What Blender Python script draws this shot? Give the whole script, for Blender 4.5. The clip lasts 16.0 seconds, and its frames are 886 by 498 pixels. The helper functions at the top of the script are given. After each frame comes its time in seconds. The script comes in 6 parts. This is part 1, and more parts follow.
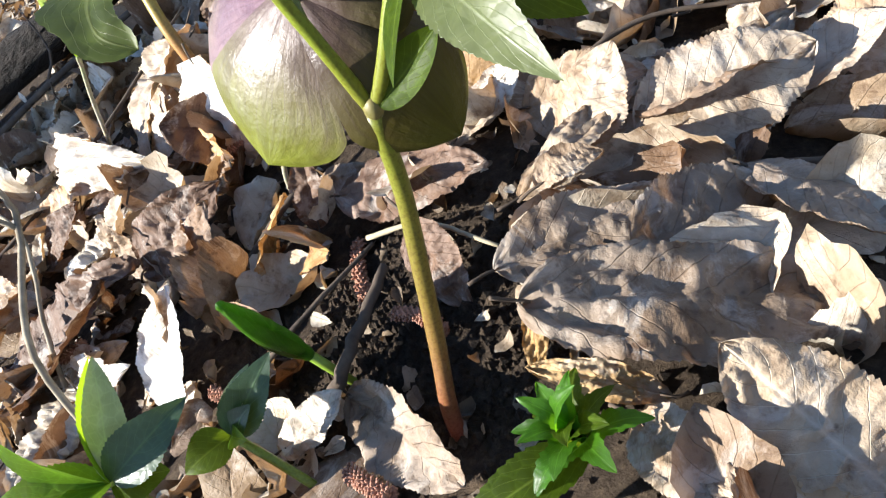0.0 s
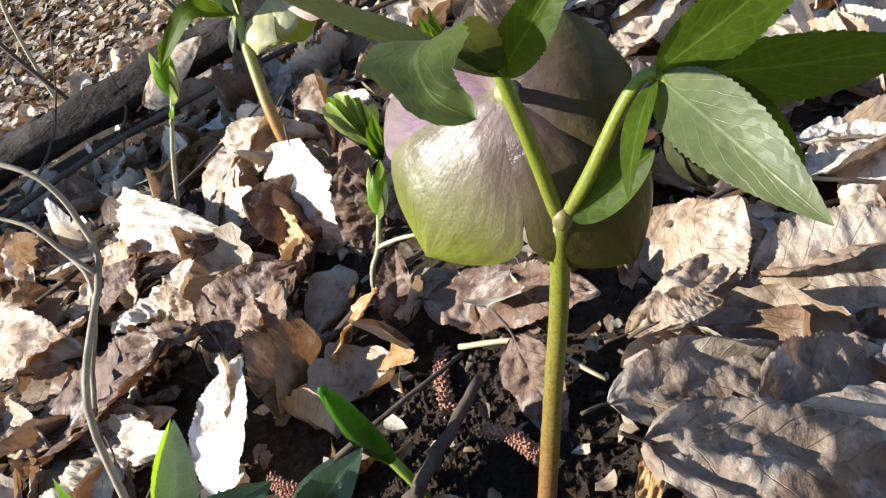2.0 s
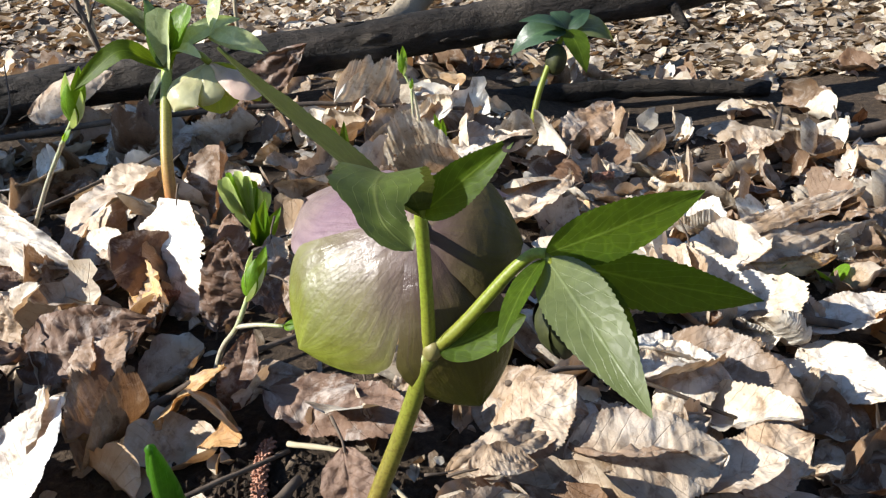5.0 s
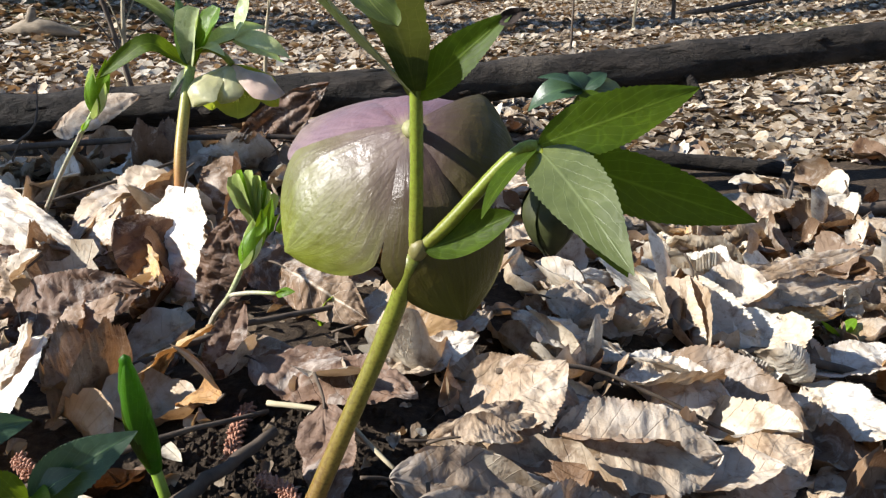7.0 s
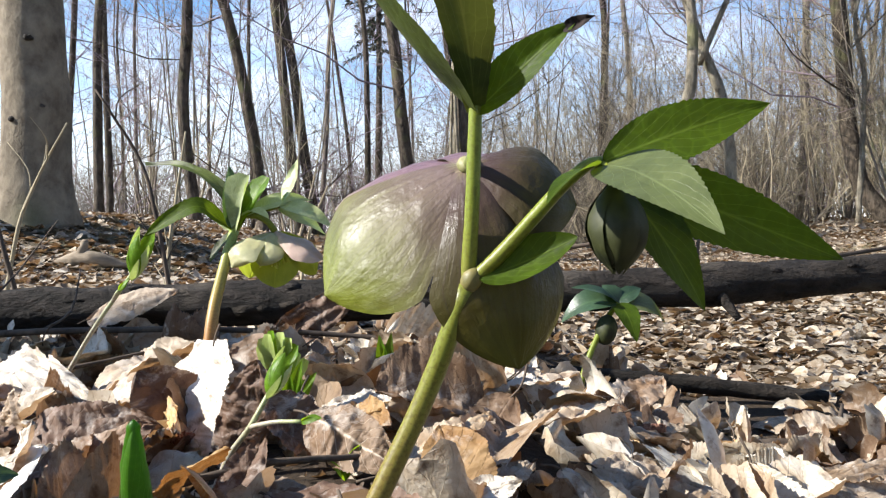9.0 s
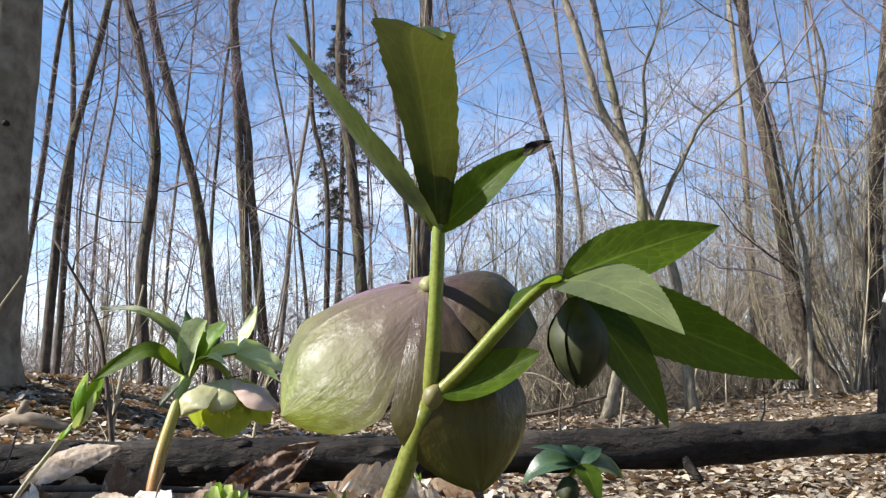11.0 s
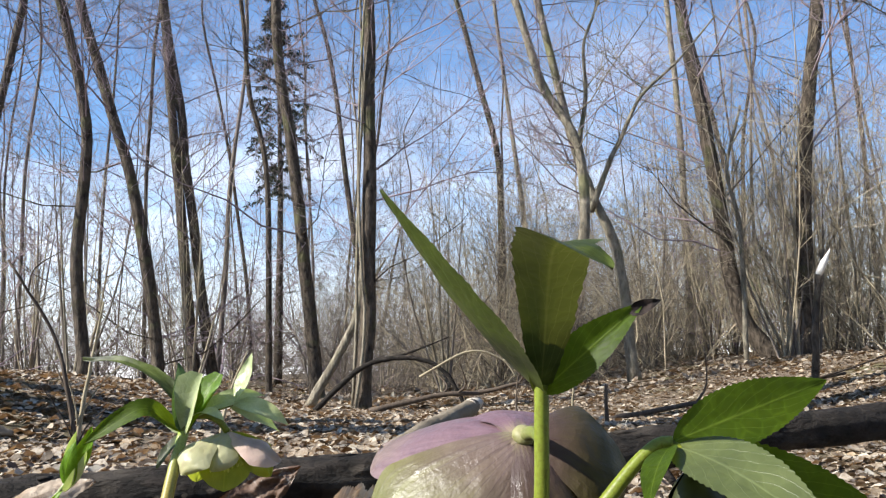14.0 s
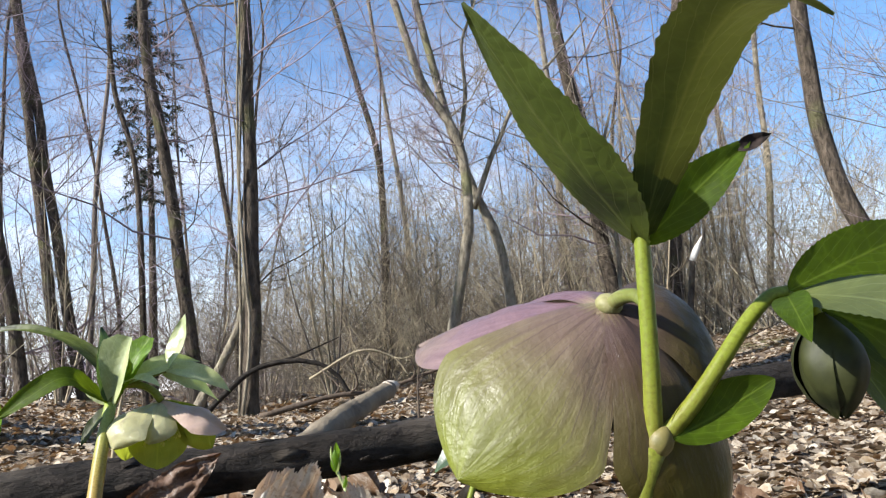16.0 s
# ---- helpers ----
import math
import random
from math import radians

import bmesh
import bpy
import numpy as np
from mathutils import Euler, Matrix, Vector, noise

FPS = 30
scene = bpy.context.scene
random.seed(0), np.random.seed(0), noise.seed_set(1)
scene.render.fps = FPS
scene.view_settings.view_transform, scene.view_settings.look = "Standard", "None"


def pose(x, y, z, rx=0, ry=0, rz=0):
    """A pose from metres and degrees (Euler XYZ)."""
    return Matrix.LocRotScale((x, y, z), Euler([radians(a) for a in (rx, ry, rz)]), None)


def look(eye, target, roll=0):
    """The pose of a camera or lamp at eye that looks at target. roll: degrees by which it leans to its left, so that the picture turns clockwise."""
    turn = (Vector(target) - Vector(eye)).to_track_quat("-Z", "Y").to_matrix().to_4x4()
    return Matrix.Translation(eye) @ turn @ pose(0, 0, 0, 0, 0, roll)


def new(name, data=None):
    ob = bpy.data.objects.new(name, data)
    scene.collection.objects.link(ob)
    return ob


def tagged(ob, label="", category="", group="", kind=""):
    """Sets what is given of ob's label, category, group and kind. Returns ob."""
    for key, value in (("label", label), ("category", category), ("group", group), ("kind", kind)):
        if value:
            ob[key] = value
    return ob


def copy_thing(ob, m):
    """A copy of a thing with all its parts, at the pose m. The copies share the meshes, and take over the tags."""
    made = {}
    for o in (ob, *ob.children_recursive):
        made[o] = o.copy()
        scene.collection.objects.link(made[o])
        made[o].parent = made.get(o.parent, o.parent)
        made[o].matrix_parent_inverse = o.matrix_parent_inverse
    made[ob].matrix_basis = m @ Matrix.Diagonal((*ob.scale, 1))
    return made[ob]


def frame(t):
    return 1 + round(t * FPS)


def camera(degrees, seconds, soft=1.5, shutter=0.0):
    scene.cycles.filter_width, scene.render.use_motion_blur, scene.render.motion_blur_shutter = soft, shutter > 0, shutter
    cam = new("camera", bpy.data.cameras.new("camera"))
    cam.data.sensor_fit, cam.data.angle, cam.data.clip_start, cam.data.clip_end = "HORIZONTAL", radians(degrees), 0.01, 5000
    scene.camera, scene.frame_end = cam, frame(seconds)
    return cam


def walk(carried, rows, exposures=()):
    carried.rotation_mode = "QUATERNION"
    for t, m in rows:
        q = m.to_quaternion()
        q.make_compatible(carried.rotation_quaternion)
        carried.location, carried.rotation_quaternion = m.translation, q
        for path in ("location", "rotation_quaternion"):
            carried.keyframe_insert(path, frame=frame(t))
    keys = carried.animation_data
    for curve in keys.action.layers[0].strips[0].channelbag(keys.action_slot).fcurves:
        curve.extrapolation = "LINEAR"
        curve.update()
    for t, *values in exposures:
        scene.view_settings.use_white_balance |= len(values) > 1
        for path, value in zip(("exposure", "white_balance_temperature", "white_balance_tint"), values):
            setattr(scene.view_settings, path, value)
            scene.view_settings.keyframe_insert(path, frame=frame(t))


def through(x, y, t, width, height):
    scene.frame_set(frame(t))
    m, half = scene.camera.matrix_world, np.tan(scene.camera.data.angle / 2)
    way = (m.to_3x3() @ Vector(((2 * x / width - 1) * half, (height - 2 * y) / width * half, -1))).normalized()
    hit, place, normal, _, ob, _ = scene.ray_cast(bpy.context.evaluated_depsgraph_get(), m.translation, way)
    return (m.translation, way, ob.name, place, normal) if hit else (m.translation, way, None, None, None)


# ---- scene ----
cam = camera(57.9, 16.0, soft=1.25)

# seconds, place in metres, then yaw, pitch and roll in degrees
PATH = [
    (0, 0.1072, -0.1631, 0.2025, 21.88, -38.20, -44.89),
    (0.5, 0.0901, -0.1613, 0.2031, 19.42, -35.43, -42.18),
    (1, 0.0784, -0.1655, 0.2013, 17.89, -33.52, -39.06),
    (1.5, 0.0734, -0.1656, 0.2021, 16.93, -32.66, -35.43),
    (2, 0.0638, -0.1564, 0.2200, 14.85, -31.75, -30.72),
    (2.5, 0.0637, -0.1553, 0.2401, 13.22, -31.49, -25.25),
    (3, 0.0606, -0.1560, 0.2546, 8.19, -31.78, -16.89),
    (3.5, 0.0613, -0.1631, 0.2546, 5.12, -31.08, -11.40),
    (4, 0.0537, -0.1746, 0.2536, -0.37, -30.31, -6.30),
    (4.5, 0.0541, -0.1747, 0.2452, -0.35, -28.77, -6.61),
    (7, 0.0566, -0.1970, 0.1820, 0.01, -20.07, -2.05),
    (7.5, 0.0575, -0.2021, 0.1650, -0.11, -17.40, -1.95),
    (8, 0.0532, -0.1966, 0.1501, 0.18, -10.59, -1.60),
    (8.5, 0.0511, -0.1886, 0.1332, 1.84, -5.22, -1.46),
    (9, 0.0473, -0.1922, 0.1169, 1.38, -1.23, -0.37),
    (9.5, 0.0447, -0.1920, 0.1052, 0.49, 3.14, 0.37),
    (10, 0.0464, -0.1920, 0.1041, -0.73, 7.42, 0.41),
    (12.5, 0.0428, -0.1935, 0.1021, -2.12, 11.67, 0.33),
    (13, 0.0292, -0.1965, 0.1166, -2.69, 10.54, 0.65),
    (13.5, 0.0186, -0.1929, 0.1320, -3.65, 9.45, -0.37),
    (14, 0.0053, -0.1876, 0.1538, -6.05, 8.55, -1.70),
    (14.5, -0.0088, -0.1736, 0.1626, -9.67, 7.77, -2.69),
    (15, -0.0249, -0.1549, 0.1568, -12.31, 7.36, -3.74),
    (15.5, -0.0354, -0.1427, 0.1412, -13.89, 7.59, -4.28),
    (16, -0.0372, -0.1440, 0.1238, -14.83, 8.39, -4.72),
]


def aim(x, y, z, yaw, pitch, roll):
    return pose(x, y, z, 0, 0, yaw) @ pose(0, 0, 0, 90 + pitch) @ pose(0, 0, 0, 0, 0, roll)


walk(cam, [(r[0], aim(*r[1:])) for r in PATH],
     exposures=((0.0, 1.84), (1.5, 1.65), (2.5, 1.50), (4.5, 1.46), (7.0, 1.36), (8.0, 1.48), (10.0, 1.40), (12.5, 1.32), (16.0, 1.28)))

# ---- world and sun ----
SUN_DIR = Vector((-0.845, -0.15, 0.61)).normalized()
world = bpy.data.worlds.new("sky")
scene.world = world
world.use_nodes = True
wn, wl = world.node_tree.nodes, world.node_tree.links
background = wn["Background"]
sky = wn.new("ShaderNodeTexSky")
sky.sky_type, sky.sun_disc = "NISHITA", False
sky.sun_elevation = math.asin(SUN_DIR.z)
sky.sun_rotation = math.atan2(SUN_DIR.x, SUN_DIR.y)
sky.air_density, sky.dust_density, sky.ozone_density = 1.0, 0.15, 4.0
coord = wn.new("ShaderNodeTexCoord")
stretch = wn.new("ShaderNodeMapping")
stretch.inputs["Scale"].default_value = (1.0, 1.0, 2.6)
clouds = wn.new("ShaderNodeTexNoise")
clouds.inputs["Scale"].default_value = 2.2
clouds.inputs["Detail"].default_value = 7.0
clouds.inputs["Roughness"].default_value = 0.58
cloud_ramp = wn.new("ShaderNodeValToRGB")
cloud_ramp.color_ramp.elements[0].position = 0.46
cloud_ramp.color_ramp.elements[1].position = 0.74
cloud_mix = wn.new("ShaderNodeMix")
cloud_mix.data_type = "RGBA"
cloud_mix.inputs["B"].default_value = (10.6, 10.6, 10.9, 1)
wl.new(coord.outputs["Generated"], stretch.inputs["Vector"])
wl.new(stretch.outputs["Vector"], clouds.inputs["Vector"])
wl.new(clouds.outputs["Fac"], cloud_ramp.inputs["Fac"])
tint = wn.new("ShaderNodeMix")
tint.data_type, tint.blend_type = "RGBA", "MULTIPLY"
tint.inputs["Factor"].default_value = 1.0
tint.inputs["B"].default_value = (1.02, 1.14, 1.22, 1)
height = wn.new("ShaderNodeSeparateXYZ")
thinning = wn.new("ShaderNodeMapRange")
thinning.inputs["From Min"].default_value, thinning.inputs["From Max"].default_value = 0.02, 0.45
thinning.inputs["To Min"].default_value, thinning.inputs["To Max"].default_value = 1.35, 0.05
cover = wn.new("ShaderNodeMath")
cover.operation, cover.use_clamp = "MULTIPLY", True
wl.new(coord.outputs["Generated"], height.inputs[0])
wl.new(height.outputs["Z"], thinning.inputs["Value"])
wl.new(cloud_ramp.outputs["Color"], cover.inputs[0])
wl.new(thinning.outputs["Result"], cover.inputs[1])
haze = wn.new("ShaderNodeMapRange")
haze.inputs["From Min"].default_value, haze.inputs["From Max"].default_value = 0.0, 0.20
haze.inputs["To Min"].default_value, haze.inputs["To Max"].default_value = 0.95, 0.0
veil = wn.new("ShaderNodeMath")
veil.operation = "MAXIMUM"
wl.new(height.outputs["Z"], haze.inputs["Value"])
wl.new(cover.outputs[0], veil.inputs[0])
wl.new(haze.outputs["Result"], veil.inputs[1])
wl.new(veil.outputs[0], cloud_mix.inputs["Factor"])
wl.new(sky.outputs["Color"], tint.inputs["A"])
wl.new(tint.outputs["Result"], cloud_mix.inputs["A"])
wl.new(cloud_mix.outputs["Result"], background.inputs["Color"])
background.inputs["Strength"].default_value = 0.080

sun = new("sun", bpy.data.lights.new("sun", "SUN"))
sun.data.energy, sun.data.angle, sun.data.color = 5.0, radians(0.53), (1.0, 0.965, 0.91)
sun.matrix_world = look(SUN_DIR * 50, (0, 0, 0))

# ---- mesh tools ----
class Shape:
    """Vertices, faces and a uv for each vertex."""

    def __init__(self):
        self.v, self.f, self.uv = [], [], []

    def add(self, verts, faces, uvs=None):
        base = len(self.v)
        self.v.extend(tuple(p) for p in verts)
        self.f.extend(tuple(base + i for i in f) for f in faces)
        self.uv.extend(uvs if uvs is not None else [(0.5, 0.5)] * len(verts))

    def mesh(self, name, material, smooth=True):
        me = bpy.data.meshes.new(name)
        me.from_pydata(self.v, [], self.f)
        layer = me.uv_layers.new(name="UVMap")
        idx = np.empty(len(me.loops), dtype=np.int32)
        me.loops.foreach_get("vertex_index", idx)
        layer.data.foreach_set("uv", np.array(self.uv, dtype=np.float32)[idx].ravel())
        if smooth:
            me.polygons.foreach_set("use_smooth", np.ones(len(me.polygons), dtype=bool))
        for m in (material if isinstance(material, (list, tuple)) else [material]):
            me.materials.append(m)
        me.update()
        return me


def thing(name, at=(0, 0, 0), label="", category="", group="", kind=""):
    ob = new(name)
    ob.location = at
    return tagged(ob, label, category, group, kind)


def part(name, shape, material, parent, label=""):
    """One mesh under a thing or a part; the shape is in world metres."""
    origin = Vector(parent.location) + (Vector(parent.parent.location) if parent.parent else Vector())
    s = Shape()
    s.v = [(p[0] - origin.x, p[1] - origin.y, p[2] - origin.z) for p in shape.v]
    s.f, s.uv = shape.f, shape.uv
    ob = new(name, s.mesh(name, material))
    ob.parent = parent
    if label:
        ob["label"] = label
    return ob


def spline(points, n):
    """n + 1 points along a smooth curve through the points."""
    p = [Vector(q) for q in points]
    if len(p) == 2:
        return [p[0].lerp(p[1], i / n) for i in range(n + 1)]
    p = [2 * p[0] - p[1]] + p + [2 * p[-1] - p[-2]]
    out, segs = [], len(p) - 3
    for i in range(n + 1):
        s = min(i / n * segs, segs - 1e-6)
        k, t = int(s), s - int(s)
        a, b, c, d = p[k:k + 4]
        out.append(0.5 * ((2 * b) + (c - a) * t + (2 * a - 5 * b + 4 * c - d) * t * t + (3 * b - a - 3 * c + d) * t ** 3))
    return out


def tube(shape, path, radii, sides=8, rough=0.0, caps=True, seed=0.0):
    """A tapered tube along the path; radii: one for each path point or a (start, end) pair."""
    n = len(path)
    if len(radii) != n:
        radii = [radii[0] + (radii[-1] - radii[0]) * i / (n - 1) for i in range(n)]
    verts, uvs, faces = [], [], []
    side = None
    for i, p in enumerate(path):
        t = (path[min(i + 1, n - 1)] - path[max(i - 1, 0)]).normalized()
        if side is None:
            side = t.orthogonal().normalized()
        side = (side - t * side.dot(t)).normalized()
        other = t.cross(side)
        for k in range(sides):
            a = 2 * math.pi * k / sides
            way = side * math.cos(a) + other * math.sin(a)
            r = radii[i]
            if rough:
                q = p / max(r, 1e-4) * 0.35 + way * 0.9 + Vector((seed, seed * 1.7, 0))
                r *= 1 + rough * noise.noise(q) + rough * 0.5 * noise.noise(q * 2.7)
            verts.append(p + way * r)
            uvs.append((k / sides, i / (n - 1)))
    for i in range(n - 1):
        for k in range(sides):
            k2 = (k + 1) % sides
            faces.append((i * sides + k, i * sides + k2, (i + 1) * sides + k2, (i + 1) * sides + k))
    if caps:
        faces.append(tuple(reversed(range(sides))))
        faces.append(tuple((n - 1) * sides + k for k in range(sides)))
    shape.add(verts, faces, uvs)
    return shape


PROFILES = {
    "lance": lambda u: (math.sin(math.pi * u ** 0.72) ** 0.85) if 0 < u < 1 else 0.0,
    "ovate": lambda u: 1.72 * (u ** 0.55) * ((1 - u) ** 0.75) if 0 < u < 1 else 0.0,
    "round": lambda u: math.sqrt(max(0.0, 1 - (2 * u - 1) ** 2)) if 0 < u < 1 else 0.0,
    "sepal": lambda u: min(1.0, (0.13 + 1.15 * u ** 0.66)) * (max(0.0, 1 - u ** 7.0) ** 0.5),
    "kite": lambda u: (0.10 + 0.90 * (u / 0.6) ** 0.8) if u < 0.6 else max(0.0, 1 - ((u - 0.6) / 0.4) ** 1.9) ** 0.8,
    "broad": lambda u: min(1.0, 0.45 + 1.9 * u) * (1.0 if u < 0.84 else max(0.0, 1 - ((u - 0.84) / 0.16) ** 2) ** 0.5),
    "waisted": lambda u: (0.25 + 0.75 * math.sin(math.pi * min(1.0, u / 1.1)) ** 0.8) if u < 0.64 else (0.52 + 0.42 * abs((u - 0.74) / 0.10) if u < 0.74 else 0.52 * max(0.0, 1 - ((u - 0.74) / 0.26) ** 2) ** 0.6),
    "blunt": lambda u: (0.22 + 0.78 * math.sin(math.pi * min(1.0, u * 0.66)) ** 0.9) * (1.0 if u < 0.86 else 1 - (u - 0.86) * 3.2),
}


def blade(shape, base, tip, up, width, profile="lance", bow=0.0, fold=0.0, cup=0.0, teeth=0.0, toothcount=14, wave=0.0,
          twist=0.0, droop=0.0, nu=28, nv=6, seed=0.0, hold=0.02, crease=0.0, pleat=0.0, ragged=0.0, curl=0.0,
          bend=0.0, bend_at=0.5, skew=0.0, ribline=None):
    """A leaf or sepal from base to tip. up: its upper side. bow lifts its middle, fold lifts both halves from the midrib,
    cup curls its edges up, wave and crease crumple it, pleat raises it between side veins, ragged makes its outline uneven,
    curl rolls one edge over, bend kinks it across, skew folds one half more, ribline gives points of a bent midrib, twist turns its tip, droop bends the tip down (shares of its length)."""
    base, tip, up = Vector(base), Vector(tip), Vector(up)
    along = tip - base
    length = along.length
    t = along.normalized()
    n = (up - t * up.dot(t)).normalized()
    shapef = PROFILES[profile]
    verts, uvs, faces = [], [], []
    rib = spline(ribline, nu) if ribline else None
    for i in range(nu + 1):
        u = i / nu
        a = twist * u
        if rib:
            t = (rib[min(i + 1, nu)] - rib[max(i - 1, 0)]).normalized()
            n = (n - t * n.dot(t)).normalized()
        nn = n * math.cos(a) + t.cross(n) * math.sin(a)
        s = t.cross(nn)
        mid = base + along * u + n * length * (bow * 4 * u * (1 - u) - droop * u ** 3)
        if rib:
            mid = rib[i]
        if bend and u > bend_at:
            mid = mid + (n * math.sin(bend) - t * (1 - math.cos(bend))) * length * (u - bend_at)
        full = width / 2 * max(shapef(u), 0.0)
        least = width * hold * (1 - u) if u < 0.9 else width * 0.004
        wide, rim = [], []
        for k, sign in enumerate((-1, 1)):
            w, nick = full, 1.0
            if ragged:
                w *= 1 + ragged * noise.noise((u * 2.6 + seed * 1.3, sign * 4.1, seed))
                nick += ragged * 0.6 * noise.noise((u * 9.0, sign * 2.2, seed * 2.0)) - ragged * 1.8 * max(0.0, noise.noise((u * 4.5, sign * 7.7, seed + 9.0)) - 0.2)
            if teeth and 0.04 < u < 0.97:
                nick += teeth * ((u * toothcount + 0.37 * k) % 1.0 - 0.5) * (1 + 0.7 * noise.noise((u * 6.0, sign * 3.0, seed + 4.0)))
            wide.append(max(w, least))
            rim.append(nick if w > least else 1.0)
        for j in range(nv + 1):
            v = 2 * j / nv - 1
            side_k = 0 if v < 0 else 1
            w = wide[side_k]
            lift = fold * abs(v) + cup * v * v + skew * max(0.0, v)
            w *= 1 + (rim[side_k] - 1) * abs(v) ** 9
            across = v
            if curl and v * (1 if curl > 0 else -1) > 0:
                e = abs(v) ** 1.6 * abs(curl)
                across = v * math.cos(e * 0.8)
                lift += e * 0.7
            p = mid + s * (w * across) + nn * (w * lift)
            if wave or crease or pleat:
                q = Vector((u * 3.1 + seed, v * 1.3 + seed * 0.7, seed * 1.3))
                h = wave * (noise.noise(q) * 0.75 + 0.4 * noise.noise(q * 2.3))
                if crease:
                    h += crease * (0.45 - abs(noise.noise(q * 1.7 + Vector((4, 2, 1)))) * 1.6 - 0.5 * abs(noise.noise(q * 4.1)) - 0.3 * abs(noise.noise(q * 9.3)))
                if pleat:
                    ph = (u * 9.0 - abs(v) * 2.0) % 1.0
                    h += pleat * (abs(ph - 0.5) * 2 - 0.5) * min(1.0, abs(v) * 3)
                p = p + nn * (length * h)
            verts.append(p)
            uvs.append((u, 0.5 + 0.5 * v))
    for i in range(nu):
        for j in range(nv):
            k = i * (nv + 1) + j
            faces.append((k, k + nv + 1, k + nv + 2, k + 1))
    shape.add(verts, faces, uvs)
    return shape


def ease(x, a, b):
    s = min(1.0, max(0.0, (x - a) / (b - a)))
    return s * s * (3 - 2 * s)


def ground_z(x, y):
    """The height of the forest floor."""
    near = 1 - ease(y, 0.9, 2.6)
    z = -0.095 * ease(x, 0.0, 0.36) * near * ease(y, -0.6, 0.1) + 0.006 * ease(-x, 0.12, 0.5) * near
    z += ease(y, 0.8, 3.5) * (0.16 * ease(-x, -0.2, 1.8) - 0.04 + 0.26 * ease(x, 0.9, 3.6))
    z += 0.012 * noise.noise((x * 3.1, y * 3.1, 4.0)) + 0.05 * noise.noise((x * 0.5, y * 0.5, 9.0)) * ease(math.hypot(x, y), 0.8, 4.0)
    z += 0.10 * ease(-x, 0.5, 1.25) * ease(y, 1.2, 2.2) * (1 - ease(y, 3.2, 6.0))
    return z - 0.012


# ---- materials ----
def material(name, rough=0.7, spec=0.3):
    m = bpy.data.materials.new(name)
    m.use_nodes = True
    b = m.node_tree.nodes["Principled BSDF"]
    b.inputs["Roughness"].default_value = rough
    b.inputs["Specular IOR Level"].default_value = spec
    return m, m.node_tree.nodes, m.node_tree.links, b


def node(nodes, kind, **values):
    n = nodes.new(kind)
    for key, value in values.items():
        n.inputs[key].default_value = value
    return n


def ramp(nodes, *stops):
    r = nodes.new("ShaderNodeValToRGB")
    e = r.color_ramp.elements
    while len(e) < len(stops):
        e.new(0.5)
    for k, (at, c) in enumerate(stops):
        e[k].position, e[k].color = at, (*c, 1)
    return r


def mixer(nodes, links, fac, a, b, blend="MIX"):
    m = nodes.new("ShaderNodeMix")
    m.data_type, m.blend_type = "RGBA", blend
    for key, value in (("Factor", fac), ("A", a), ("B", b)):
        if hasattr(value, "node"):
            links.new(value, m.inputs[key])
        elif isinstance(value, tuple):
            m.inputs[key].default_value = (*value, 1)
        else:
            m.inputs[key].default_value = value
    return m.outputs["Result"]


def maths(nodes, links, op, a, b=0.0, c=0.0):
    m = nodes.new("ShaderNodeMath")
    m.operation = op
    for k, value in enumerate((a, b, c)):
        if hasattr(value, "node"):
            links.new(value, m.inputs[k])
        else:
            m.inputs[k].default_value = value
    return m.outputs[0]


def bump(nodes, links, b, height, strength=0.4, distance=0.001):
    n = node(nodes, "ShaderNodeBump", Strength=strength, Distance=distance)
    links.new(height, n.inputs["Height"])
    links.new(n.outputs["Normal"], b.inputs["Normal"])
    return n


def thin(m, nodes, links, b, colour, share):
    """Lets part of the light through a thin leaf."""
    tr = nodes.new("ShaderNodeBsdfTranslucent")
    mix = node(nodes, "ShaderNodeMixShader", Fac=share)
    if hasattr(colour, "node"):
        links.new(colour, tr.inputs["Color"])
    else:
        tr.inputs["Color"].default_value = (*colour, 1)
    links.new(b.outputs[0], mix.inputs[1])
    links.new(tr.outputs[0], mix.inputs[2])
    links.new(mix.outputs[0], nodes["Material Output"].inputs["Surface"])


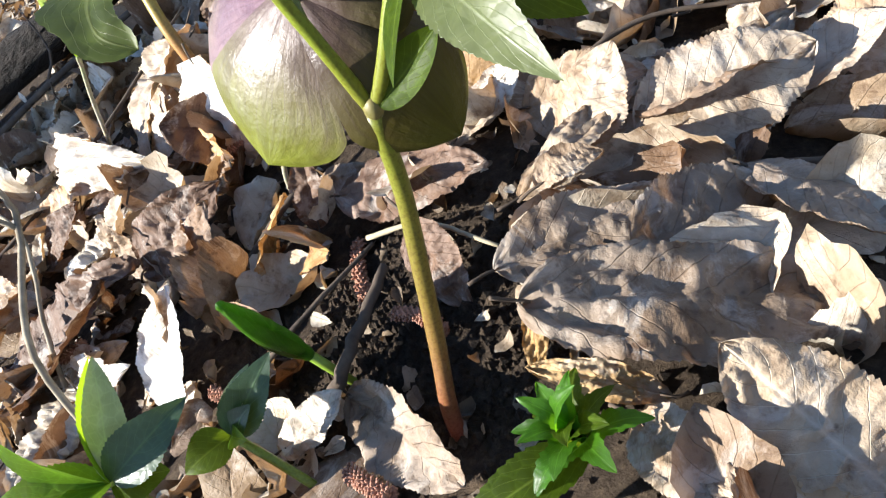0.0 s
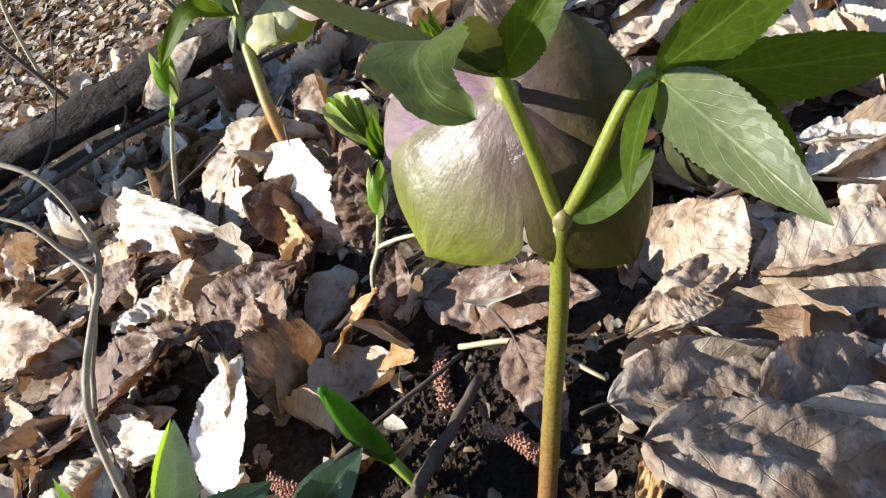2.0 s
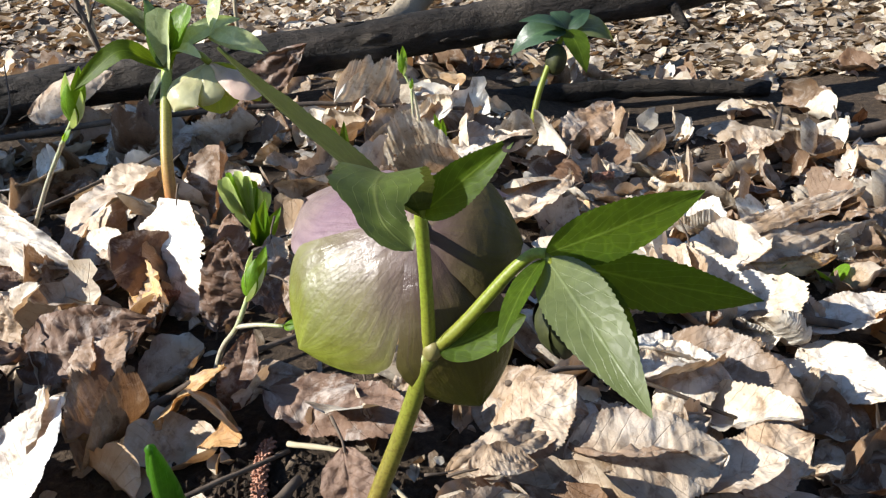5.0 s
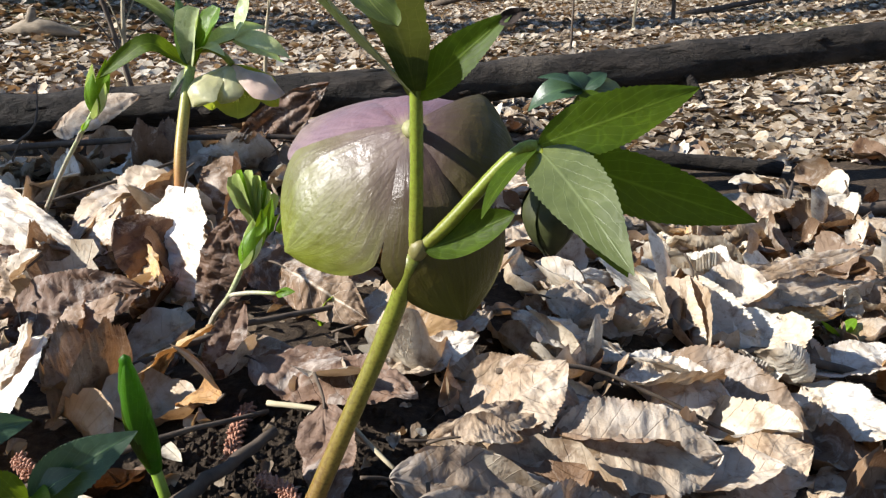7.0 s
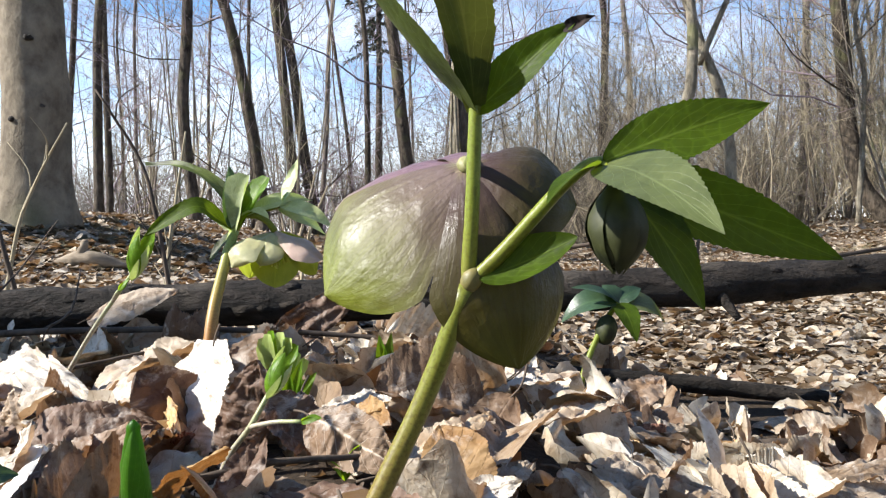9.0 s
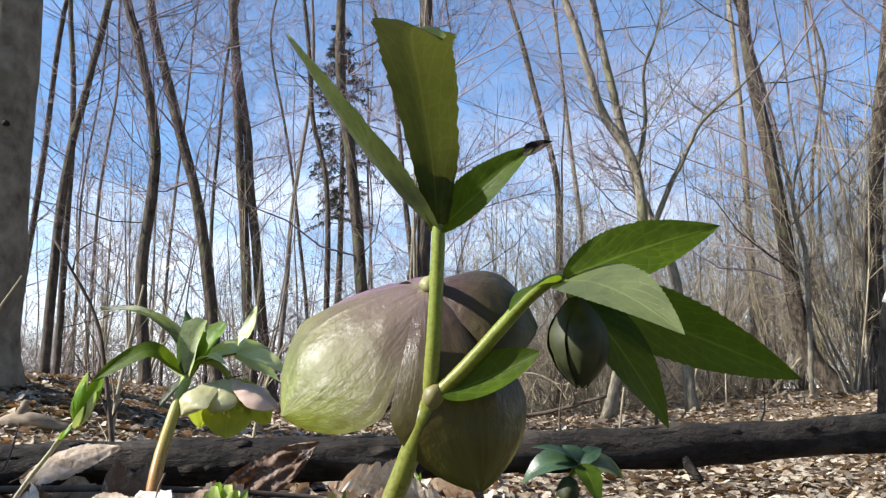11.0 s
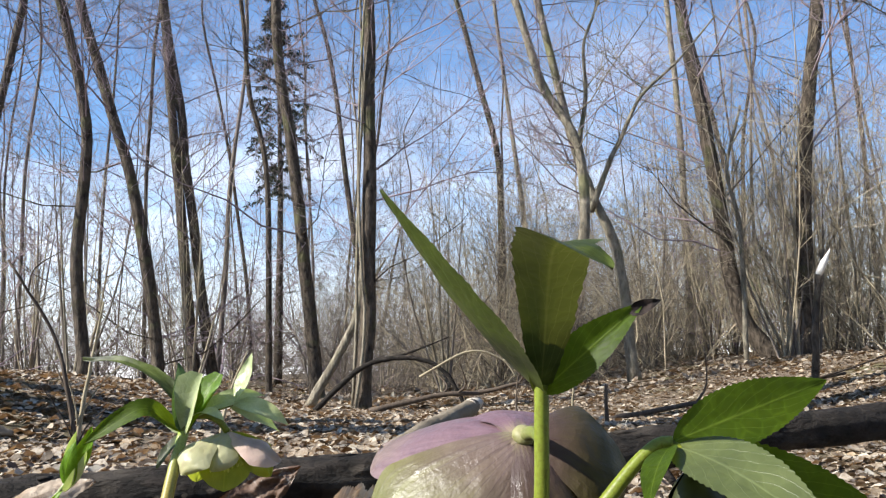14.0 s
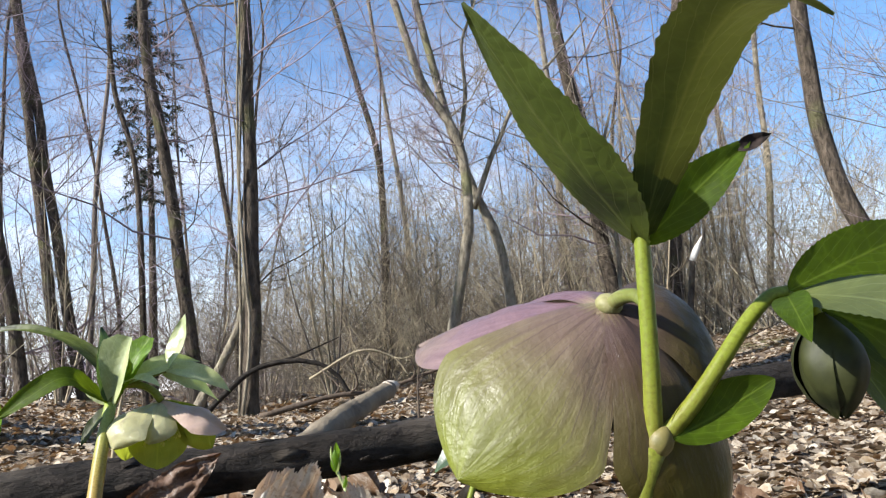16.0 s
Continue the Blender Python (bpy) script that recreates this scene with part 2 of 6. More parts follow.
def vein_mask(nodes, links, count=9.0, slant=1.1, sharp=0.86, wobble=0.3):
    """Midrib and slanting side veins from the leaf's uv: 1 on a vein, 0 between."""
    uv = nodes.new("ShaderNodeUVMap")
    sep = nodes.new("ShaderNodeSeparateXYZ")
    links.new(uv.outputs["UV"], sep.inputs[0])
    side = maths(nodes, links, "ABSOLUTE", maths(nodes, links, "SUBTRACT", sep.outputs["Y"], 0.5))
    place = nodes.new("ShaderNodeTexCoord")
    stray = node(nodes, "ShaderNodeTexNoise", Scale=110.0, Detail=2.0)
    links.new(place.outputs["Object"], stray.inputs["Vector"])
    phase = maths(nodes, links, "SUBTRACT", maths(nodes, links, "MULTIPLY", sep.outputs["X"], count),
                  maths(nodes, links, "MULTIPLY", side, slant * 4))
    phase = maths(nodes, links, "ADD", phase, maths(nodes, links, "MULTIPLY", stray.outputs["Fac"], wobble))
    tri = maths(nodes, links, "ABSOLUTE", maths(nodes, links, "SUBTRACT", maths(nodes, links, "FRACT", phase), 0.5))
    lines = maths(nodes, links, "SMOOTH_MIN", 1.0, maths(nodes, links, "MULTIPLY",
                  maths(nodes, links, "MAXIMUM", maths(nodes, links, "SUBTRACT", maths(nodes, links, "MULTIPLY", tri, 2.0), sharp), 0.0), 1 / (1 - sharp)), 0.1)
    rib = maths(nodes, links, "MULTIPLY", maths(nodes, links, "MAXIMUM", maths(nodes, links, "SUBTRACT", 0.035, side), 0.0), 28.0)
    return maths(nodes, links, "MAXIMUM", lines, rib), side, sep


DRY_TONES = ((0.0, (0.120, 0.070, 0.041)), (0.16, (0.200, 0.135, 0.086)), (0.36, (0.330, 0.258, 0.182)), (0.62, (0.460, 0.406, 0.321)), (0.84, (0.540, 0.500, 0.425)), (0.92, (0.600, 0.570, 0.500)), (1.0, (0.400, 0.243, 0.102)))
# a darker run of leaf tones, for the scraps and the wider litter
DARKER_TONES = ((0.0, (0.085, 0.060, 0.040)), (0.3, (0.185, 0.145, 0.098)), (0.6, (0.312, 0.259, 0.193)), (0.85, (0.480, 0.432, 0.345)), (1.0, (0.310, 0.230, 0.140)))


def dry_leaf_material(name, island, stops=DRY_TONES, vein_share=0.16, pale_veins=False):
    """A dead leaf: its own tone, rusty and bleached blotches, specks and fine veins."""
    m, n, l, b = material(name, 0.58, 0.3)
    if island:
        src = n.new("ShaderNodeNewGeometry").outputs["Random Per Island"]
    else:
        src = n.new("ShaderNodeObjectInfo").outputs["Random"]
    tone = ramp(n, *stops)
    l.new(src, tone.inputs["Fac"])
    tc = n.new("ShaderNodeTexCoord")
    shift = n.new("ShaderNodeVectorMath")
    shift.operation = "ADD"
    l.new(tc.outputs["Object"], shift.inputs[0])
    spread = n.new("ShaderNodeCombineXYZ")
    l.new(maths(n, l, "MULTIPLY", src, 7.0), spread.inputs[0])
    l.new(spread.outputs[0], shift.inputs[1])
    at = shift.outputs[0]
    wide = node(n, "ShaderNodeTexNoise", Scale=24.0, Detail=4.0, Roughness=0.55, Distortion=0.6)
    l.new(at, wide.inputs["Vector"])
    blot = node(n, "ShaderNodeTexNoise", Scale=75.0, Detail=6.0, Roughness=0.68, Distortion=0.3)
    l.new(at, blot.inputs["Vector"])
    rust = ramp(n, (0.38, (0.78, 0.67, 0.54)), (0.52, (1.0, 1.0, 1.0)), (0.66, (1.18, 1.22, 1.26)))
    l.new(wide.outputs["Fac"], rust.inputs["Fac"])
    col = mixer(n, l, 0.85, tone.outputs["Color"], mixer(n, l, 1.0, tone.outputs["Color"], rust.outputs["Color"], "MULTIPLY"))
    shade = ramp(n, (0.34, (0.48, 0.41, 0.36)), (0.47, (0.92, 0.90, 0.87)), (0.6, (1.0, 1.0, 1.0)), (0.72, (1.2, 1.2, 1.2)))
    l.new(blot.outputs["Fac"], shade.inputs["Fac"])
    col = mixer(n, l, 1.0, col, shade.outputs["Color"], "MULTIPLY")
    bleach = node(n, "ShaderNodeTexNoise", Scale=42.0, Detail=7.0, Roughness=0.72, Distortion=0.8)
    l.new(at, bleach.inputs["Vector"])
    worn = ramp(n, (0.52, (0, 0, 0)), (0.63, (1, 1, 1)))
    l.new(bleach.outputs["Fac"], worn.inputs["Fac"])
    col = mixer(n, l, maths(n, l, "MULTIPLY", worn.outputs["Color"], 0.42), col, (0.56, 0.52, 0.46))
    spots = node(n, "ShaderNodeTexVoronoi", Scale=150.0)
    l.new(at, spots.inputs["Vector"])
    dots = ramp(n, (0.06, (0.30, 0.22, 0.17)), (0.15, (1, 1, 1)))
    l.new(spots.outputs["Distance"], dots.inputs["Fac"])
    col = mixer(n, l, 0.5, col, mixer(n, l, 1.0, col, dots.outputs["Color"], "MULTIPLY"))
    veins, side, sep = vein_mask(n, l, 8.0, 1.0, 0.93)
    if pale_veins:
        line = (0.62, 0.52, 0.40)
    else:
        line = mixer(n, l, 1.0, col, (0.58, 0.49, 0.42), "MULTIPLY")
    col = mixer(n, l, maths(n, l, "MULTIPLY", veins, vein_share), col, line)
    l.new(col, b.inputs["Base Color"])
    fine = node(n, "ShaderNodeTexNoise", Scale=380.0, Detail=4.0, Roughness=0.7)
    l.new(at, fine.inputs["Vector"])
    height = maths(n, l, "ADD", maths(n, l, "MULTIPLY", veins, 0.35), maths(n, l, "ADD", maths(n, l, "MULTIPLY", fine.outputs["Fac"], 0.6),
                   maths(n, l, "MULTIPLY", blot.outputs["Fac"], 1.6)))
    bump(n, l, b, height, 0.8, 0.0011)
    thin(m, n, l, b, mixer(n, l, 1.0, col, (0.95, 0.62, 0.33), "MULTIPLY"), 0.20)
    return m


def green_material(name, base, light, translucent=0.35, veins=8.0, rough=0.42, vein_tint=(0.20, 0.30, 0.06), through=(0.30, 0.48, 0.05), net_light=1.3, spec=0.35, blotch=0.4):
    m, n, l, b = material(name, rough, spec)
    mask, side, sep = vein_mask(n, l, veins, 1.5, 0.93, 1.1)
    tc = n.new("ShaderNodeTexCoord")
    blot = node(n, "ShaderNodeTexNoise", Scale=120.0, Detail=4.0)
    l.new(tc.outputs["Object"], blot.inputs["Vector"])
    col = mixer(n, l, blot.outputs["Fac"], base, light)
    net = node(n, "ShaderNodeTexVoronoi", Scale=240.0)
    net.feature = "DISTANCE_TO_EDGE"
    l.new(tc.outputs["Object"], net.inputs["Vector"])
    cells = ramp(n, (0.0, (net_light, net_light, net_light)), (0.11, (1, 1, 1)))
    patch = node(n, "ShaderNodeTexNoise", Scale=38.0, Detail=3.0, Distortion=0.4)
    l.new(tc.outputs["Object"], patch.inputs["Vector"])
    dull = ramp(n, (0.36, (1 - blotch, 1 - blotch * 0.95, 1 - blotch)), (0.52, (1.0, 1.0, 1.0)), (0.66, (1.15, 1.1, 1.0)))
    l.new(patch.outputs["Fac"], dull.inputs["Fac"])
    col = mixer(n, l, 1.0, col, dull.outputs["Color"], "MULTIPLY")
    l.new(net.outputs["Distance"], cells.inputs["Fac"])
    col = mixer(n, l, 0.8, col, mixer(n, l, 1.0, col, cells.outputs["Color"], "MULTIPLY"))
    col = mixer(n, l, maths(n, l, "MULTIPLY", mask, 0.42), col, vein_tint)
    l.new(col, b.inputs["Base Color"])
    height = maths(n, l, "ADD", maths(n, l, "MULTIPLY", mask, -0.35), maths(n, l, "ADD", maths(n, l, "MULTIPLY", net.outputs["Distance"], 1.2), blot.outputs["Fac"]))
    bump(n, l, b, height, 0.35, 0.0006)
    glow = mixer(n, l, maths(n, l, "MULTIPLY", mask, 0.5), mixer(n, l, 0.75, col, through), tuple(min(1.0, c * 1.5) for c in through))
    thin(m, n, l, b, glow, translucent)
    return m


def stalk_material(name, low, mid, high, speck=0.25):
    """A stalk: reddish at its foot, green above, speckled; runs along the tube's uv."""
    m, n, l, b = material(name, 0.42, 0.28)
    uv = n.new("ShaderNodeUVMap")
    sep = n.new("ShaderNodeSeparateXYZ")
    l.new(uv.outputs["UV"], sep.inputs[0])
    tone = ramp(n, (0.16, low), (0.48, mid), (0.90, high))
    l.new(sep.outputs["Y"], tone.inputs["Fac"])
    tc = n.new("ShaderNodeTexCoord")
    dots = node(n, "ShaderNodeTexNoise", Scale=900.0, Detail=2.0)
    l.new(tc.outputs["Object"], dots.inputs["Vector"])
    spots = ramp(n, (0.40, (0.45, 0.30, 0.16)), (0.52, (1, 1, 1)))
    l.new(dots.outputs["Fac"], spots.inputs["Fac"])
    col = mixer(n, l, speck * 2, tone.outputs["Color"], mixer(n, l, 1.0, tone.outputs["Color"], spots.outputs["Color"], "MULTIPLY"))
    l.new(col, b.inputs["Base Color"])
    b.inputs["Subsurface Weight"].default_value = 0.15
    b.inputs["Subsurface Radius"].default_value = (0.002, 0.003, 0.001)
    bump(n, l, b, dots.outputs["Fac"], 0.25, 0.0003)
    return m


def bark_material(name, dark, light, scale=18.0, stretch=(1, 1, 0.2), strength=0.8, distance=0.01, moss=None):
    m, n, l, b = material(name, 0.85, 0.2)
    tc = n.new("ShaderNodeTexCoord")
    mp = n.new("ShaderNodeMapping")
    mp.inputs["Scale"].default_value = stretch
    l.new(tc.outputs["Object"], mp.inputs["Vector"])
    big = node(n, "ShaderNodeTexNoise", Scale=scale, Detail=7.0, Roughness=0.65)
    l.new(mp.outputs["Vector"], big.inputs["Vector"])
    patch = node(n, "ShaderNodeTexNoise", Scale=scale * 0.16, Detail=4.0)
    l.new(tc.outputs["Object"], patch.inputs["Vector"])
    tone = ramp(n, (0.32, dark), (0.68, light))
    l.new(big.outputs["Fac"], tone.inputs["Fac"])
    col = mixer(n, l, maths(n, l, "MULTIPLY", patch.outputs["Fac"], 0.6), tone.outputs["Color"], tuple(0.6 * a + 0.4 * c for a, c in zip(dark, light)))
    if moss:
        spots = ramp(n, (0.56, (0, 0, 0)), (0.66, (1, 1, 1)))
        l.new(patch.outputs["Fac"], spots.inputs["Fac"])
        col = mixer(n, l, maths(n, l, "MULTIPLY", spots.outputs["Color"], 0.7), col, moss)
    l.new(col, b.inputs["Base Color"])
    bump(n, l, b, big.outputs["Fac"], strength, distance)
    return m


def soil_material():
    m, n, l, b = material("soil", 0.9, 0.15)
    tc = n.new("ShaderNodeTexCoord")
    grain = node(n, "ShaderNodeTexNoise", Scale=160.0, Detail=8.0, Roughness=0.75)
    l.new(tc.outputs["Object"], grain.inputs["Vector"])
    wide = node(n, "ShaderNodeTexNoise", Scale=6.0, Detail=5.0)
    l.new(tc.outputs["Object"], wide.inputs["Vector"])
    tone = ramp(n, (0.3, (0.018, 0.013, 0.010)), (0.55, (0.06, 0.045, 0.033)), (0.78, (0.16, 0.12, 0.085)))
    l.new(grain.outputs["Fac"], tone.inputs["Fac"])
    far = ramp(n, (0.35, (0.7, 0.66, 0.6)), (0.65, (1.25, 1.2, 1.1)))
    l.new(wide.outputs["Fac"], far.inputs["Fac"])
    col = mixer(n, l, 1.0, tone.outputs["Color"], far.outputs["Color"], "MULTIPLY")
    # leaf mould takes over from bare soil away from the plants
    sep = n.new("ShaderNodeSeparateXYZ")
    l.new(tc.outputs["Object"], sep.inputs[0])
    mould = node(n, "ShaderNodeMapRange", **{"From Min": 0.8, "From Max": 2.2})
    l.new(sep.outputs["Y"], mould.inputs["Value"])
    flakes = node(n, "ShaderNodeTexNoise", Scale=46.0, Detail=6.0, Roughness=0.7)
    l.new(tc.outputs["Object"], flakes.inputs["Vector"])
    mulch = ramp(n, (0.32, (0.045, 0.030, 0.020)), (0.5, (0.135, 0.100, 0.068)), (0.7, (0.28, 0.225, 0.165)))
    l.new(flakes.outputs["Fac"], mulch.inputs["Fac"])
    moss = node(n, "ShaderNodeTexNoise", Scale=1.3, Detail=4.0)
    l.new(tc.outputs["Object"], moss.inputs["Vector"])
    green = ramp(n, (0.54, (0, 0, 0)), (0.66, (1, 1, 1)))
    l.new(moss.outputs["Fac"], green.inputs["Fac"])
    floor = mixer(n, l, maths(n, l, "MULTIPLY", green.outputs["Color"], 0.55), mulch.outputs["Color"], (0.10, 0.105, 0.035))
    l.new(mixer(n, l, mould.outputs["Result"], col, floor), b.inputs["Base Color"])
    bump(n, l, b, grain.outputs["Fac"], 1.0, 0.006)
    return m


def sepal_material(name, *stops, spec=0.36, share=0.09):
    """Green towards the rim, dusky purple towards the foot, with fine dark veins and a streaky sheen."""
    m, n, l, b = material(name, 0.36, spec)
    uv = n.new("ShaderNodeUVMap")
    sep = n.new("ShaderNodeSeparateXYZ")
    l.new(uv.outputs["UV"], sep.inputs[0])
    tc = n.new("ShaderNodeTexCoord")
    wob = node(n, "ShaderNodeTexNoise", Scale=60.0, Detail=5.0, Roughness=0.6)
    l.new(tc.outputs["Object"], wob.inputs["Vector"])
    streaks = n.new("ShaderNodeMapping")
    streaks.inputs["Scale"].default_value = (1.8, 15.0, 1.0)
    l.new(uv.outputs["UV"], streaks.inputs["Vector"])
    grain = node(n, "ShaderNodeTexNoise", Scale=1.0, Detail=5.0, Roughness=0.65, Distortion=0.4)
    l.new(streaks.outputs["Vector"], grain.inputs["Vector"])
    along = maths(n, l, "ADD", sep.outputs["X"], maths(n, l, "MULTIPLY", maths(n, l, "SUBTRACT", grain.outputs["Fac"], 0.5), 0.35))
    along = maths(n, l, "ADD", along, maths(n, l, "MULTIPLY", maths(n, l, "SUBTRACT", wob.outputs["Fac"], 0.5), 0.25))
    tone = ramp(n, *stops)
    l.new(along, tone.inputs["Fac"])
    mottle = ramp(n, (0.36, (0.80, 0.79, 0.79)), (0.5, (1, 1, 1)), (0.64, (1.12, 1.12, 1.13)))
    l.new(grain.outputs["Fac"], mottle.inputs["Fac"])
    col = mixer(n, l, 0.8, tone.outputs["Color"], mixer(n, l, 1.0, tone.outputs["Color"], mottle.outputs["Color"], "MULTIPLY"))
    # fan of fine veins from the foot
    side = maths(n, l, "SUBTRACT", sep.outputs["Y"], 0.5)
    fan = maths(n, l, "ADD", maths(n, l, "MULTIPLY", side, 11.0), maths(n, l, "MULTIPLY", wob.outputs["Fac"], 0.7))
    tri = maths(n, l, "ABSOLUTE", maths(n, l, "SUBTRACT", maths(n, l, "FRACT", fan), 0.5))
    line = maths(n, l, "MULTIPLY", maths(n, l, "MAXIMUM", maths(n, l, "SUBTRACT", tri, 0.44), 0.0), 18.0)
    fade = maths(n, l, "MULTIPLY", line, maths(n, l, "SUBTRACT", 0.98, sep.outputs["X"]))
    col = mixer(n, l, maths(n, l, "MULTIPLY", fade, 0.85), col, (0.055, 0.032, 0.034))
    l.new(col, b.inputs["Base Color"])
    fine = node(n, "ShaderNodeTexNoise", Scale=420.0, Detail=4.0, Roughness=0.7)
    l.new(tc.outputs["Object"], fine.inputs["Vector"])
    dry = ramp(n, (0.4, (0.28, 0.28, 0.28)), (0.6, (0.58, 0.58, 0.58)))
    l.new(wob.outputs["Fac"], dry.inputs["Fac"])
    l.new(dry.outputs["Color"], b.inputs["Roughness"])
    blister = node(n, "ShaderNodeTexNoise", Scale=190.0, Detail=3.0, Roughness=0.55)
    l.new(tc.outputs["Object"], blister.inputs["Vector"])
    bump(n, l, b, maths(n, l, "ADD", maths(n, l, "ADD", maths(n, l, "MULTIPLY", blister.outputs["Fac"], 1.1), maths(n, l, "MULTIPLY", fine.outputs["Fac"], 0.5)), maths(n, l, "MULTIPLY", maths(n, l, "ADD", grain.outputs["Fac"], wob.outputs["Fac"]), 0.6)), 0.5, 0.0009)
    thin(m, n, l, b, mixer(n, l, 0.5, col, (0.20, 0.19, 0.03)), share)
    return m


def plain_material(name, a, c, scale=200.0, rough=0.7, strength=0.5, distance=0.0006, share=0.0):
    m, n, l, b = material(name, rough, 0.3)
    tc = n.new("ShaderNodeTexCoord")
    tx = node(n, "ShaderNodeTexNoise", Scale=scale, Detail=5.0)
    l.new(tc.outputs["Object"], tx.inputs["Vector"])
    tone = ramp(n, (0.34, a), (0.66, c))
    l.new(tx.outputs["Fac"], tone.inputs["Fac"])
    l.new(tone.outputs["Color"], b.inputs["Base Color"])
    bump(n, l, b, tx.outputs["Fac"], strength, distance)
    if share:
        thin(m, n, l, b, tone.outputs["Color"], share)
    return m


SOIL = soil_material()
DRY = dry_leaf_material("dry_leaf", False)
DRY_STUFF = dry_leaf_material("dry_leaf_litter", True)
DARKER_STUFF = dry_leaf_material("darker_leaf_litter", True, DARKER_TONES)
BRACT = green_material("bract_green", (0.024, 0.046, 0.0025), (0.044, 0.074, 0.004), 0.40, 7.0, 0.5, (0.15, 0.21, 0.03), (0.19, 0.27, 0.012), 1.6, 0.14)
OLIVE = green_material("bract_olive", (0.036, 0.050, 0.008), (0.068, 0.092, 0.015), 0.20, 6.0, 0.5, (0.12, 0.13, 0.04), (0.17, 0.18, 0.03), 1.25, 0.25, 0.75)
# paler bract green, with sun and sheen on the leaf mixed into its colour
BRACT_SUNLIT = green_material("bract_painted_sheen", (0.058, 0.076, 0.018), (0.105, 0.122, 0.044), 0.24, 7.0, 0.45, (0.16, 0.19, 0.08), (0.24, 0.30, 0.04), 1.12, 0.45)
YOUNG = green_material("young_leaf", (0.058, 0.132, 0.007), (0.105, 0.195, 0.012), 0.42, 7.0, 0.42, (0.20, 0.32, 0.04), (0.34, 0.50, 0.015), 1.5, 0.2)
ROSETTE = green_material("rosette_leaf", (0.022, 0.078, 0.004), (0.045, 0.125, 0.008), 0.42, 7.0, 0.40, (0.09, 0.22, 0.02), (0.17, 0.42, 0.01), 1.4, 0.25)
TEAL = green_material("cool_leaf", (0.026, 0.053, 0.028), (0.046, 0.082, 0.044), 0.24, 7.0, 0.38, (0.09, 0.16, 0.06), (0.14, 0.24, 0.03), 1.3, 0.4)
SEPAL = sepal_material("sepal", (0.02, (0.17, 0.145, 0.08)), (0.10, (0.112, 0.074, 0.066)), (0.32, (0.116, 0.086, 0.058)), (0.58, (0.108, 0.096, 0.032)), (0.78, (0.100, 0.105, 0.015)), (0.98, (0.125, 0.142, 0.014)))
# browner than SEPAL and darkened further, putting these sepals' shade into the colour
SEPAL_DUSKY_SHADED = sepal_material("dusky_shaded_sepal", (0.02, (0.12, 0.09, 0.05)), (0.12, (0.066, 0.042, 0.038)), (0.4, (0.055, 0.041, 0.020)), (0.7, (0.050, 0.042, 0.008)), (0.98, (0.062, 0.058, 0.007)), spec=0.2, share=0.16)
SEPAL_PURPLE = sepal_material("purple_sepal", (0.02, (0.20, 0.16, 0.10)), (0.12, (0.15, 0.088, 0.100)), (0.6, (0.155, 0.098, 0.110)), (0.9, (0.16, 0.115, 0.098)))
STALK = stalk_material("stalk", (0.175, 0.052, 0.030), (0.150, 0.098, 0.022), (0.130, 0.145, 0.018), 0.22)
SHOOT = stalk_material("shoot", (0.32, 0.29, 0.22), (0.30, 0.28, 0.20), (0.26, 0.30, 0.13), 0.2)
DARKBUD = plain_material("bud_dark", (0.009, 0.012, 0.003), (0.034, 0.038, 0.010), 130.0, 0.6)
JOINT = plain_material("stalk_joint", (0.10, 0.09, 0.025), (0.17, 0.14, 0.05), 300.0, 0.5)
PALE = plain_material("pale_receptacle", (0.15, 0.145, 0.055), (0.25, 0.235, 0.11), 300.0, 0.55)
YELLOW = plain_material("stamens", (0.35, 0.40, 0.05), (0.55, 0.55, 0.12), 300.0, 0.5, share=0.3)
SCORCHED = plain_material("scorched_tip", (0.005, 0.004, 0.003), (0.022, 0.013, 0.010), 300.0, 0.85)
CATKIN = plain_material("catkin", (0.15, 0.062, 0.038), (0.36, 0.19, 0.125), 260.0, 0.8, 0.8, 0.001)
TWIG_DARK = bark_material("twig_dark", (0.035, 0.026, 0.02), (0.12, 0.09, 0.065), 90.0, (1, 1, 0.4), 0.6, 0.001)
TWIG_PALE = bark_material("twig_pale", (0.20, 0.16, 0.10), (0.38, 0.33, 0.22), 90.0, (1, 1, 0.4), 0.5, 0.001)
TWIG_GREY = bark_material("twig_grey", (0.13, 0.105, 0.072), (0.35, 0.30, 0.215), 110.0, (1, 1, 0.4), 0.5, 0.001)
LOGBARK = bark_material("log_bark", (0.003, 0.003, 0.002), (0.044, 0.035, 0.028), 60.0, (0.5, 1, 1), 1.0, 0.018, (0.085, 0.070, 0.054))
WOOD = bark_material("bare_wood", (0.30, 0.25, 0.19), (0.55, 0.49, 0.40), 80.0, (0.3, 1, 1), 0.4, 0.001)
OLDWOOD = bark_material("weathered_wood", (0.085, 0.064, 0.043), (0.31, 0.25, 0.18), 60.0, (0.3, 1, 1), 0.6, 0.002)
BARK = bark_material("tree_bark", (0.007, 0.0055, 0.004), (0.180, 0.142, 0.105), 34.0, (1, 1, 0.35), 1.0, 0.05, (0.11, 0.11, 0.05))
BARK_PALE = bark_material("pale_bark", (0.07, 0.058, 0.04), (0.38, 0.335, 0.25), 26.0, (1, 1, 0.45), 1.0, 0.035, (0.17, 0.17, 0.075))
BEECH = bark_material("smooth_bark", (0.060, 0.045, 0.030), (0.270, 0.225, 0.160), 16.0, (1, 1, 0.8), 0.8, 0.012, (0.11, 0.105, 0.055))
FARWOOD = bark_material("far_twigs", (0.050, 0.039, 0.032), (0.27, 0.228, 0.185), 3.0, (1, 1, 0.3), 0.2, 0.004)
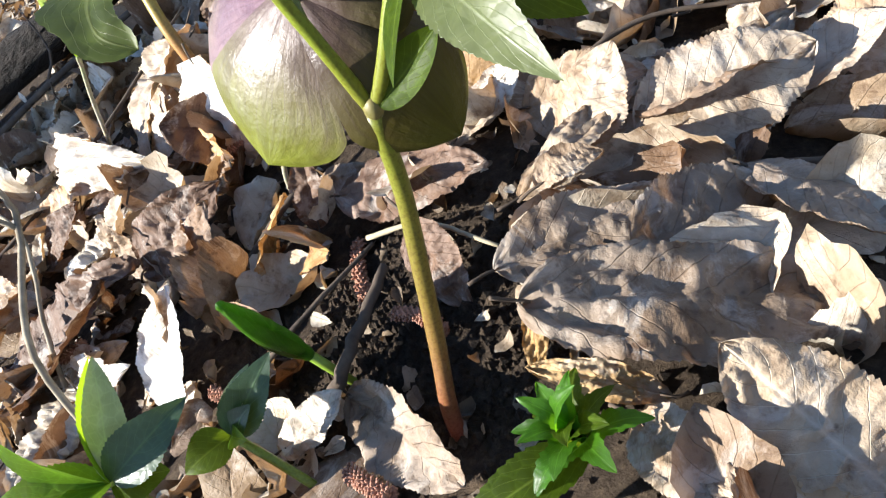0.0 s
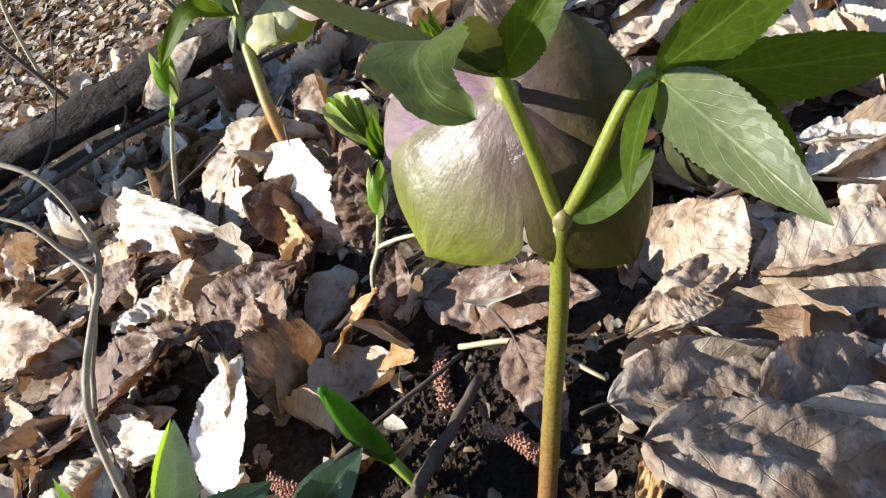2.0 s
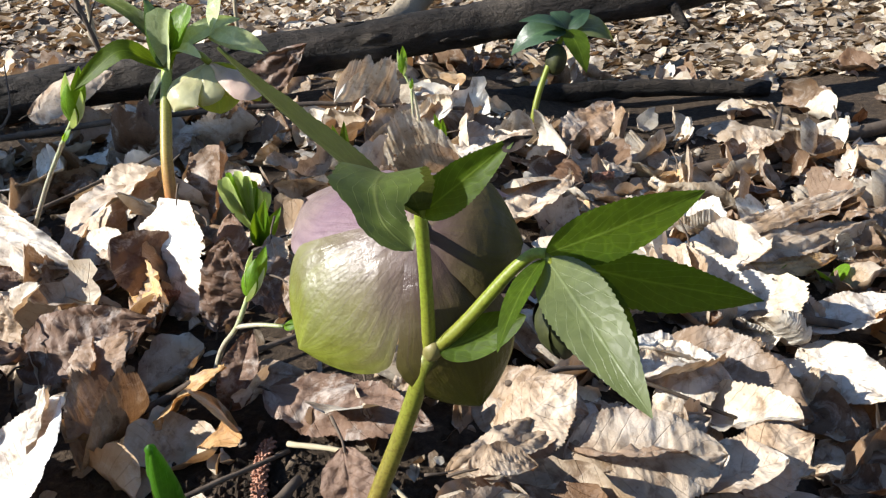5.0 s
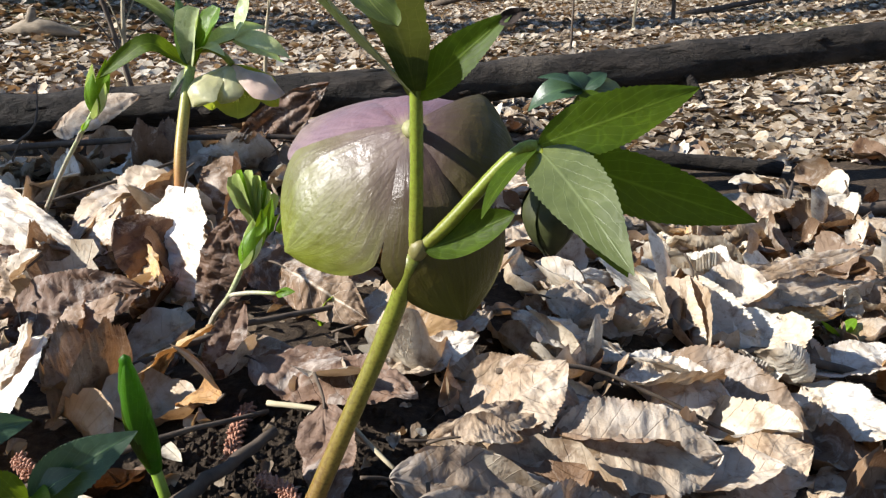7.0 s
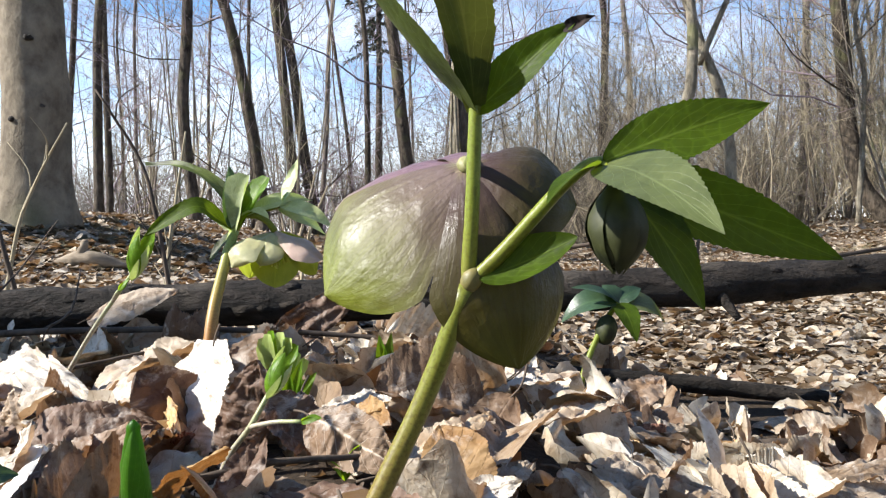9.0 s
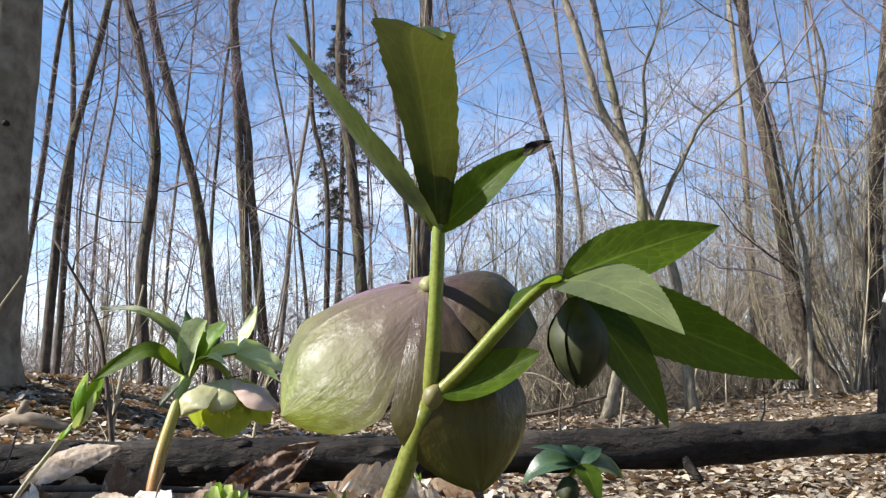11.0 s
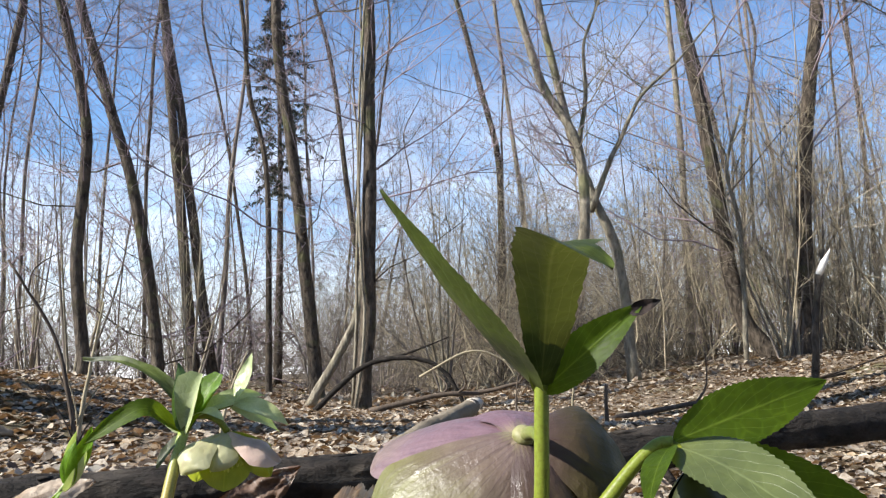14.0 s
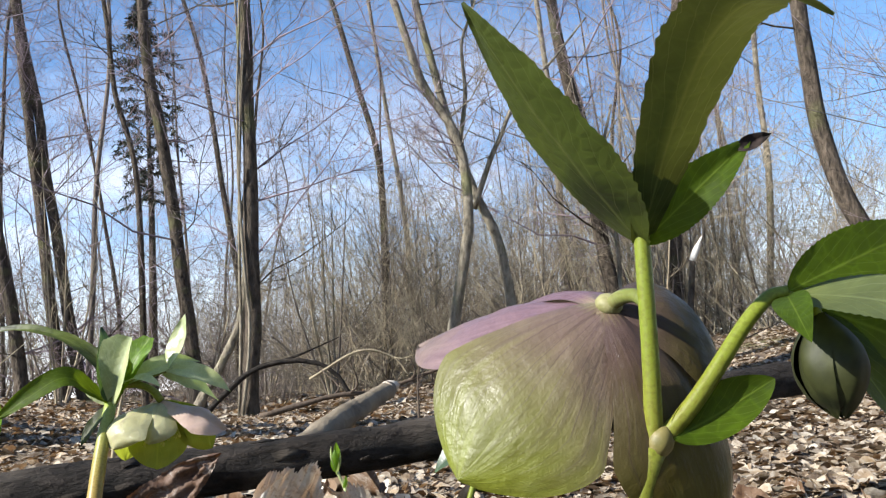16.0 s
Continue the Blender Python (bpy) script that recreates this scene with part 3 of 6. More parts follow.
PURPLE_TWIG = bark_material("budding_twigs", (0.13, 0.095, 0.106), (0.37, 0.295, 0.315), 3.0, (1, 1, 1), 0.2, 0.002)
THICKET = bark_material("far_thicket", (0.034, 0.027, 0.021), (0.165, 0.135, 0.105), 3.0, (1, 1, 0.3), 0.2, 0.004)
BRUSH = bark_material("dry_brush", (0.085, 0.064, 0.040), (0.60, 0.51, 0.355), 3.0, (1, 1, 1), 0.2, 0.002)
IVY = plain_material("dark_evergreen", (0.014, 0.022, 0.012), (0.045, 0.058, 0.026), 8.0, 0.6)
WHITEWOOD = plain_material("split_wood", (0.62, 0.58, 0.50), (0.80, 0.77, 0.70), 60.0, 0.6)

# ---- the ground ----
def build_ground():
    def steps(lo, hi, n, fine):
        k = math.asinh(max(abs(lo), abs(hi)) / fine)
        a, c = math.asinh(lo / fine), math.asinh(hi / fine)
        return [math.sinh(a + (c - a) * i / n) * fine for i in range(n + 1)]
    xs, ys = steps(-220, 220, 190, 0.16), [0.25 + y for y in steps(-60, 260, 190, 0.16)]
    s = Shape()
    s.add([(x, y, ground_z(x, y)) for y in ys for x in xs],
          [(j * len(xs) + i, j * len(xs) + i + 1, (j + 1) * len(xs) + i + 1, (j + 1) * len(xs) + i)
           for j in range(len(ys) - 1) for i in range(len(xs) - 1)])
    ob = new("ground", s.mesh("ground", SOIL))
    tagged(ob, "dark crumbly forest soil under the dry leaf litter", "ground", kind="structure")


build_ground()


# ---- fallen log and branches ----
def log_at(x):
    return Vector((x, 0.0422 * x * x + 0.1455 * x + 0.722, 0.0159 * x * x + 0.0229 * x + 0.0422))


def build_log():
    rng = random.Random(5)
    ob = thing("fallen_log", log_at(0), "long dark weathered fallen log lying across the leaf litter", "log")
    s = Shape()
    path = [log_at(-1.5 + 4.4 * i / 150) + Vector((0, 0.004 * noise.noise((i * 0.11, 3, 0)), 0.005 * noise.noise((i * 0.09, 0, 7)))) for i in range(151)]
    tube(s, path, [0.0235 * (1 + 0.10 * noise.noise((i * 0.2, 1, 5))) for i in range(151)], 30, 0.24)
    part("trunk", s, LOGBARK, ob)
    # scales of bark
    plates = Shape()
    for _ in range(90):
        x = rng.uniform(-1.0, 1.9)
        c = log_at(x)
        a = rng.uniform(-1.9, 1.6)
        out = Vector((0, -math.cos(a), math.sin(a)))
        side = Vector((1, 0.15, 0)).normalized()
        cr = out.cross(side)
        L, w = rng.uniform(0.008, 0.022), rng.uniform(0.003, 0.007)
        p = c + out * 0.0236
        verts = [p - side * L + cr * w * 0.4, p + cr * w + out * 0.0006, p + side * L + cr * w * 0.2, p + side * L * 0.8 - cr * w, p - cr * w * 0.8 + out * 0.0008, p - side * L * 0.8 - cr * w]
        inner = [c + (q - c) * 0.93 for q in verts]
        n = len(verts)
        plates.add(verts + inner, [tuple(range(n))] + [(i, n + i, n + (i + 1) % n, (i + 1) % n) for i in range(n)])
    tagged(part("bark", plates, LOGBARK, ob, "flaking dark bark scales"), kind="stuff")
    # a snapped side limb
    limb = Shape()
    lp = spline([(0.02, 0.735, 0.045), (0.07, 0.83, 0.068), (0.115, 0.905, 0.083), (0.165, 0.975, 0.100)], 22)
    tube(limb, lp, [0.017 - 0.005 * i / 22 for i in range(23)], 14, 0.22, seed=3)
    lo = part("broken_limb", limb, BEECH, ob)
    end = Shape()
    tube(end, spline([(0.158, 0.966, 0.0985), (0.172, 0.986, 0.1035)], 4), (0.0118, 0.0105), 12, 0.3, seed=6)
    part("bare_end", end, WOOD, lo, "pale bare broken wood end")
    for x, a in ((0.345, -0.4), (0.9, 0.2)):
        st = Shape()
        c = log_at(x)
        tube(st, spline([c, c + Vector((0.01, -0.022, -0.018)), c + Vector((0.022, -0.036, -0.034 + 0.01 * a))], 6), (0.009, 0.004), 8, 0.3, seed=x)
        part("stub", st, LOGBARK, ob)


build_log()


def stick(points, r0, r1, mat=TWIG_DARK, label="dry dark stick lying on the leaf litter", name="stick", sides=8, n=16, side_twigs=0, seed=1, group="fallen sticks", category="stick"):
    rng = random.Random(seed)
    path = spline(points, n)
    for i in range(1, n):
        path[i] = path[i] + Vector((noise.noise((i * 0.7, seed, 1)), noise.noise((i * 0.7, seed, 2)), noise.noise((i * 0.7, seed, 3)))) * r0 * 0.4
    ob = thing(name, path[0], label, category, group)
    s = Shape()
    tube(s, path, [(r0 + (r1 - r0) * i / n) * (1 + 0.12 * noise.noise((i * 0.5, seed, 4))) for i in range(n + 1)], sides, 0.12, seed=seed)
    part("shaft", s, mat, ob)
    for k in range(side_twigs):
        i = rng.randrange(2, n - 1)
        a = Vector((rng.uniform(-1, 1), rng.uniform(-1, 1), rng.uniform(0.1, 1))).normalized()
        t = (path[i + 1] - path[i]).normalized()
        L = (path[-1] - path[0]).length * rng.uniform(0.15, 0.35)
        b = Shape()
        tube(b, spline([path[i], path[i] + (t * 0.6 + a * 0.5) * L * 0.5, path[i] + (t * 0.5 + a * 0.8) * L], 6), (r1 * 0.9, r1 * 0.3), 5)
        part("side_twig", b, mat, ob)
    return ob


def branch_at(x):
    return Vector((x, -0.8673 * x * x + 0.6976 * x + 0.7021, 0.0149 * x * x - 0.1193 * x - 0.042))


def on(x, y, h=0.006):
    return Vector((x, y, ground_z(x, y) + h))


stick([branch_at(0.02 + 0.07 * i) for i in range(8)], 0.0135, 0.0105, LOGBARK,
      "dark dead branch lying on leaf litter before the fallen log", "fallen_branch", 12, 30, category="branch")
stick([on(0.30, 0.56, 0.01), on(0.42, 0.60, 0.012), on(0.62, 0.66, 0.014), on(0.95, 0.70, 0.02)], 0.009, 0.006, TWIG_DARK, name="fallen_branch", category="branch",
      label="grey-brown dead branch half sunk in leaf litter", side_twigs=2)
stick([on(-0.52, 0.50, 0.02), on(-0.34, 0.56, 0.035), on(-0.10, 0.60, 0.03), on(0.10, 0.62, 0.02)], 0.004, 0.002, seed=4, side_twigs=2)
stick([on(-0.42, 0.28, 0.015), on(-0.26, 0.36, 0.03), on(-0.15, 0.45, 0.05)], 0.0022, 0.0012, seed=5)
stick([on(-0.12, 0.125, 0.012), on(-0.05, 0.165, 0.022), on(0.0, 0.20, 0.016)], 0.0021, 0.0014, seed=6)
stick([on(-0.062, 0.028, 0.004), on(-0.035, 0.045, 0.016), on(-0.012, 0.075, 0.018)], 0.0034, 0.0022, seed=7, label="short dark rotting stick on bare soil")
stick([on(-0.11, 0.055, 0.01), on(-0.06, 0.07, 0.02), on(-0.02, 0.10, 0.012)], 0.0016, 0.001, seed=8)
stick([on(0.20, 0.26, 0.02), on(0.215, 0.30, 0.022), on(0.235, 0.345, 0.018)], 0.004, 0.003, seed=9, label="short thick dark stick among leaves", side_twigs=1)
stick([on(0.24, 0.25, 0.018), on(0.27, 0.27, 0.02), on(0.34, 0.27, 0.016)], 0.004, 0.003, TWIG_DARK, seed=10, side_twigs=1)
stick([on(0.08, 0.14, 0.016), on(0.13, 0.16, 0.02), on(0.20, 0.15, 0.016)], 0.0016, 0.001, seed=12)
stick([on(0.12, 0.06, 0.012), on(0.17, 0.05, 0.014), on(0.235, 0.075, 0.012)], 0.0022, 0.0014, seed=13)
stick([on(-0.02, 0.10, 0.016), on(0.01, 0.085, 0.018), on(0.035, 0.06, 0.012)], 0.0013, 0.0009, TWIG_PALE, seed=14, label="thin pale dry grass stalk")
bare = stick([on(-0.186, 0.066, -0.01), Vector((-0.181, 0.100, 0.050)), Vector((-0.1736, 0.1594, 0.0801)), Vector((-0.170, 0.170, 0.100)), Vector((-0.174, 0.176, 0.129)), Vector((-0.200, 0.185, 0.150))], 0.0019, 0.0013, TWIG_GREY,
             "grey curving bare stem rising out of leaf litter", "bare_stem", seed=15, category="stem", group="bare stems", n=30)
side = Shape()
tube(side, spline([(-0.1736, 0.1594, 0.0801), (-0.182, 0.163, 0.096), (-0.192, 0.170, 0.113), (-0.215, 0.180, 0.125)], 10), (0.0014, 0.0009), 6)
part("side_twig", side, TWIG_GREY, bare)
stick([on(-0.235, 0.125, 0.0), Vector((-0.215, 0.150, 0.030)), Vector((-0.205, 0.19, 0.062)), Vector((-0.235, 0.23, 0.08))], 0.0016, 0.0010, TWIG_GREY,
      "grey curving bare stem rising out of leaf litter", "bare_stem", seed=16, category="stem", group="bare stems")
for k, (x, y, h, dx) in enumerate(((-0.30, 0.78, 0.30, -0.10), (-0.34, 0.84, 0.26, 0.03), (-0.50, 0.80, 0.24, -0.12), (-0.62, 0.95, 0.28, 0.10), (0.40, 1.9, 0.22, 0.02), (-0.22, 1.1, 0.2, 0.05))):
    stick([on(x, y, -0.01), on(x + dx * 0.25, y, h * 0.45), on(x + dx * 0.5, y + 0.01, h * 0.72), on(x + dx, y, h)], 0.0038, 0.0014, TWIG_DARK if k % 2 == 0 else TWIG_PALE,
          "thin leafless sapling standing in the leaf litter", "sapling", 6, 14, 4, 20 + k, "saplings", "sapling")
stick([on(0.665, 2.35, 0.0), on(0.675, 2.35, 0.10), on(0.69, 2.35, 0.20)], 0.0048, 0.0032, TWIG_PALE, "pale dead sapling stub", "sapling_stub", seed=30, category="sapling", group="saplings")
stick([on(0.86, 2.6, 0.0), on(0.86, 2.6, 0.08), on(0.865, 2.6, 0.14)], 0.008, 0.006, TWIG_DARK, "short dark sapling stub", "sapling_stub", seed=31, category="sapling", group="saplings")


def weathered_root(x, y):
    g = ground_z(x, y)
    ob = thing("weathered_root", (x, y, g), "pale weathered piece of root lying in the leaf litter", "wood")
    s = Shape()
    tube(s, spline([(x - 0.085, y, g + 0.004), (x - 0.03, y + 0.005, g + 0.016), (x + 0.03, y, g + 0.018), (x + 0.10, y + 0.01, g + 0.002)], 20),
         [0.006 + 0.016 * math.sin(math.pi * i / 20) for i in range(21)], 12, 0.25, seed=4)
    body = part("root", s, OLDWOOD, ob)
    k = Shape()
    tube(k, spline([(x - 0.005, y, g + 0.02), (x - 0.002, y, g + 0.045), (x + 0.004, y, g + 0.066)], 8), (0.018, 0.007), 10, 0.3, seed=7)
    part("knob", k, OLDWOOD, body)


weathered_root(-0.885, 1.76)


# ---- trees ----
def twigs(shape, start, way, length, radius, depth, rng, sides=4, spread=0.75, rise=0.25, seg=5, fine=2, more=0):
    """A bough with smaller boughs on it, down to the given depth; fine: pieces in the last twigs; more: extra twigs on each bough."""
    way = way.normalized()
    bend = Vector((rng.uniform(-1, 1), rng.uniform(-1, 1), rng.uniform(-0.4, 1))) * 0.22
    pts = [start]
    for i in range(seg):
        f = (i + 1) / seg
        kink = Vector((rng.uniform(-1, 1), rng.uniform(-1, 1), rng.uniform(-1, 1))) * 0.24
        pts.append(pts[-1] + (way + bend * f + kink + Vector((0, 0, rise * f))).normalized() * (length / seg))
    tube(shape, pts, (radius, radius * 0.3), sides, caps=False)
    if depth == 0:
        return
    for k in range(rng.randint(5, 7) + more):
        i = rng.randint(1, seg)
        t = (pts[i] - pts[i - 1]).normalized()
        off = Vector((rng.uniform(-1, 1), rng.uniform(-1, 1), rng.uniform(-0.6, 0.9))).normalized()
        twigs(shape, pts[i - 1].lerp(pts[i], rng.random()), t * (1 - spread * 0.5) + off * spread, length * rng.uniform(0.32, 0.6),
              radius * 0.45, depth - 1, rng, 3, spread, rise, 3 if depth > 1 else fine, fine, more)


def tree(points, radius, label, bark=BARK, height=9.0, boughs=14, first=0.25, reach=1.3, depth=2, seed=0, name="tree", group="bare woodland trees", flare=0.5, rough=0.10, sides=16, twig=PURPLE_TWIG, lower=0.05, single=True, wander=0.0, fine=2, more=1):
    rng = random.Random(100 + seed)
    pts = [Vector(p) for p in points]
    foot = pts[0]
    gz = ground_z(foot.x, foot.y)
    if foot.z > gz:
        pts.insert(0, Vector((foot.x + (foot.x - pts[1].x) * 0.1, foot.y, gz - lower)))
    else:
        pts[0] = Vector((foot.x, foot.y, gz - lower))
    d = (pts[-1] - pts[-2]).normalized()
    d = (d * 0.6 + Vector((0, 0, 0.4))).normalized()
    seen = len(pts)
    top = pts[-1]
    if height > top.z + 0.5:
        for k in (0.35, 0.7, 1.0):
            q = top + d * (height - top.z) * k
            pts.append(q + Vector((rng.uniform(-0.15, 0.15), rng.uniform(-0.15, 0.15), 0)))
    n = 40
    path = spline(pts, n)
    for i in range(1, n + 1):
        path[i] = path[i] + Vector((noise.noise((i * 0.33, seed, 1)), noise.noise((i * 0.33, seed, 5)), 0)) * min(radius, 0.06) * 0.22 + Vector((noise.noise((i * 0.13, seed, 2)), 0, 0)) * wander * min(1, i / 12)
    z0, z1 = path[0].z, path[-1].z
    radii = []
    for p in path:
        f = (p.z - z0) / (z1 - z0)
        radii.append(radius * ((1 - 0.72 * f) + flare * math.exp(-(p.z - z0) / (radius * 1.3))))
    ob = thing(name, (path[0].x, path[0].y, gz), label, "tree", group)
    s = Shape()
    tube(s, path, radii, sides, rough, seed=seed)
    part("trunk", s, bark, ob)
    crown = Shape()
    if single:
        boughs = int(boughs * 1.6)
    for k in range(boughs):
        f = first + (0.97 - first) * (k + rng.random()) / boughs
        i = min(n - 1, int(f * n))
        a = rng.uniform(0, 2 * math.pi)
        way = Vector((math.cos(a), math.sin(a), rng.uniform(0.0, 0.9)))
        bough = Shape() if single else crown
        twigs(bough, path[i], way, reach * rng.uniform(0.5, 1.4) * (1.15 - 0.5 * f), max(radii[i] * rng.uniform(0.07, 0.20), 0.0035), depth, rng, fine=fine, more=more)
        if single:
            part("branch", bough, bark if k % 3 == 0 else twig, ob)
    if not single:
        tagged(part("crown", crown, twig, ob, "fine leafless budding twigs"), kind="stuff")
    return ob


BARE = "leafless slender woodland tree with grey-brown bark"
beech = tree([(-1.262, 2.25, 0.16), (-1.264, 2.25, 0.58), (-1.274, 2.25, 0.94), (-1.284, 2.25, 1.6)], 0.098, "stout smooth grey beech trunk with mossy flared foot", BEECH, 9, 4, 0.7, 1.6, 2, 1, sides=28, flare=0.42, rough=0.04)
tree([(-1.53, 4.55, 0.05), (-1.6, 4.53, 0.85), (-1.57, 4.53, 1.58), (-1.70, 4.48, 2.26), (-1.81, 4.45, 2.62)], 0.036, "slim leafless tree with a kink in its trunk", BARK, 7, 24, 0.2, 1.0, 2, 2)
tree([(-1.41, 5.63, 0.1), (-1.42, 5.63, 0.42), (-1.56, 5.59, 1.36), (-1.78, 5.52, 2.2), (-2.02, 5.44, 3.16)], 0.045, "leaning slim leafless woodland tree", BARK, 8, 24, 0.2, 1.2, 2, 3)
tree([(-1.53, 7.64, 0.1), (-1.59, 7.64, 0.54), (-1.72, 7.61, 1.92), (-1.83, 7.58, 3.09), (-1.93, 7.56, 4.33)], 0.054, BARE + ", one of a close pair", BARK, 9, 21, 0.3, 1.2, 2, 4)
tree([(-1.38, 7.72, 0.1), (-1.45, 7.67, 0.54), (-1.63, 7.63, 1.93), (-1.73, 7.61, 2.8), (-1.9, 7.57, 3.95)], 0.054, BARE + ", one of a close pair", BARK, 9, 21, 0.3, 1.2, 2, 5)
tree([(-0.33, 6.12, -0.01), (-0.40, 6.11, 0.81), (-0.51, 6.11, 1.86), (-0.61, 6.1, 2.57), (-0.64, 6.09, 3.09)], 0.054, "tall leafless tree with rough brown bark", BARK, 9, 21, 0.3, 1.3, 2, 6)
tree([(0.01, 4.23, -0.04), (0.05, 4.23, 0.54), (0.07, 4.23, 1.43), (0.08, 4.23, 2.23)], 0.043, "rough-barked tree with thick climbing stems on its trunk", BARK, 7.5, 24, 0.3, 1.1, 2, 7, rough=0.2)
tree([(1.26, 5.08, -0.12), (1.48, 5.02, 0.87), (1.52, 5.0, 1.1), (1.51, 5.01, 1.62), (1.29, 5.07, 2.12), (1.15, 5.1, 2.67)], 0.041, "pale crooked forking leafless tree", BARK_PALE, 6, 27, 0.3, 1.1, 2, 8)
crooked = tree([(1.84, 5.11, -0.09), (1.78, 5.13, 0.88), (1.64, 5.18, 1.33), (1.51, 5.22, 1.82), (1.35, 5.26, 2.75)], 0.039, "crooked leafless tree leaning on its neighbour", BARK_PALE, 6.5, 24, 0.3, 1.1, 2, 9)
for k, line in enumerate(([(1.607, 5.120, 1.204), (1.758, 5.120, 1.556), (1.855, 5.120, 1.733), (2.016, 5.120, 2.035), (2.308, 5.120, 2.304), (2.621, 5.120, 2.654)], [(1.537, 5.120, 1.659), (1.614, 5.120, 2.031), (1.620, 5.120, 2.411), (1.715, 5.120, 2.670), (1.789, 5.120, 2.977)])):
    bough = Shape()
    tube(bough, spline(line, 24), (0.022 - 0.004 * k, 0.006), 8, 0.12, seed=k)
    limbs = random.Random(60 + k)
    way = [Vector(q) for q in line]
    for j in range(9):
        a = way[1 + j % 3].lerp(way[2 + j % 3], limbs.random())
        twigs(bough, a, Vector((limbs.uniform(-1, 1), limbs.uniform(-0.5, 0.5), limbs.uniform(0, 1))), limbs.uniform(0.35, 0.8), 0.006, 1, limbs, 3, 0.75, 0.2, 4)
    part("bough", bough, BARK_PALE, crooked, "pale forking bough")
tree([(3.15, 5.62, 0.04), (2.94, 5.73, 0.49), (2.87, 5.77, 1.04), (2.81, 5.8, 1.88), (2.69, 5.85, 3.07)], 0.064, "dark leaning leafless tree", BARK, 8, 24, 0.25, 1.3, 2, 10)
tree([(3.30, 5.50, 0.04), (3.33, 5.48, 0.8), (3.41, 5.44, 1.75), (3.55, 5.35, 2.8)], 0.062, "straight tall leafless tree with a climbing stem", BARK, 9, 21, 0.3, 1.3, 2, 11)
tree([(3.51, 8.11, 0.12), (3.55, 8.09, 1.51), (3.56, 8.09, 2.8), (3.53, 8.1, 4.02)], 0.043, BARE, BARK_PALE, 9, 21, 0.2, 1.2, 2, 12)
tree([(1.37, 7.71, 0.13), (1.45, 7.69, 2.07), (1.28, 7.72, 3.04), (1.09, 7.75, 3.92)], 0.041, BARE, BARK, 8, 21, 0.2, 1.2, 2, 13)
tree([(2.06, 9.61, 0.1), (2.09, 9.6, 1.8), (1.95, 9.63, 3.44), (1.83, 9.66, 4.83)], 0.038, BARE, BARK_PALE, 9, 21, 0.2, 1.2, 2, 14)
tree([(5.28, 7.10, 0.1), (5.32, 7.08, 0.39), (5.46, 6.97, 1.87), (5.47, 6.96, 2.76), (5.52, 6.93, 3.66)], 0.039, "pale slender leafless tree", BARK_PALE, 8, 21, 0.2, 1.2, 2, 15)
tree([(3.55, 3.40, -0.05), (3.42, 3.47, 0.4), (3.36, 3.53, 0.68), (3.26, 3.62, 1.23), (3.25, 3.63, 2.09)], 0.056, "dark bowed leafless tree", BARK, 7, 18, 0.55, 1.1, 2, 16)
tree([(-0.77, 6.78, 0.1), (-0.79, 6.78, 1.87), (-0.94, 6.76, 2.62), (-1.01, 6.75, 3.39)], 0.029, BARE, BARK, 7, 24, 0.15, 1.0, 2, 17)
tree([(-2.45, 5.26, 0.15), (-2.44, 5.27, 1.56), (-2.34, 5.31, 2.41), (-2.26, 5.35, 3.1)], 0.034, BARE, BARK, 7, 21, 0.2, 1.1, 2, 18)
tree([(-2.79, 6.21, 0.17), (-2.81, 6.2, 1.57), (-2.84, 6.19, 2.53), (-2.93, 6.15, 3.53)], 0.029, BARE, BARK, 8, 21, 0.2, 1.1, 2, 19)


def snag(x, y, height, radius):
    """An unseen broken-off trunk, added so that its shade falls across the litter."""
    g = ground_z(x, y)
    ob = thing("snag", (x, y, g), "unseen broken-off dead trunk in leaf litter, added for its shade", "tree")
    s = Shape()
    tube(s, spline([(x, y, g - 0.05), (x + 0.01, y, g + height * 0.5), (x, y + 0.01, g + height)], 30), [radius * (1.25 - 0.35 * min(1.0, i / 8)) for i in range(31)], 16, 0.12, seed=8)
    part("trunk", s, BARK, ob)
    for k in range(5):
        a = k * 1.26
        e = Shape()
        p = Vector((x + 0.6 * radius * math.cos(a), y + 0.6 * radius * math.sin(a), g + height - 0.02))
        tube(e, [p, p + Vector((0, 0, 0.06 + 0.03 * (k % 2))), p + Vector((0.01, 0, 0.09 + 0.03 * (k % 3)))], (radius * 0.35, 0.004), 6, 0.2)
        part("splinter", e, OLDWOOD, ob)


snag(-3.1, 0.03, 2.1, 0.095)
# unseen stout trees beside the clearing, added so their shade crosses the far litter
for k, (x, y, r) in enumerate(((-3.6, 1.64, 0.085), (-3.5, 2.16, 0.090))):
    tree([(x, y, 0), (x + 0.03, y, 1.6), (x - 0.02, y + 0.02, 3.4)], r, "unseen stout leafless tree with rough brown bark, added for its shade", BARK, 8.5, 5, 0.6, 1.3, 1, 70 + k)

for dx, z, w in ((0.028, 0.70, 0.016), (0.060, 0.50, 0.008), (-0.020, 0.46, 0.010), (0.045, 0.93, 0.010)):
    scar = Shape()
    c = Vector((-1.264 + dx, 2.25 - math.sqrt(max(0.0, 0.092 ** 2 - dx * dx)), z))
    tube(scar, spline([c + Vector((-w, 0.004, 0.002)), c + Vector((0, -0.004, 0)), c + Vector((w, 0.004, -0.002))], 8), [0.003, 0.006, 0.008, 0.009, 0.010, 0.009, 0.008, 0.006, 0.003], 8, 0.3, seed=dx * 90)
    part("bark_scar", scar, LOGBARK, beech, "dark healed branch scar")

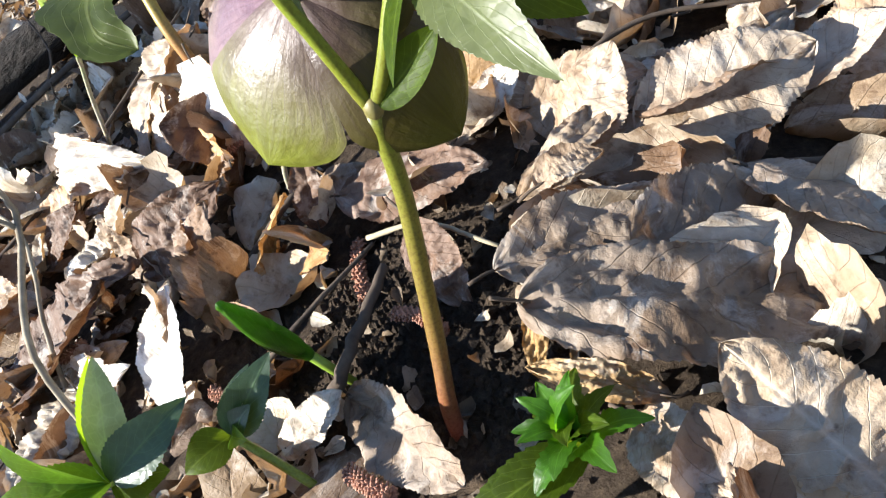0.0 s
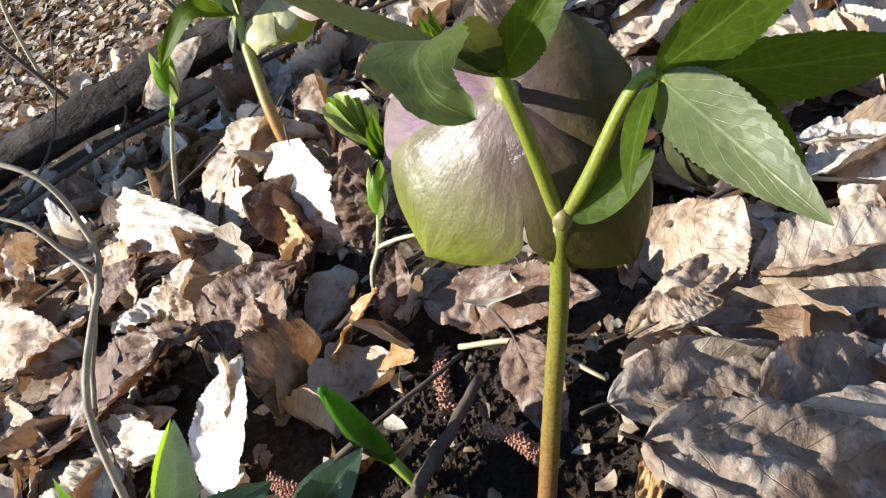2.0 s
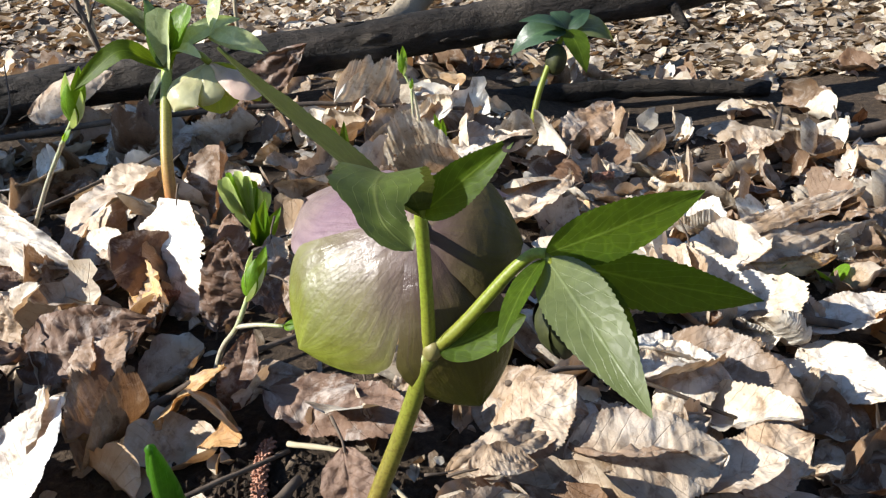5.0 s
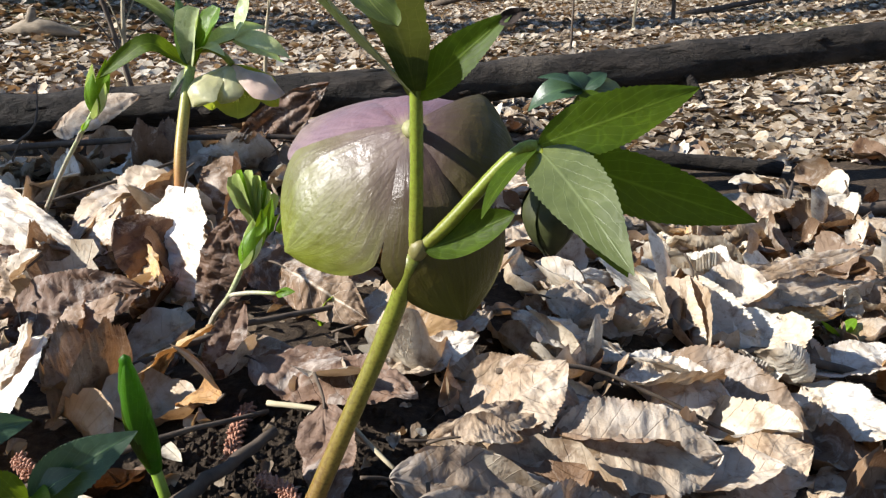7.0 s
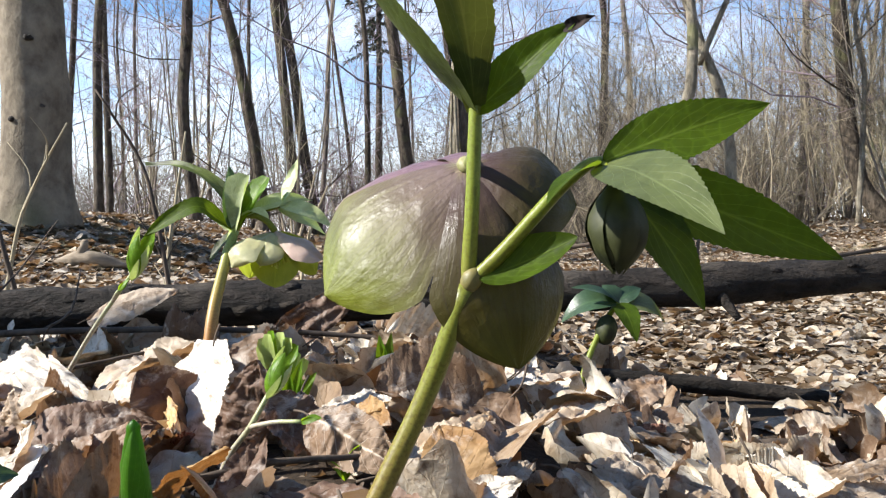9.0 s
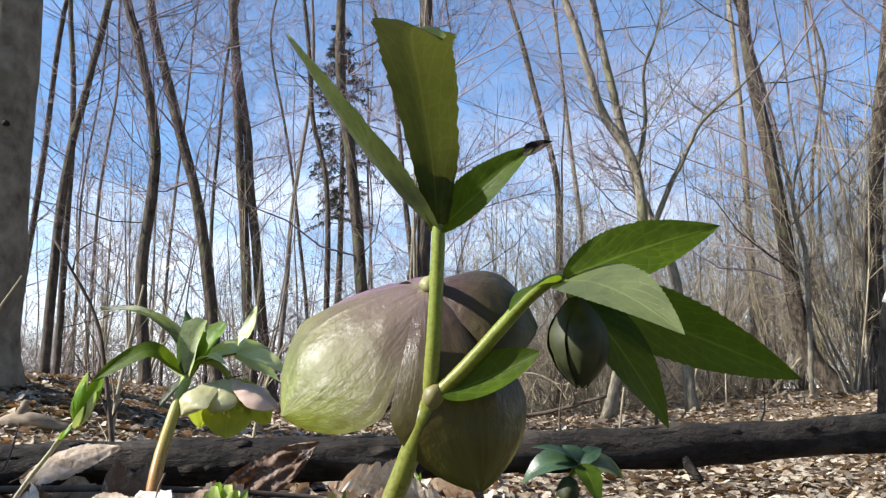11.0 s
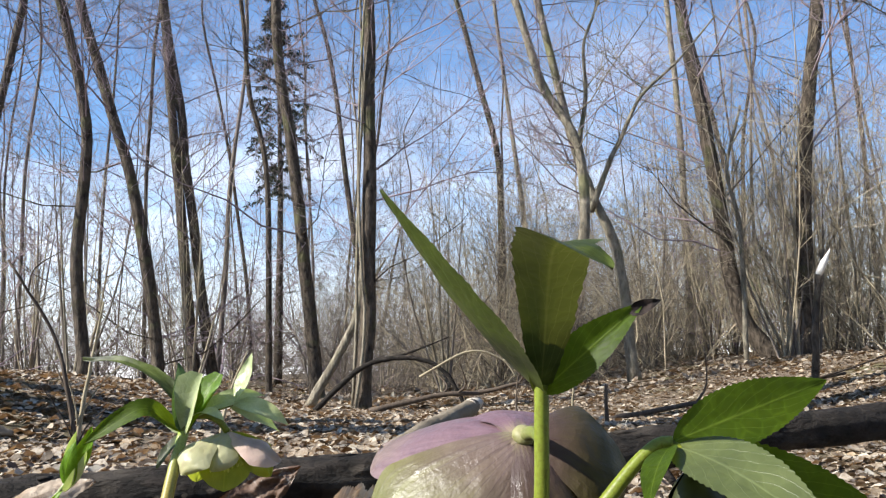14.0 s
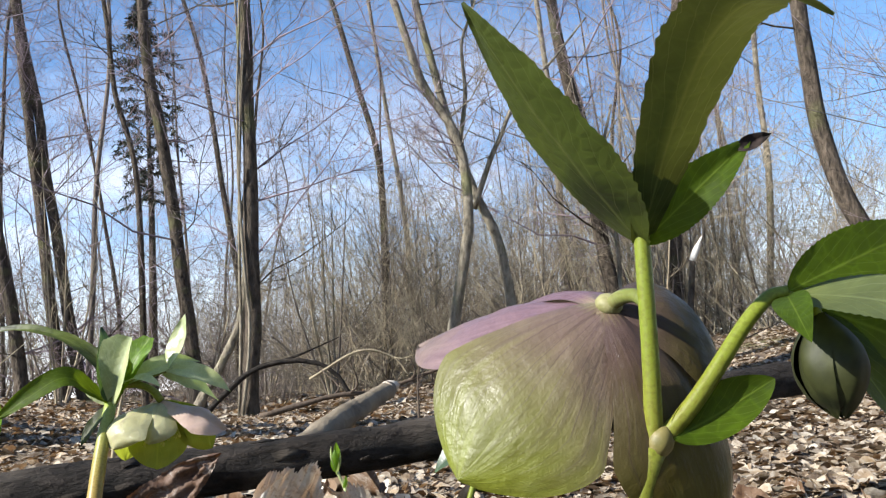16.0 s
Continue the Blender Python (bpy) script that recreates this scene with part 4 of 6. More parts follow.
# climbing stems on the rough-barked tree, and fallen wood at its foot
for k in range(2):
    a = 2.6 + k * 1.5
    pts = [(0.01 + 0.064 * math.cos(a), 4.23 + 0.064 * math.sin(a), ground_z(0, 4.2))]
    for j in range(1, 7):
        a2 = a + 0.5 * math.sin(j * 1.1 + k)
        pts.append((0.03 + 0.01 * j * 0.8 + 0.054 * math.cos(a2), 4.23 + 0.054 * math.sin(a2), -0.04 + 0.42 * j))
    stick(pts, 0.009, 0.006, BARK_PALE, "pale woody climbing stem twined on a tree trunk", "climbing_stem", 8, 24, 2, 40 + k, "climbing stems", "climber")
stick([(-0.29, 4.42, ground_z(-0.29, 4.42)), (-0.03, 4.40, 0.43), (0.04, 4.33, 0.85)], 0.028, 0.018, BARK_PALE, "pale dead pole leaning on a tree", "leaning_pole", 10, 16, 1, 50, category="branch")
stick([(-0.24, 4.12, ground_z(-0.24, 4.12)), (0.02, 4.13, 0.18), (0.26, 4.12, 0.22), (0.44, 4.1, 0.15), (0.56, 4.09, ground_z(0.56, 4.09))], 0.016, 0.010, LOGBARK, "arched dark fallen branch", "fallen_branch", 8, 24, 2, 51, category="branch")
stick([(0.05, 3.82, ground_z(0.05, 3.82) + 0.01), (0.4, 3.81, 0.03), (0.62, 3.78, 0.04), (0.95, 3.71, 0.13)], 0.015, 0.008, TWIG_DARK, "dark fallen branch on the forest floor", "fallen_branch", 8, 18, 3, 52, category="branch")
stick([(0.30, 3.9, 0.12), (0.55, 3.9, 0.24), (0.72, 3.9, 0.2), (0.80, 3.9, 0.1)], 0.007, 0.004, TWIG_PALE, "pale arched dead twig", "dead_twig", 6, 16, 2, 53, category="branch")
stick([(0.95, 2.9, ground_z(0.95, 2.9)), (1.4, 3.1, ground_z(1.4, 3.1) + 0.03), (2.2, 3.3, ground_z(2.2, 3.3) + 0.03)], 0.012, 0.007, TWIG_DARK, "long dark fallen branch on the forest floor", "fallen_branch", 8, 18, 2, 54, category="branch")
post = stick([(1.98, 3.18, ground_z(1.98, 3.18) - 0.03), (2.0, 3.17, 0.28), (2.03, 3.15, 0.53)], 0.017, 0.013, BARK, "snapped sapling with a white split top", "snapped_sapling", 10, 14, 0, 55, "saplings", "sapling")
tip = Shape()
tube(tip, spline([(2.028, 3.151, 0.52), (2.05, 3.135, 0.575), (2.075, 3.12, 0.63)], 6), [0.014, 0.017, 0.016, 0.014, 0.010, 0.006, 0.002], 8, 0.15)
part("split_top", tip, WHITEWOOD, post, "white bare split wood")
stick([(2.80, 5.45, ground_z(2.8, 5.45)), (2.83, 5.45, 0.7), (2.86, 5.5, 1.2), (2.80, 5.5, 1.6), (2.95, 5.5, 2.1)], 0.022, 0.010, BARK_PALE, "pale crooked sapling beside a dark trunk", "sapling", 8, 24, 5, 56, "saplings", "sapling")


def evergreen(foot, height, radius, seed):
    """A dark ragged conifer: a stem with drooping boughs of short needled sprays on its upper half."""
    rng = random.Random(seed)
    ob = thing("evergreen_tree", (foot[0], foot[1], ground_z(*foot)), "tall dark green ragged conifer behind the bare trees", "tree", "evergreens")
    s = Shape()
    z0 = ground_z(*foot) - 0.05
    tube(s, spline([(foot[0], foot[1], z0), (foot[0] + 0.03, foot[1], z0 + height * 0.5), (foot[0] - 0.02, foot[1], z0 + height)], 14), (0.05, 0.008), 8)
    part("trunk", s, BARK, ob)
    for k in range(84):
        f = 0.46 + 0.54 * (k + rng.random()) / 84
        p = Vector((foot[0], foot[1], z0 + height * f))
        a = rng.uniform(0, 2 * math.pi)
        out = Vector((math.cos(a), math.sin(a), rng.uniform(-0.15, 0.35)))
        reach = radius * rng.uniform(0.55, 1.15) * min(1.0, (1.04 - f) / 0.30) ** 0.75 * (0.75 if f < 0.56 else 1.0)
        line = spline([p, p + out * reach * 0.5, p + out * reach + Vector((0, 0, -reach * rng.uniform(0.1, 0.4)))], 8)
        c = Shape()
        tube(c, line, (0.006, 0.002), 4, caps=False)
        for j in range(90):
            q = line[rng.randrange(2, 9)] + Vector((rng.uniform(-1, 1), rng.uniform(-1, 1), rng.uniform(-1, 0.7))) * 0.022
            d = (out * 0.7 + Vector((rng.uniform(-1, 1), rng.uniform(-1, 1), rng.uniform(-1.1, 0.5)))).normalized()
            blade(c, q, q + d * rng.uniform(0.035, 0.085), (rng.uniform(-1, 1), rng.uniform(-1, 1), 1), rng.uniform(0.008, 0.019), nu=2, nv=2, droop=0.15, hold=0.2)
        part("bough", c, IVY, ob)


evergreen((-0.88, 8.6), 4.45, 0.46, 3)


def far_forest():
    rng = random.Random(77)
    variants = []
    for v in range(7):
        x, y = -40.0 - v * 3, -40.0
        z = ground_z(x, y)
        dx = rng.uniform(-0.5, 0.5)
        ob = tree([(x, y, z), (x + dx * 0.3, y, z + 1.6), (x + dx, y + 0.1, z + 3.4)], rng.uniform(0.016, 0.032), BARE, (BARK, BARK, FARWOOD)[v % 3], z + rng.uniform(6.5, 9.5), 34, 0.12, 1.4, 2,
                  200 + v, group="far woodland trees", sides=8, single=False, wander=0.13, fine=1, more=0)
        variants.append(ob)
    spots = []
    tries = 0
    while len(spots) < 64 and tries < 9000:
        tries += 1
        d = rng.uniform(7.5, 26.0)
        a = rng.uniform(-38, 40)
        x, y = d * math.sin(radians(a)), d * math.cos(radians(a))
        if all(math.hypot(x - p[0], y - p[1]) > 0.42 for p in spots):
            spots.append((x, y))
    # unseen trees behind and to the sides, added to block light from the sky
    for k in range(92):
        d, a = (rng.uniform(4.6, 14.0), radians(rng.uniform(52, 225))) if k < 70 else (rng.uniform(13.0, 20.0), radians(rng.uniform(228, 318)))
        spots.append((d * math.sin(a), d * math.cos(a)))
    for k, (x, y) in enumerate(spots):
        v = variants[k % len(variants)]
        c = v if k < len(variants) else copy_thing(v, Matrix())
        size = rng.uniform(0.7, 1.2)
        c.location = (x, y, ground_z(x, y) - 0.02)
        c.rotation_euler = (0, 0, rng.uniform(0, 6.28))
        c.scale = (size, size, rng.uniform(0.85, 1.2))


far_forest()


def coppice():
    """Many-stemmed shrubs of slim upright rods between the trunks."""
    rng = random.Random(19)
    kinds = []
    for v in range(4):
        ob = thing("coppice_shrub", (-50 - 3 * v, -40, 0), "leafless shrub of slim upright grey stems", "shrub", "coppice shrubs")
        o = Vector(ob.location)
        for k in range(6 + v % 3):
            a, lean = rng.uniform(0, 6.28), rng.uniform(0.1, 0.5)
            way = Vector((math.cos(a) * lean, math.sin(a) * lean, 0))
            h = rng.uniform(1.5, 3.0)
            rod = Shape()
            line = spline([o + way * 0.12, o + way * h * 0.35 + Vector((0, 0, h * 0.4)), o + way * h * 0.55 + Vector((rng.uniform(-0.1, 0.1), 0, h))], 14)
            tube(rod, line, (rng.uniform(0.008, 0.016), 0.002), 5, caps=False)
            for j in range(9):
                i = rng.randint(4, 13)
                t = (line[i] - line[i - 1]).normalized()
                g = rng.uniform(0, 6.28)
                twigs(rod, line[i], t * 0.8 + Vector((math.cos(g), math.sin(g), 0.1)) * 0.7, h * rng.uniform(0.12, 0.26), 0.0035, 1, rng, 3, 0.7, 0.35, 3, 2)
            part("rod", rod, (FARWOOD, BRUSH, BARK_PALE)[(v + k) % 3], ob)
        kinds.append(ob)
    spots = []
    while len(spots) < 24:
        d, a = rng.uniform(5.6, 12.0), radians(rng.uniform(-34, 36))
        x, y = d * math.sin(a), d * math.cos(a)
        if all(math.hypot(x - p, y - q) > 0.5 for p, q in spots):
            spots.append((x, y))
    for _ in range(16):
        d, a = rng.uniform(6.2, 11.0), radians(rng.uniform(8, 38))
        spots.append((d * math.sin(a), d * math.cos(a)))
    for k, (x, y) in enumerate(spots):
        c = kinds[k] if k < 4 else copy_thing(kinds[k % 4], Matrix())
        size = rng.uniform(0.7, 1.15)
        c.location, c.rotation_euler, c.scale = (x, y, ground_z(x, y) - 0.03), (0, 0, rng.uniform(0, 6.28)), (size, size, size)


coppice()


def brush():
    """Tangled leafless undergrowth between and behind the trees."""
    rng = random.Random(31)
    for count, near, far, lo, hi, mat, label in ((600, 6.3, 12, 4, 45, BRUSH, "tangled tan leafless undergrowth"), (330, 8.0, 18, -40, 0, FARWOOD, "grey leafless undergrowth"), (560, 6.6, 18, -4, 24, FARWOOD, "grey leafless undergrowth"),
                                                 (900, 13.0, 30, -45, 45, THICKET, "distant grey thicket of bare stems"),
                                                 # unseen ring behind the viewpoint, added to cut the sky's fill light
                                                 (420, 4.5, 12, 48, 222, FARWOOD, "unseen leafless undergrowth added to block sky light")):
        s = Shape()
        for _ in range(count):
            d, deg = rng.uniform(near, far), rng.uniform(lo, hi)
            a = radians(deg)
            x, y = d * math.sin(a), d * math.cos(a)
            z = ground_z(x, y)
            h = rng.uniform(0.35, 1.4) * (1 + 1.1 * ease(deg, 4, 20) if far < 13 else 1.4) * (1.5 if lo > 46 else 1)
            w = Vector((rng.uniform(-1.1, 1.1), rng.uniform(-0.6, 0.6), 1.0))
            twigs(s, Vector((x, y, z - 0.02)), w, h, rng.uniform(0.003, 0.008) * (1 if far < 19 else 2.2), 2, rng, 3, 0.85, 0.0, 5, 1, 1)
        ob = new("undergrowth", s.mesh("undergrowth", mat))
        tagged(ob, label, "undergrowth", "", "stuff")


brush()


# ---- the hellebores and other green shoots ----
def leaf(parent, base, tip, up, width, mat=BRACT, name="leaf", label="", **shape):
    s = Shape()
    opts = dict(teeth=0.075, toothcount=26, nu=80, nv=6, fold=0.22, bow=0.05)
    opts.update(shape)
    blade(s, base, tip, up, width, **opts)
    return part(name, s, mat, parent, label)


def stem(parent, points, r0, r1, mat=STALK, name="stalk", n=24, sides=12, label=""):
    s = Shape()
    path = spline(points, n)
    tube(s, path, (r0, r1), sides, 0.05)
    return part(name, s, mat, parent, label)


def blob(shape, centre, radii, axis=(0, 0, 1), rings=10, sides=14, ridges=0.0, count=5):
    axis = Vector(axis).normalized()
    a = axis.orthogonal().normalized()
    b = axis.cross(a)
    verts, uvs, faces = [], [], []
    for i in range(rings + 1):
        f = math.pi * i / rings
        for k in range(sides):
            g = 2 * math.pi * k / sides
            r = max(math.sin(f), 0.001) * (1 + ridges * math.cos(count * g))
            verts.append(Vector(centre) + axis * (-math.cos(f) * radii[2]) + a * (math.cos(g) * r * radii[0]) + b * (math.sin(g) * r * radii[1]))
            uvs.append((i / rings, k / sides))
    for i in range(rings):
        for k in range(sides):
            faces.append((i * sides + k, i * sides + (k + 1) % sides, (i + 1) * sides + (k + 1) % sides, (i + 1) * sides + k))
    shape.add(verts, faces, uvs)
    return shape


def stamen(parent, core, way, length):
    s = Shape()
    end = core + way * length
    tube(s, [core + way * 0.002, core + way * length * 0.5, end], (0.0004, 0.0003), 4, caps=False)
    blob(s, end, (0.0009, 0.0009, 0.0014), way, 4, 5)
    part("stamen", s, YELLOW, parent)


def main_hellebore():
    ob = thing("hellebore", (0, 0, 0), "tall hellebore with a nodding purple-green flower rising from leaf litter", "flower", "hellebores")
    node_at, top_at, side_at = Vector((0.0486, 0.0166, 0.1028)), Vector((0.0512, 0.0155, 0.1547)), Vector((0.0827, 0.0106, 0.1343))
    stem(ob, [(-0.004, -0.004, -0.022), (0, 0, -0.003), (0.0118, 0.0094, 0.0206), (0.0254, 0.0159, 0.0485), (0.038, 0.0193, 0.0751), node_at], 0.0033, 0.0027, name="stem", n=30, sides=16, label="speckled stalk, reddish at its foot and green above")
    stem(ob, [node_at, (0.0500, 0.0160, 0.125), top_at], 0.0021, 0.0018, FLOWERSTALK, "flower_stalk")
    stem(ob, [node_at, (0.0571, 0.0143, 0.111), (0.0654, 0.0134, 0.1201), (0.0729, 0.0131, 0.1283), (0.079, 0.0123, 0.1335), side_at], 0.0021, 0.0015, FLOWERSTALK, "side_stalk")
    s = Shape()
    blob(s, node_at + Vector((0.001, -0.001, 0.0015)), (0.0028, 0.0028, 0.0036), (0.5, -0.1, 1), ridges=0.05)
    part("stalk_joint", s, JOINT, ob, "pale swollen joint of the stalk")
    # the upper bracts
    sheath = top_at - Vector((0.0004, -0.0001, 0.0075))
    leaf(ob, sheath, (0.0106, 0.0051, 0.1978), (0.72, 0.07, 0.69), 0.0240, OLIVE, name="bract", bow=-0.03, fold=0.15, profile="lance", wave=0.014, hold=0.12, ragged=0.10, seed=4)
    leaf(ob, sheath, (0.0500, -0.0505, 0.1705), (0.16, 0.55, 0.80), 0.0172, OLIVE, name="bract", hold=0.12, profile="waisted", fold=0.20, teeth=0.08, toothcount=22, ragged=0.10, wave=0.012, seed=2,
         ribline=[sheath, (0.0488, -0.0010, 0.1620), (0.0455, -0.0220, 0.1745), (0.0440, -0.0360, 0.1778), (0.0452, -0.0465, 0.1748), (0.0500, -0.0505, 0.1705)])
    b = leaf(ob, sheath, (0.0760, 0.0065, 0.1690), (-0.37, -0.90, 0.12), 0.0112, BRACT, name="bract", bow=0.04, fold=0.5, hold=0.14, wave=0.015)
    leaf(b, (0.0722, 0.0076, 0.1662), (0.0800, 0.0050, 0.1694), (-0.37, -0.90, 0.12), 0.0036, SCORCHED, "scorched_tip", "blackened withered leaf tip", wave=0.1, fold=0.5)
    # the side shoot's leaves
    leaf(ob, side_at, (0.1238, 0.0090, 0.1483), (-0.2, -0.93, 0.15), 0.0150, bow=0.05, fold=0.2, wave=0.012, seed=3)
    leaf(ob, side_at + Vector((0.002, 0, -0.002)), (0.1448, 0.0150, 0.1091), (0.08, -0.96, -0.12), 0.0172, bow=0.03, fold=0.2, wave=0.012, seed=5)
    leaf(ob, side_at + Vector((0, -0.001, -0.001)), (0.0975, -0.0378, 0.1161), (-0.32, -0.42, 0.85), 0.0172, BRACT_SUNLIT, label="leaf with a pale glossy sheen mixed into its colour", bow=0.08, fold=0.15)
    leaf(ob, side_at + Vector((0.003, 0, -0.004)), (0.1075, 0.0080, 0.0968), (0.35, -0.90, 0.25), 0.0150, bow=0.06)
    leaf(ob, side_at + Vector((-0.001, -0.001, -0.001)), (0.0659, -0.0157, 0.1228), (-0.45, -0.2, 0.85), 0.0078, bow=0.06, teeth=0.06)
    leaf(ob, node_at + Vector((0.003, -0.003, 0.002)), (0.0765, 0.0110, 0.1155), (-0.2, -0.85, 0.45), 0.0165, bow=-0.05, cup=0.35, fold=0.1, teeth=0.0, profile="ovate")
    # the closed bud
    bud = Shape()
    blob(bud, (0.0846, 0.0030, 0.1176), (0.0062, 0.0062, 0.0098), (0.06, 0.1, 1), 14, 20)
    bo = part("bud", bud, DARKBUD, ob, "dark green closed bud")
    for k in range(5):
        a = 2 * math.pi * k / 5 + 0.9
        out = Vector((math.cos(a), math.sin(a), 0.0))
        sh = Shape()
        blade(sh, Vector((0.0846, 0.0038, 0.1288)) + out * 0.0008, Vector((0.0850, 0.0022, 0.1064)) + out * 0.0010, out, 0.0125, "ovate", bow=0.29 + 0.02 * (k % 2), cup=-0.55, wave=0.03, nu=20, nv=10, seed=k * 2.0, hold=0.1, twist=0.25)
        part("bud_scale", sh, DARKBUD, bo)
    stem(bo, [side_at + Vector((0, 0.001, -0.001)), (0.0838, 0.006, 0.131), (0.0843, 0.0045, 0.1275)], 0.0016, 0.0017, FLOWERSTALK, "bud_stalk", 8, 8)
    # the flower
    core = Vector((0.0492, 0.0322, 0.1350))
    stem(ob, [(0.0508, 0.0165, 0.1335), (0.0506, 0.0205, 0.1362), (0.0500, 0.0265, 0.1366), core], 0.0014, 0.0020, PEDICEL, "nodding_stalk", 14)
    rec = Shape()
    blob(rec, core + Vector((0, -0.0004, 0.0005)), (0.0034, 0.0034, 0.0024), (0.1, -0.6, 0.8))
    part("receptacle", rec, PALE, ob, "pale yellowish base of the flower")
    for tip, up, width, bow, cup, tw, sd in (
            ((0.0085, 0.0325, 0.0990), (-0.465, -0.771, 0.41), 0.0475, 0.105, -0.24, 0.0, 1),
            ((0.0620, 0.0185, 0.0805), (0.35, -0.92, 0.05), 0.0400, 0.15, -0.40, 0.0, 2),
            ((0.0800, 0.0380, 0.1240), (0.60, -0.60, 0.52), 0.0400, 0.20, -0.35, 0.0, 3),
            ((0.0120, 0.0765, 0.1300), (-0.42, 0.0, 0.90), 0.0440, 0.075, -0.25, 0.0, 4),
            ((0.0600, 0.0850, 0.1260), (0.15, 0.1, 0.95), 0.0480, 0.18, -0.25, 0.0, 5)):
        sh = Shape()
        blade(sh, core, tip, up, width, "kite", bow=bow, cup=cup, wave=0.022, nu=36, nv=18, seed=sd, hold=0.05)
        part("sepal", sh, SEPAL if sd == 1 else SEPAL_DUSKY_SHADED if sd < 4 else SEPAL_PURPLE, ob)
    rng = random.Random(3)
    ax = Vector((-0.03, 0.58, -0.8)).normalized()
    for k in range(28):
        a = Vector((rng.uniform(-1, 1), rng.uniform(-1, 1), rng.uniform(-1, 1))).normalized()
        stamen(ob, core, (ax + a * 0.45).normalized(), rng.uniform(0.012, 0.018))


def second_hellebore():
    foot = Vector((-0.1135, 0.2936, 0.012))
    ob = thing("hellebore", foot, "smaller hellebore with a pale open flower behind a white leaf", "flower", "hellebores")
    n2 = Vector((-0.1080, 0.3500, 0.1183))
    stem(ob, [foot + Vector((0, -0.002, -0.03)), (-0.1130, 0.3120, 0.055), (-0.1115, 0.335, 0.092), n2], 0.0042, 0.0034, REDSTALK, name="stem", label="stalk flushed orange-red at its foot")
    crown = Vector((-0.1015, 0.3515, 0.1285))
    stem(ob, [n2, n2.lerp(crown, 0.5), crown, (-0.0790, 0.3600, 0.1353)], 0.0030, 0.0014, FLOWERSTALK, "side_stalk", 14)
    for base, tip, up, w, prof, bow, mat, more in (
            (n2, (-0.1852, 0.3920, 0.1681), (0.35, -0.5, 0.8), 0.0115, "lance", 0.0, OLIVE, dict(fold=0.35, ribline=[n2, (-0.1061, 0.352, 0.1324), (-0.1268, 0.365, 0.1533), (-0.1539, 0.378, 0.1648), (-0.1852, 0.392, 0.1681)])),
            (n2, (-0.1641, 0.3340, 0.1147), (-0.05, -0.55, 0.85), 0.0200, "ovate", 0.0, BRACT, dict(fold=0.3, ribline=[n2, (-0.1211, 0.345, 0.1300), (-0.1317, 0.340, 0.1343), (-0.1497, 0.336, 0.125), (-0.1641, 0.334, 0.1147)])),
            (n2, (-0.0957, 0.3460, 0.1555), (-0.25, -0.95, 0.1), 0.0250, "blunt", 0.03, PALE_SHEEN, dict(fold=0.55, skew=0.5)),
            (n2, (-0.1131, 0.3580, 0.1634), (0.6, -0.75, 0.1), 0.0190, "lance", 0.02, TEAL, dict(fold=0.3)),
            (n2, (-0.0868, 0.3580, 0.1553), (-0.5, -0.8, 0.1), 0.0170, "blunt", 0.03, YOUNG, dict(fold=0.3)),
            ((-0.0790, 0.3600, 0.1353), (-0.0672, 0.3650, 0.1688), (-0.75, -0.6, 0.2), 0.0130, "lance", -0.05, PALE_SHEEN, {}),
            ((-0.0790, 0.3600, 0.1353), (-0.0425, 0.3600, 0.1202), (0.15, -0.6, 0.8), 0.0140, "lance", 0.14, PALE_SHEEN, {}),
            ((-0.0810, 0.3620, 0.1340), (-0.0500, 0.3780, 0.1150), (0.25, -0.75, 0.6), 0.0120, "lance", 0.10, PALE_SHEEN, {}),
            (crown, (-0.0600, 0.3800, 0.1400), (0.1, -0.6, 0.8), 0.0130, "lance", 0.12, PALE_SHEEN, {}),
            (crown, (-0.0800, 0.3330, 0.1265), (-0.1, -0.4, 0.9), 0.0150, "ovate", 0.16, PALE_SHEEN, {}),
            (n2, (-0.1240, 0.3600, 0.1300), (-0.4, -0.6, 0.7), 0.0110, "ovate", 0.1, PALE_SHEEN, {}),
            (n2, (-0.1223, 0.3420, 0.0979), (-0.6, -0.7, 0.3), 0.0120, "ovate", 0.06, OLIVE, {})):
        leaf(ob, base, tip, up, w, mat, "bract", profile=prof, bow=bow, wave=0.035, twist=0.5 * math.sin(w * 5000), seed=w * 700, **more)
    core = Vector((-0.0815, 0.3560, 0.1180))
    stem(ob, [crown, (-0.094, 0.354, 0.1285), (-0.086, 0.354, 0.1245), core], 0.0019, 0.0024, FLOWERSTALK, "nodding_stalk", 12)
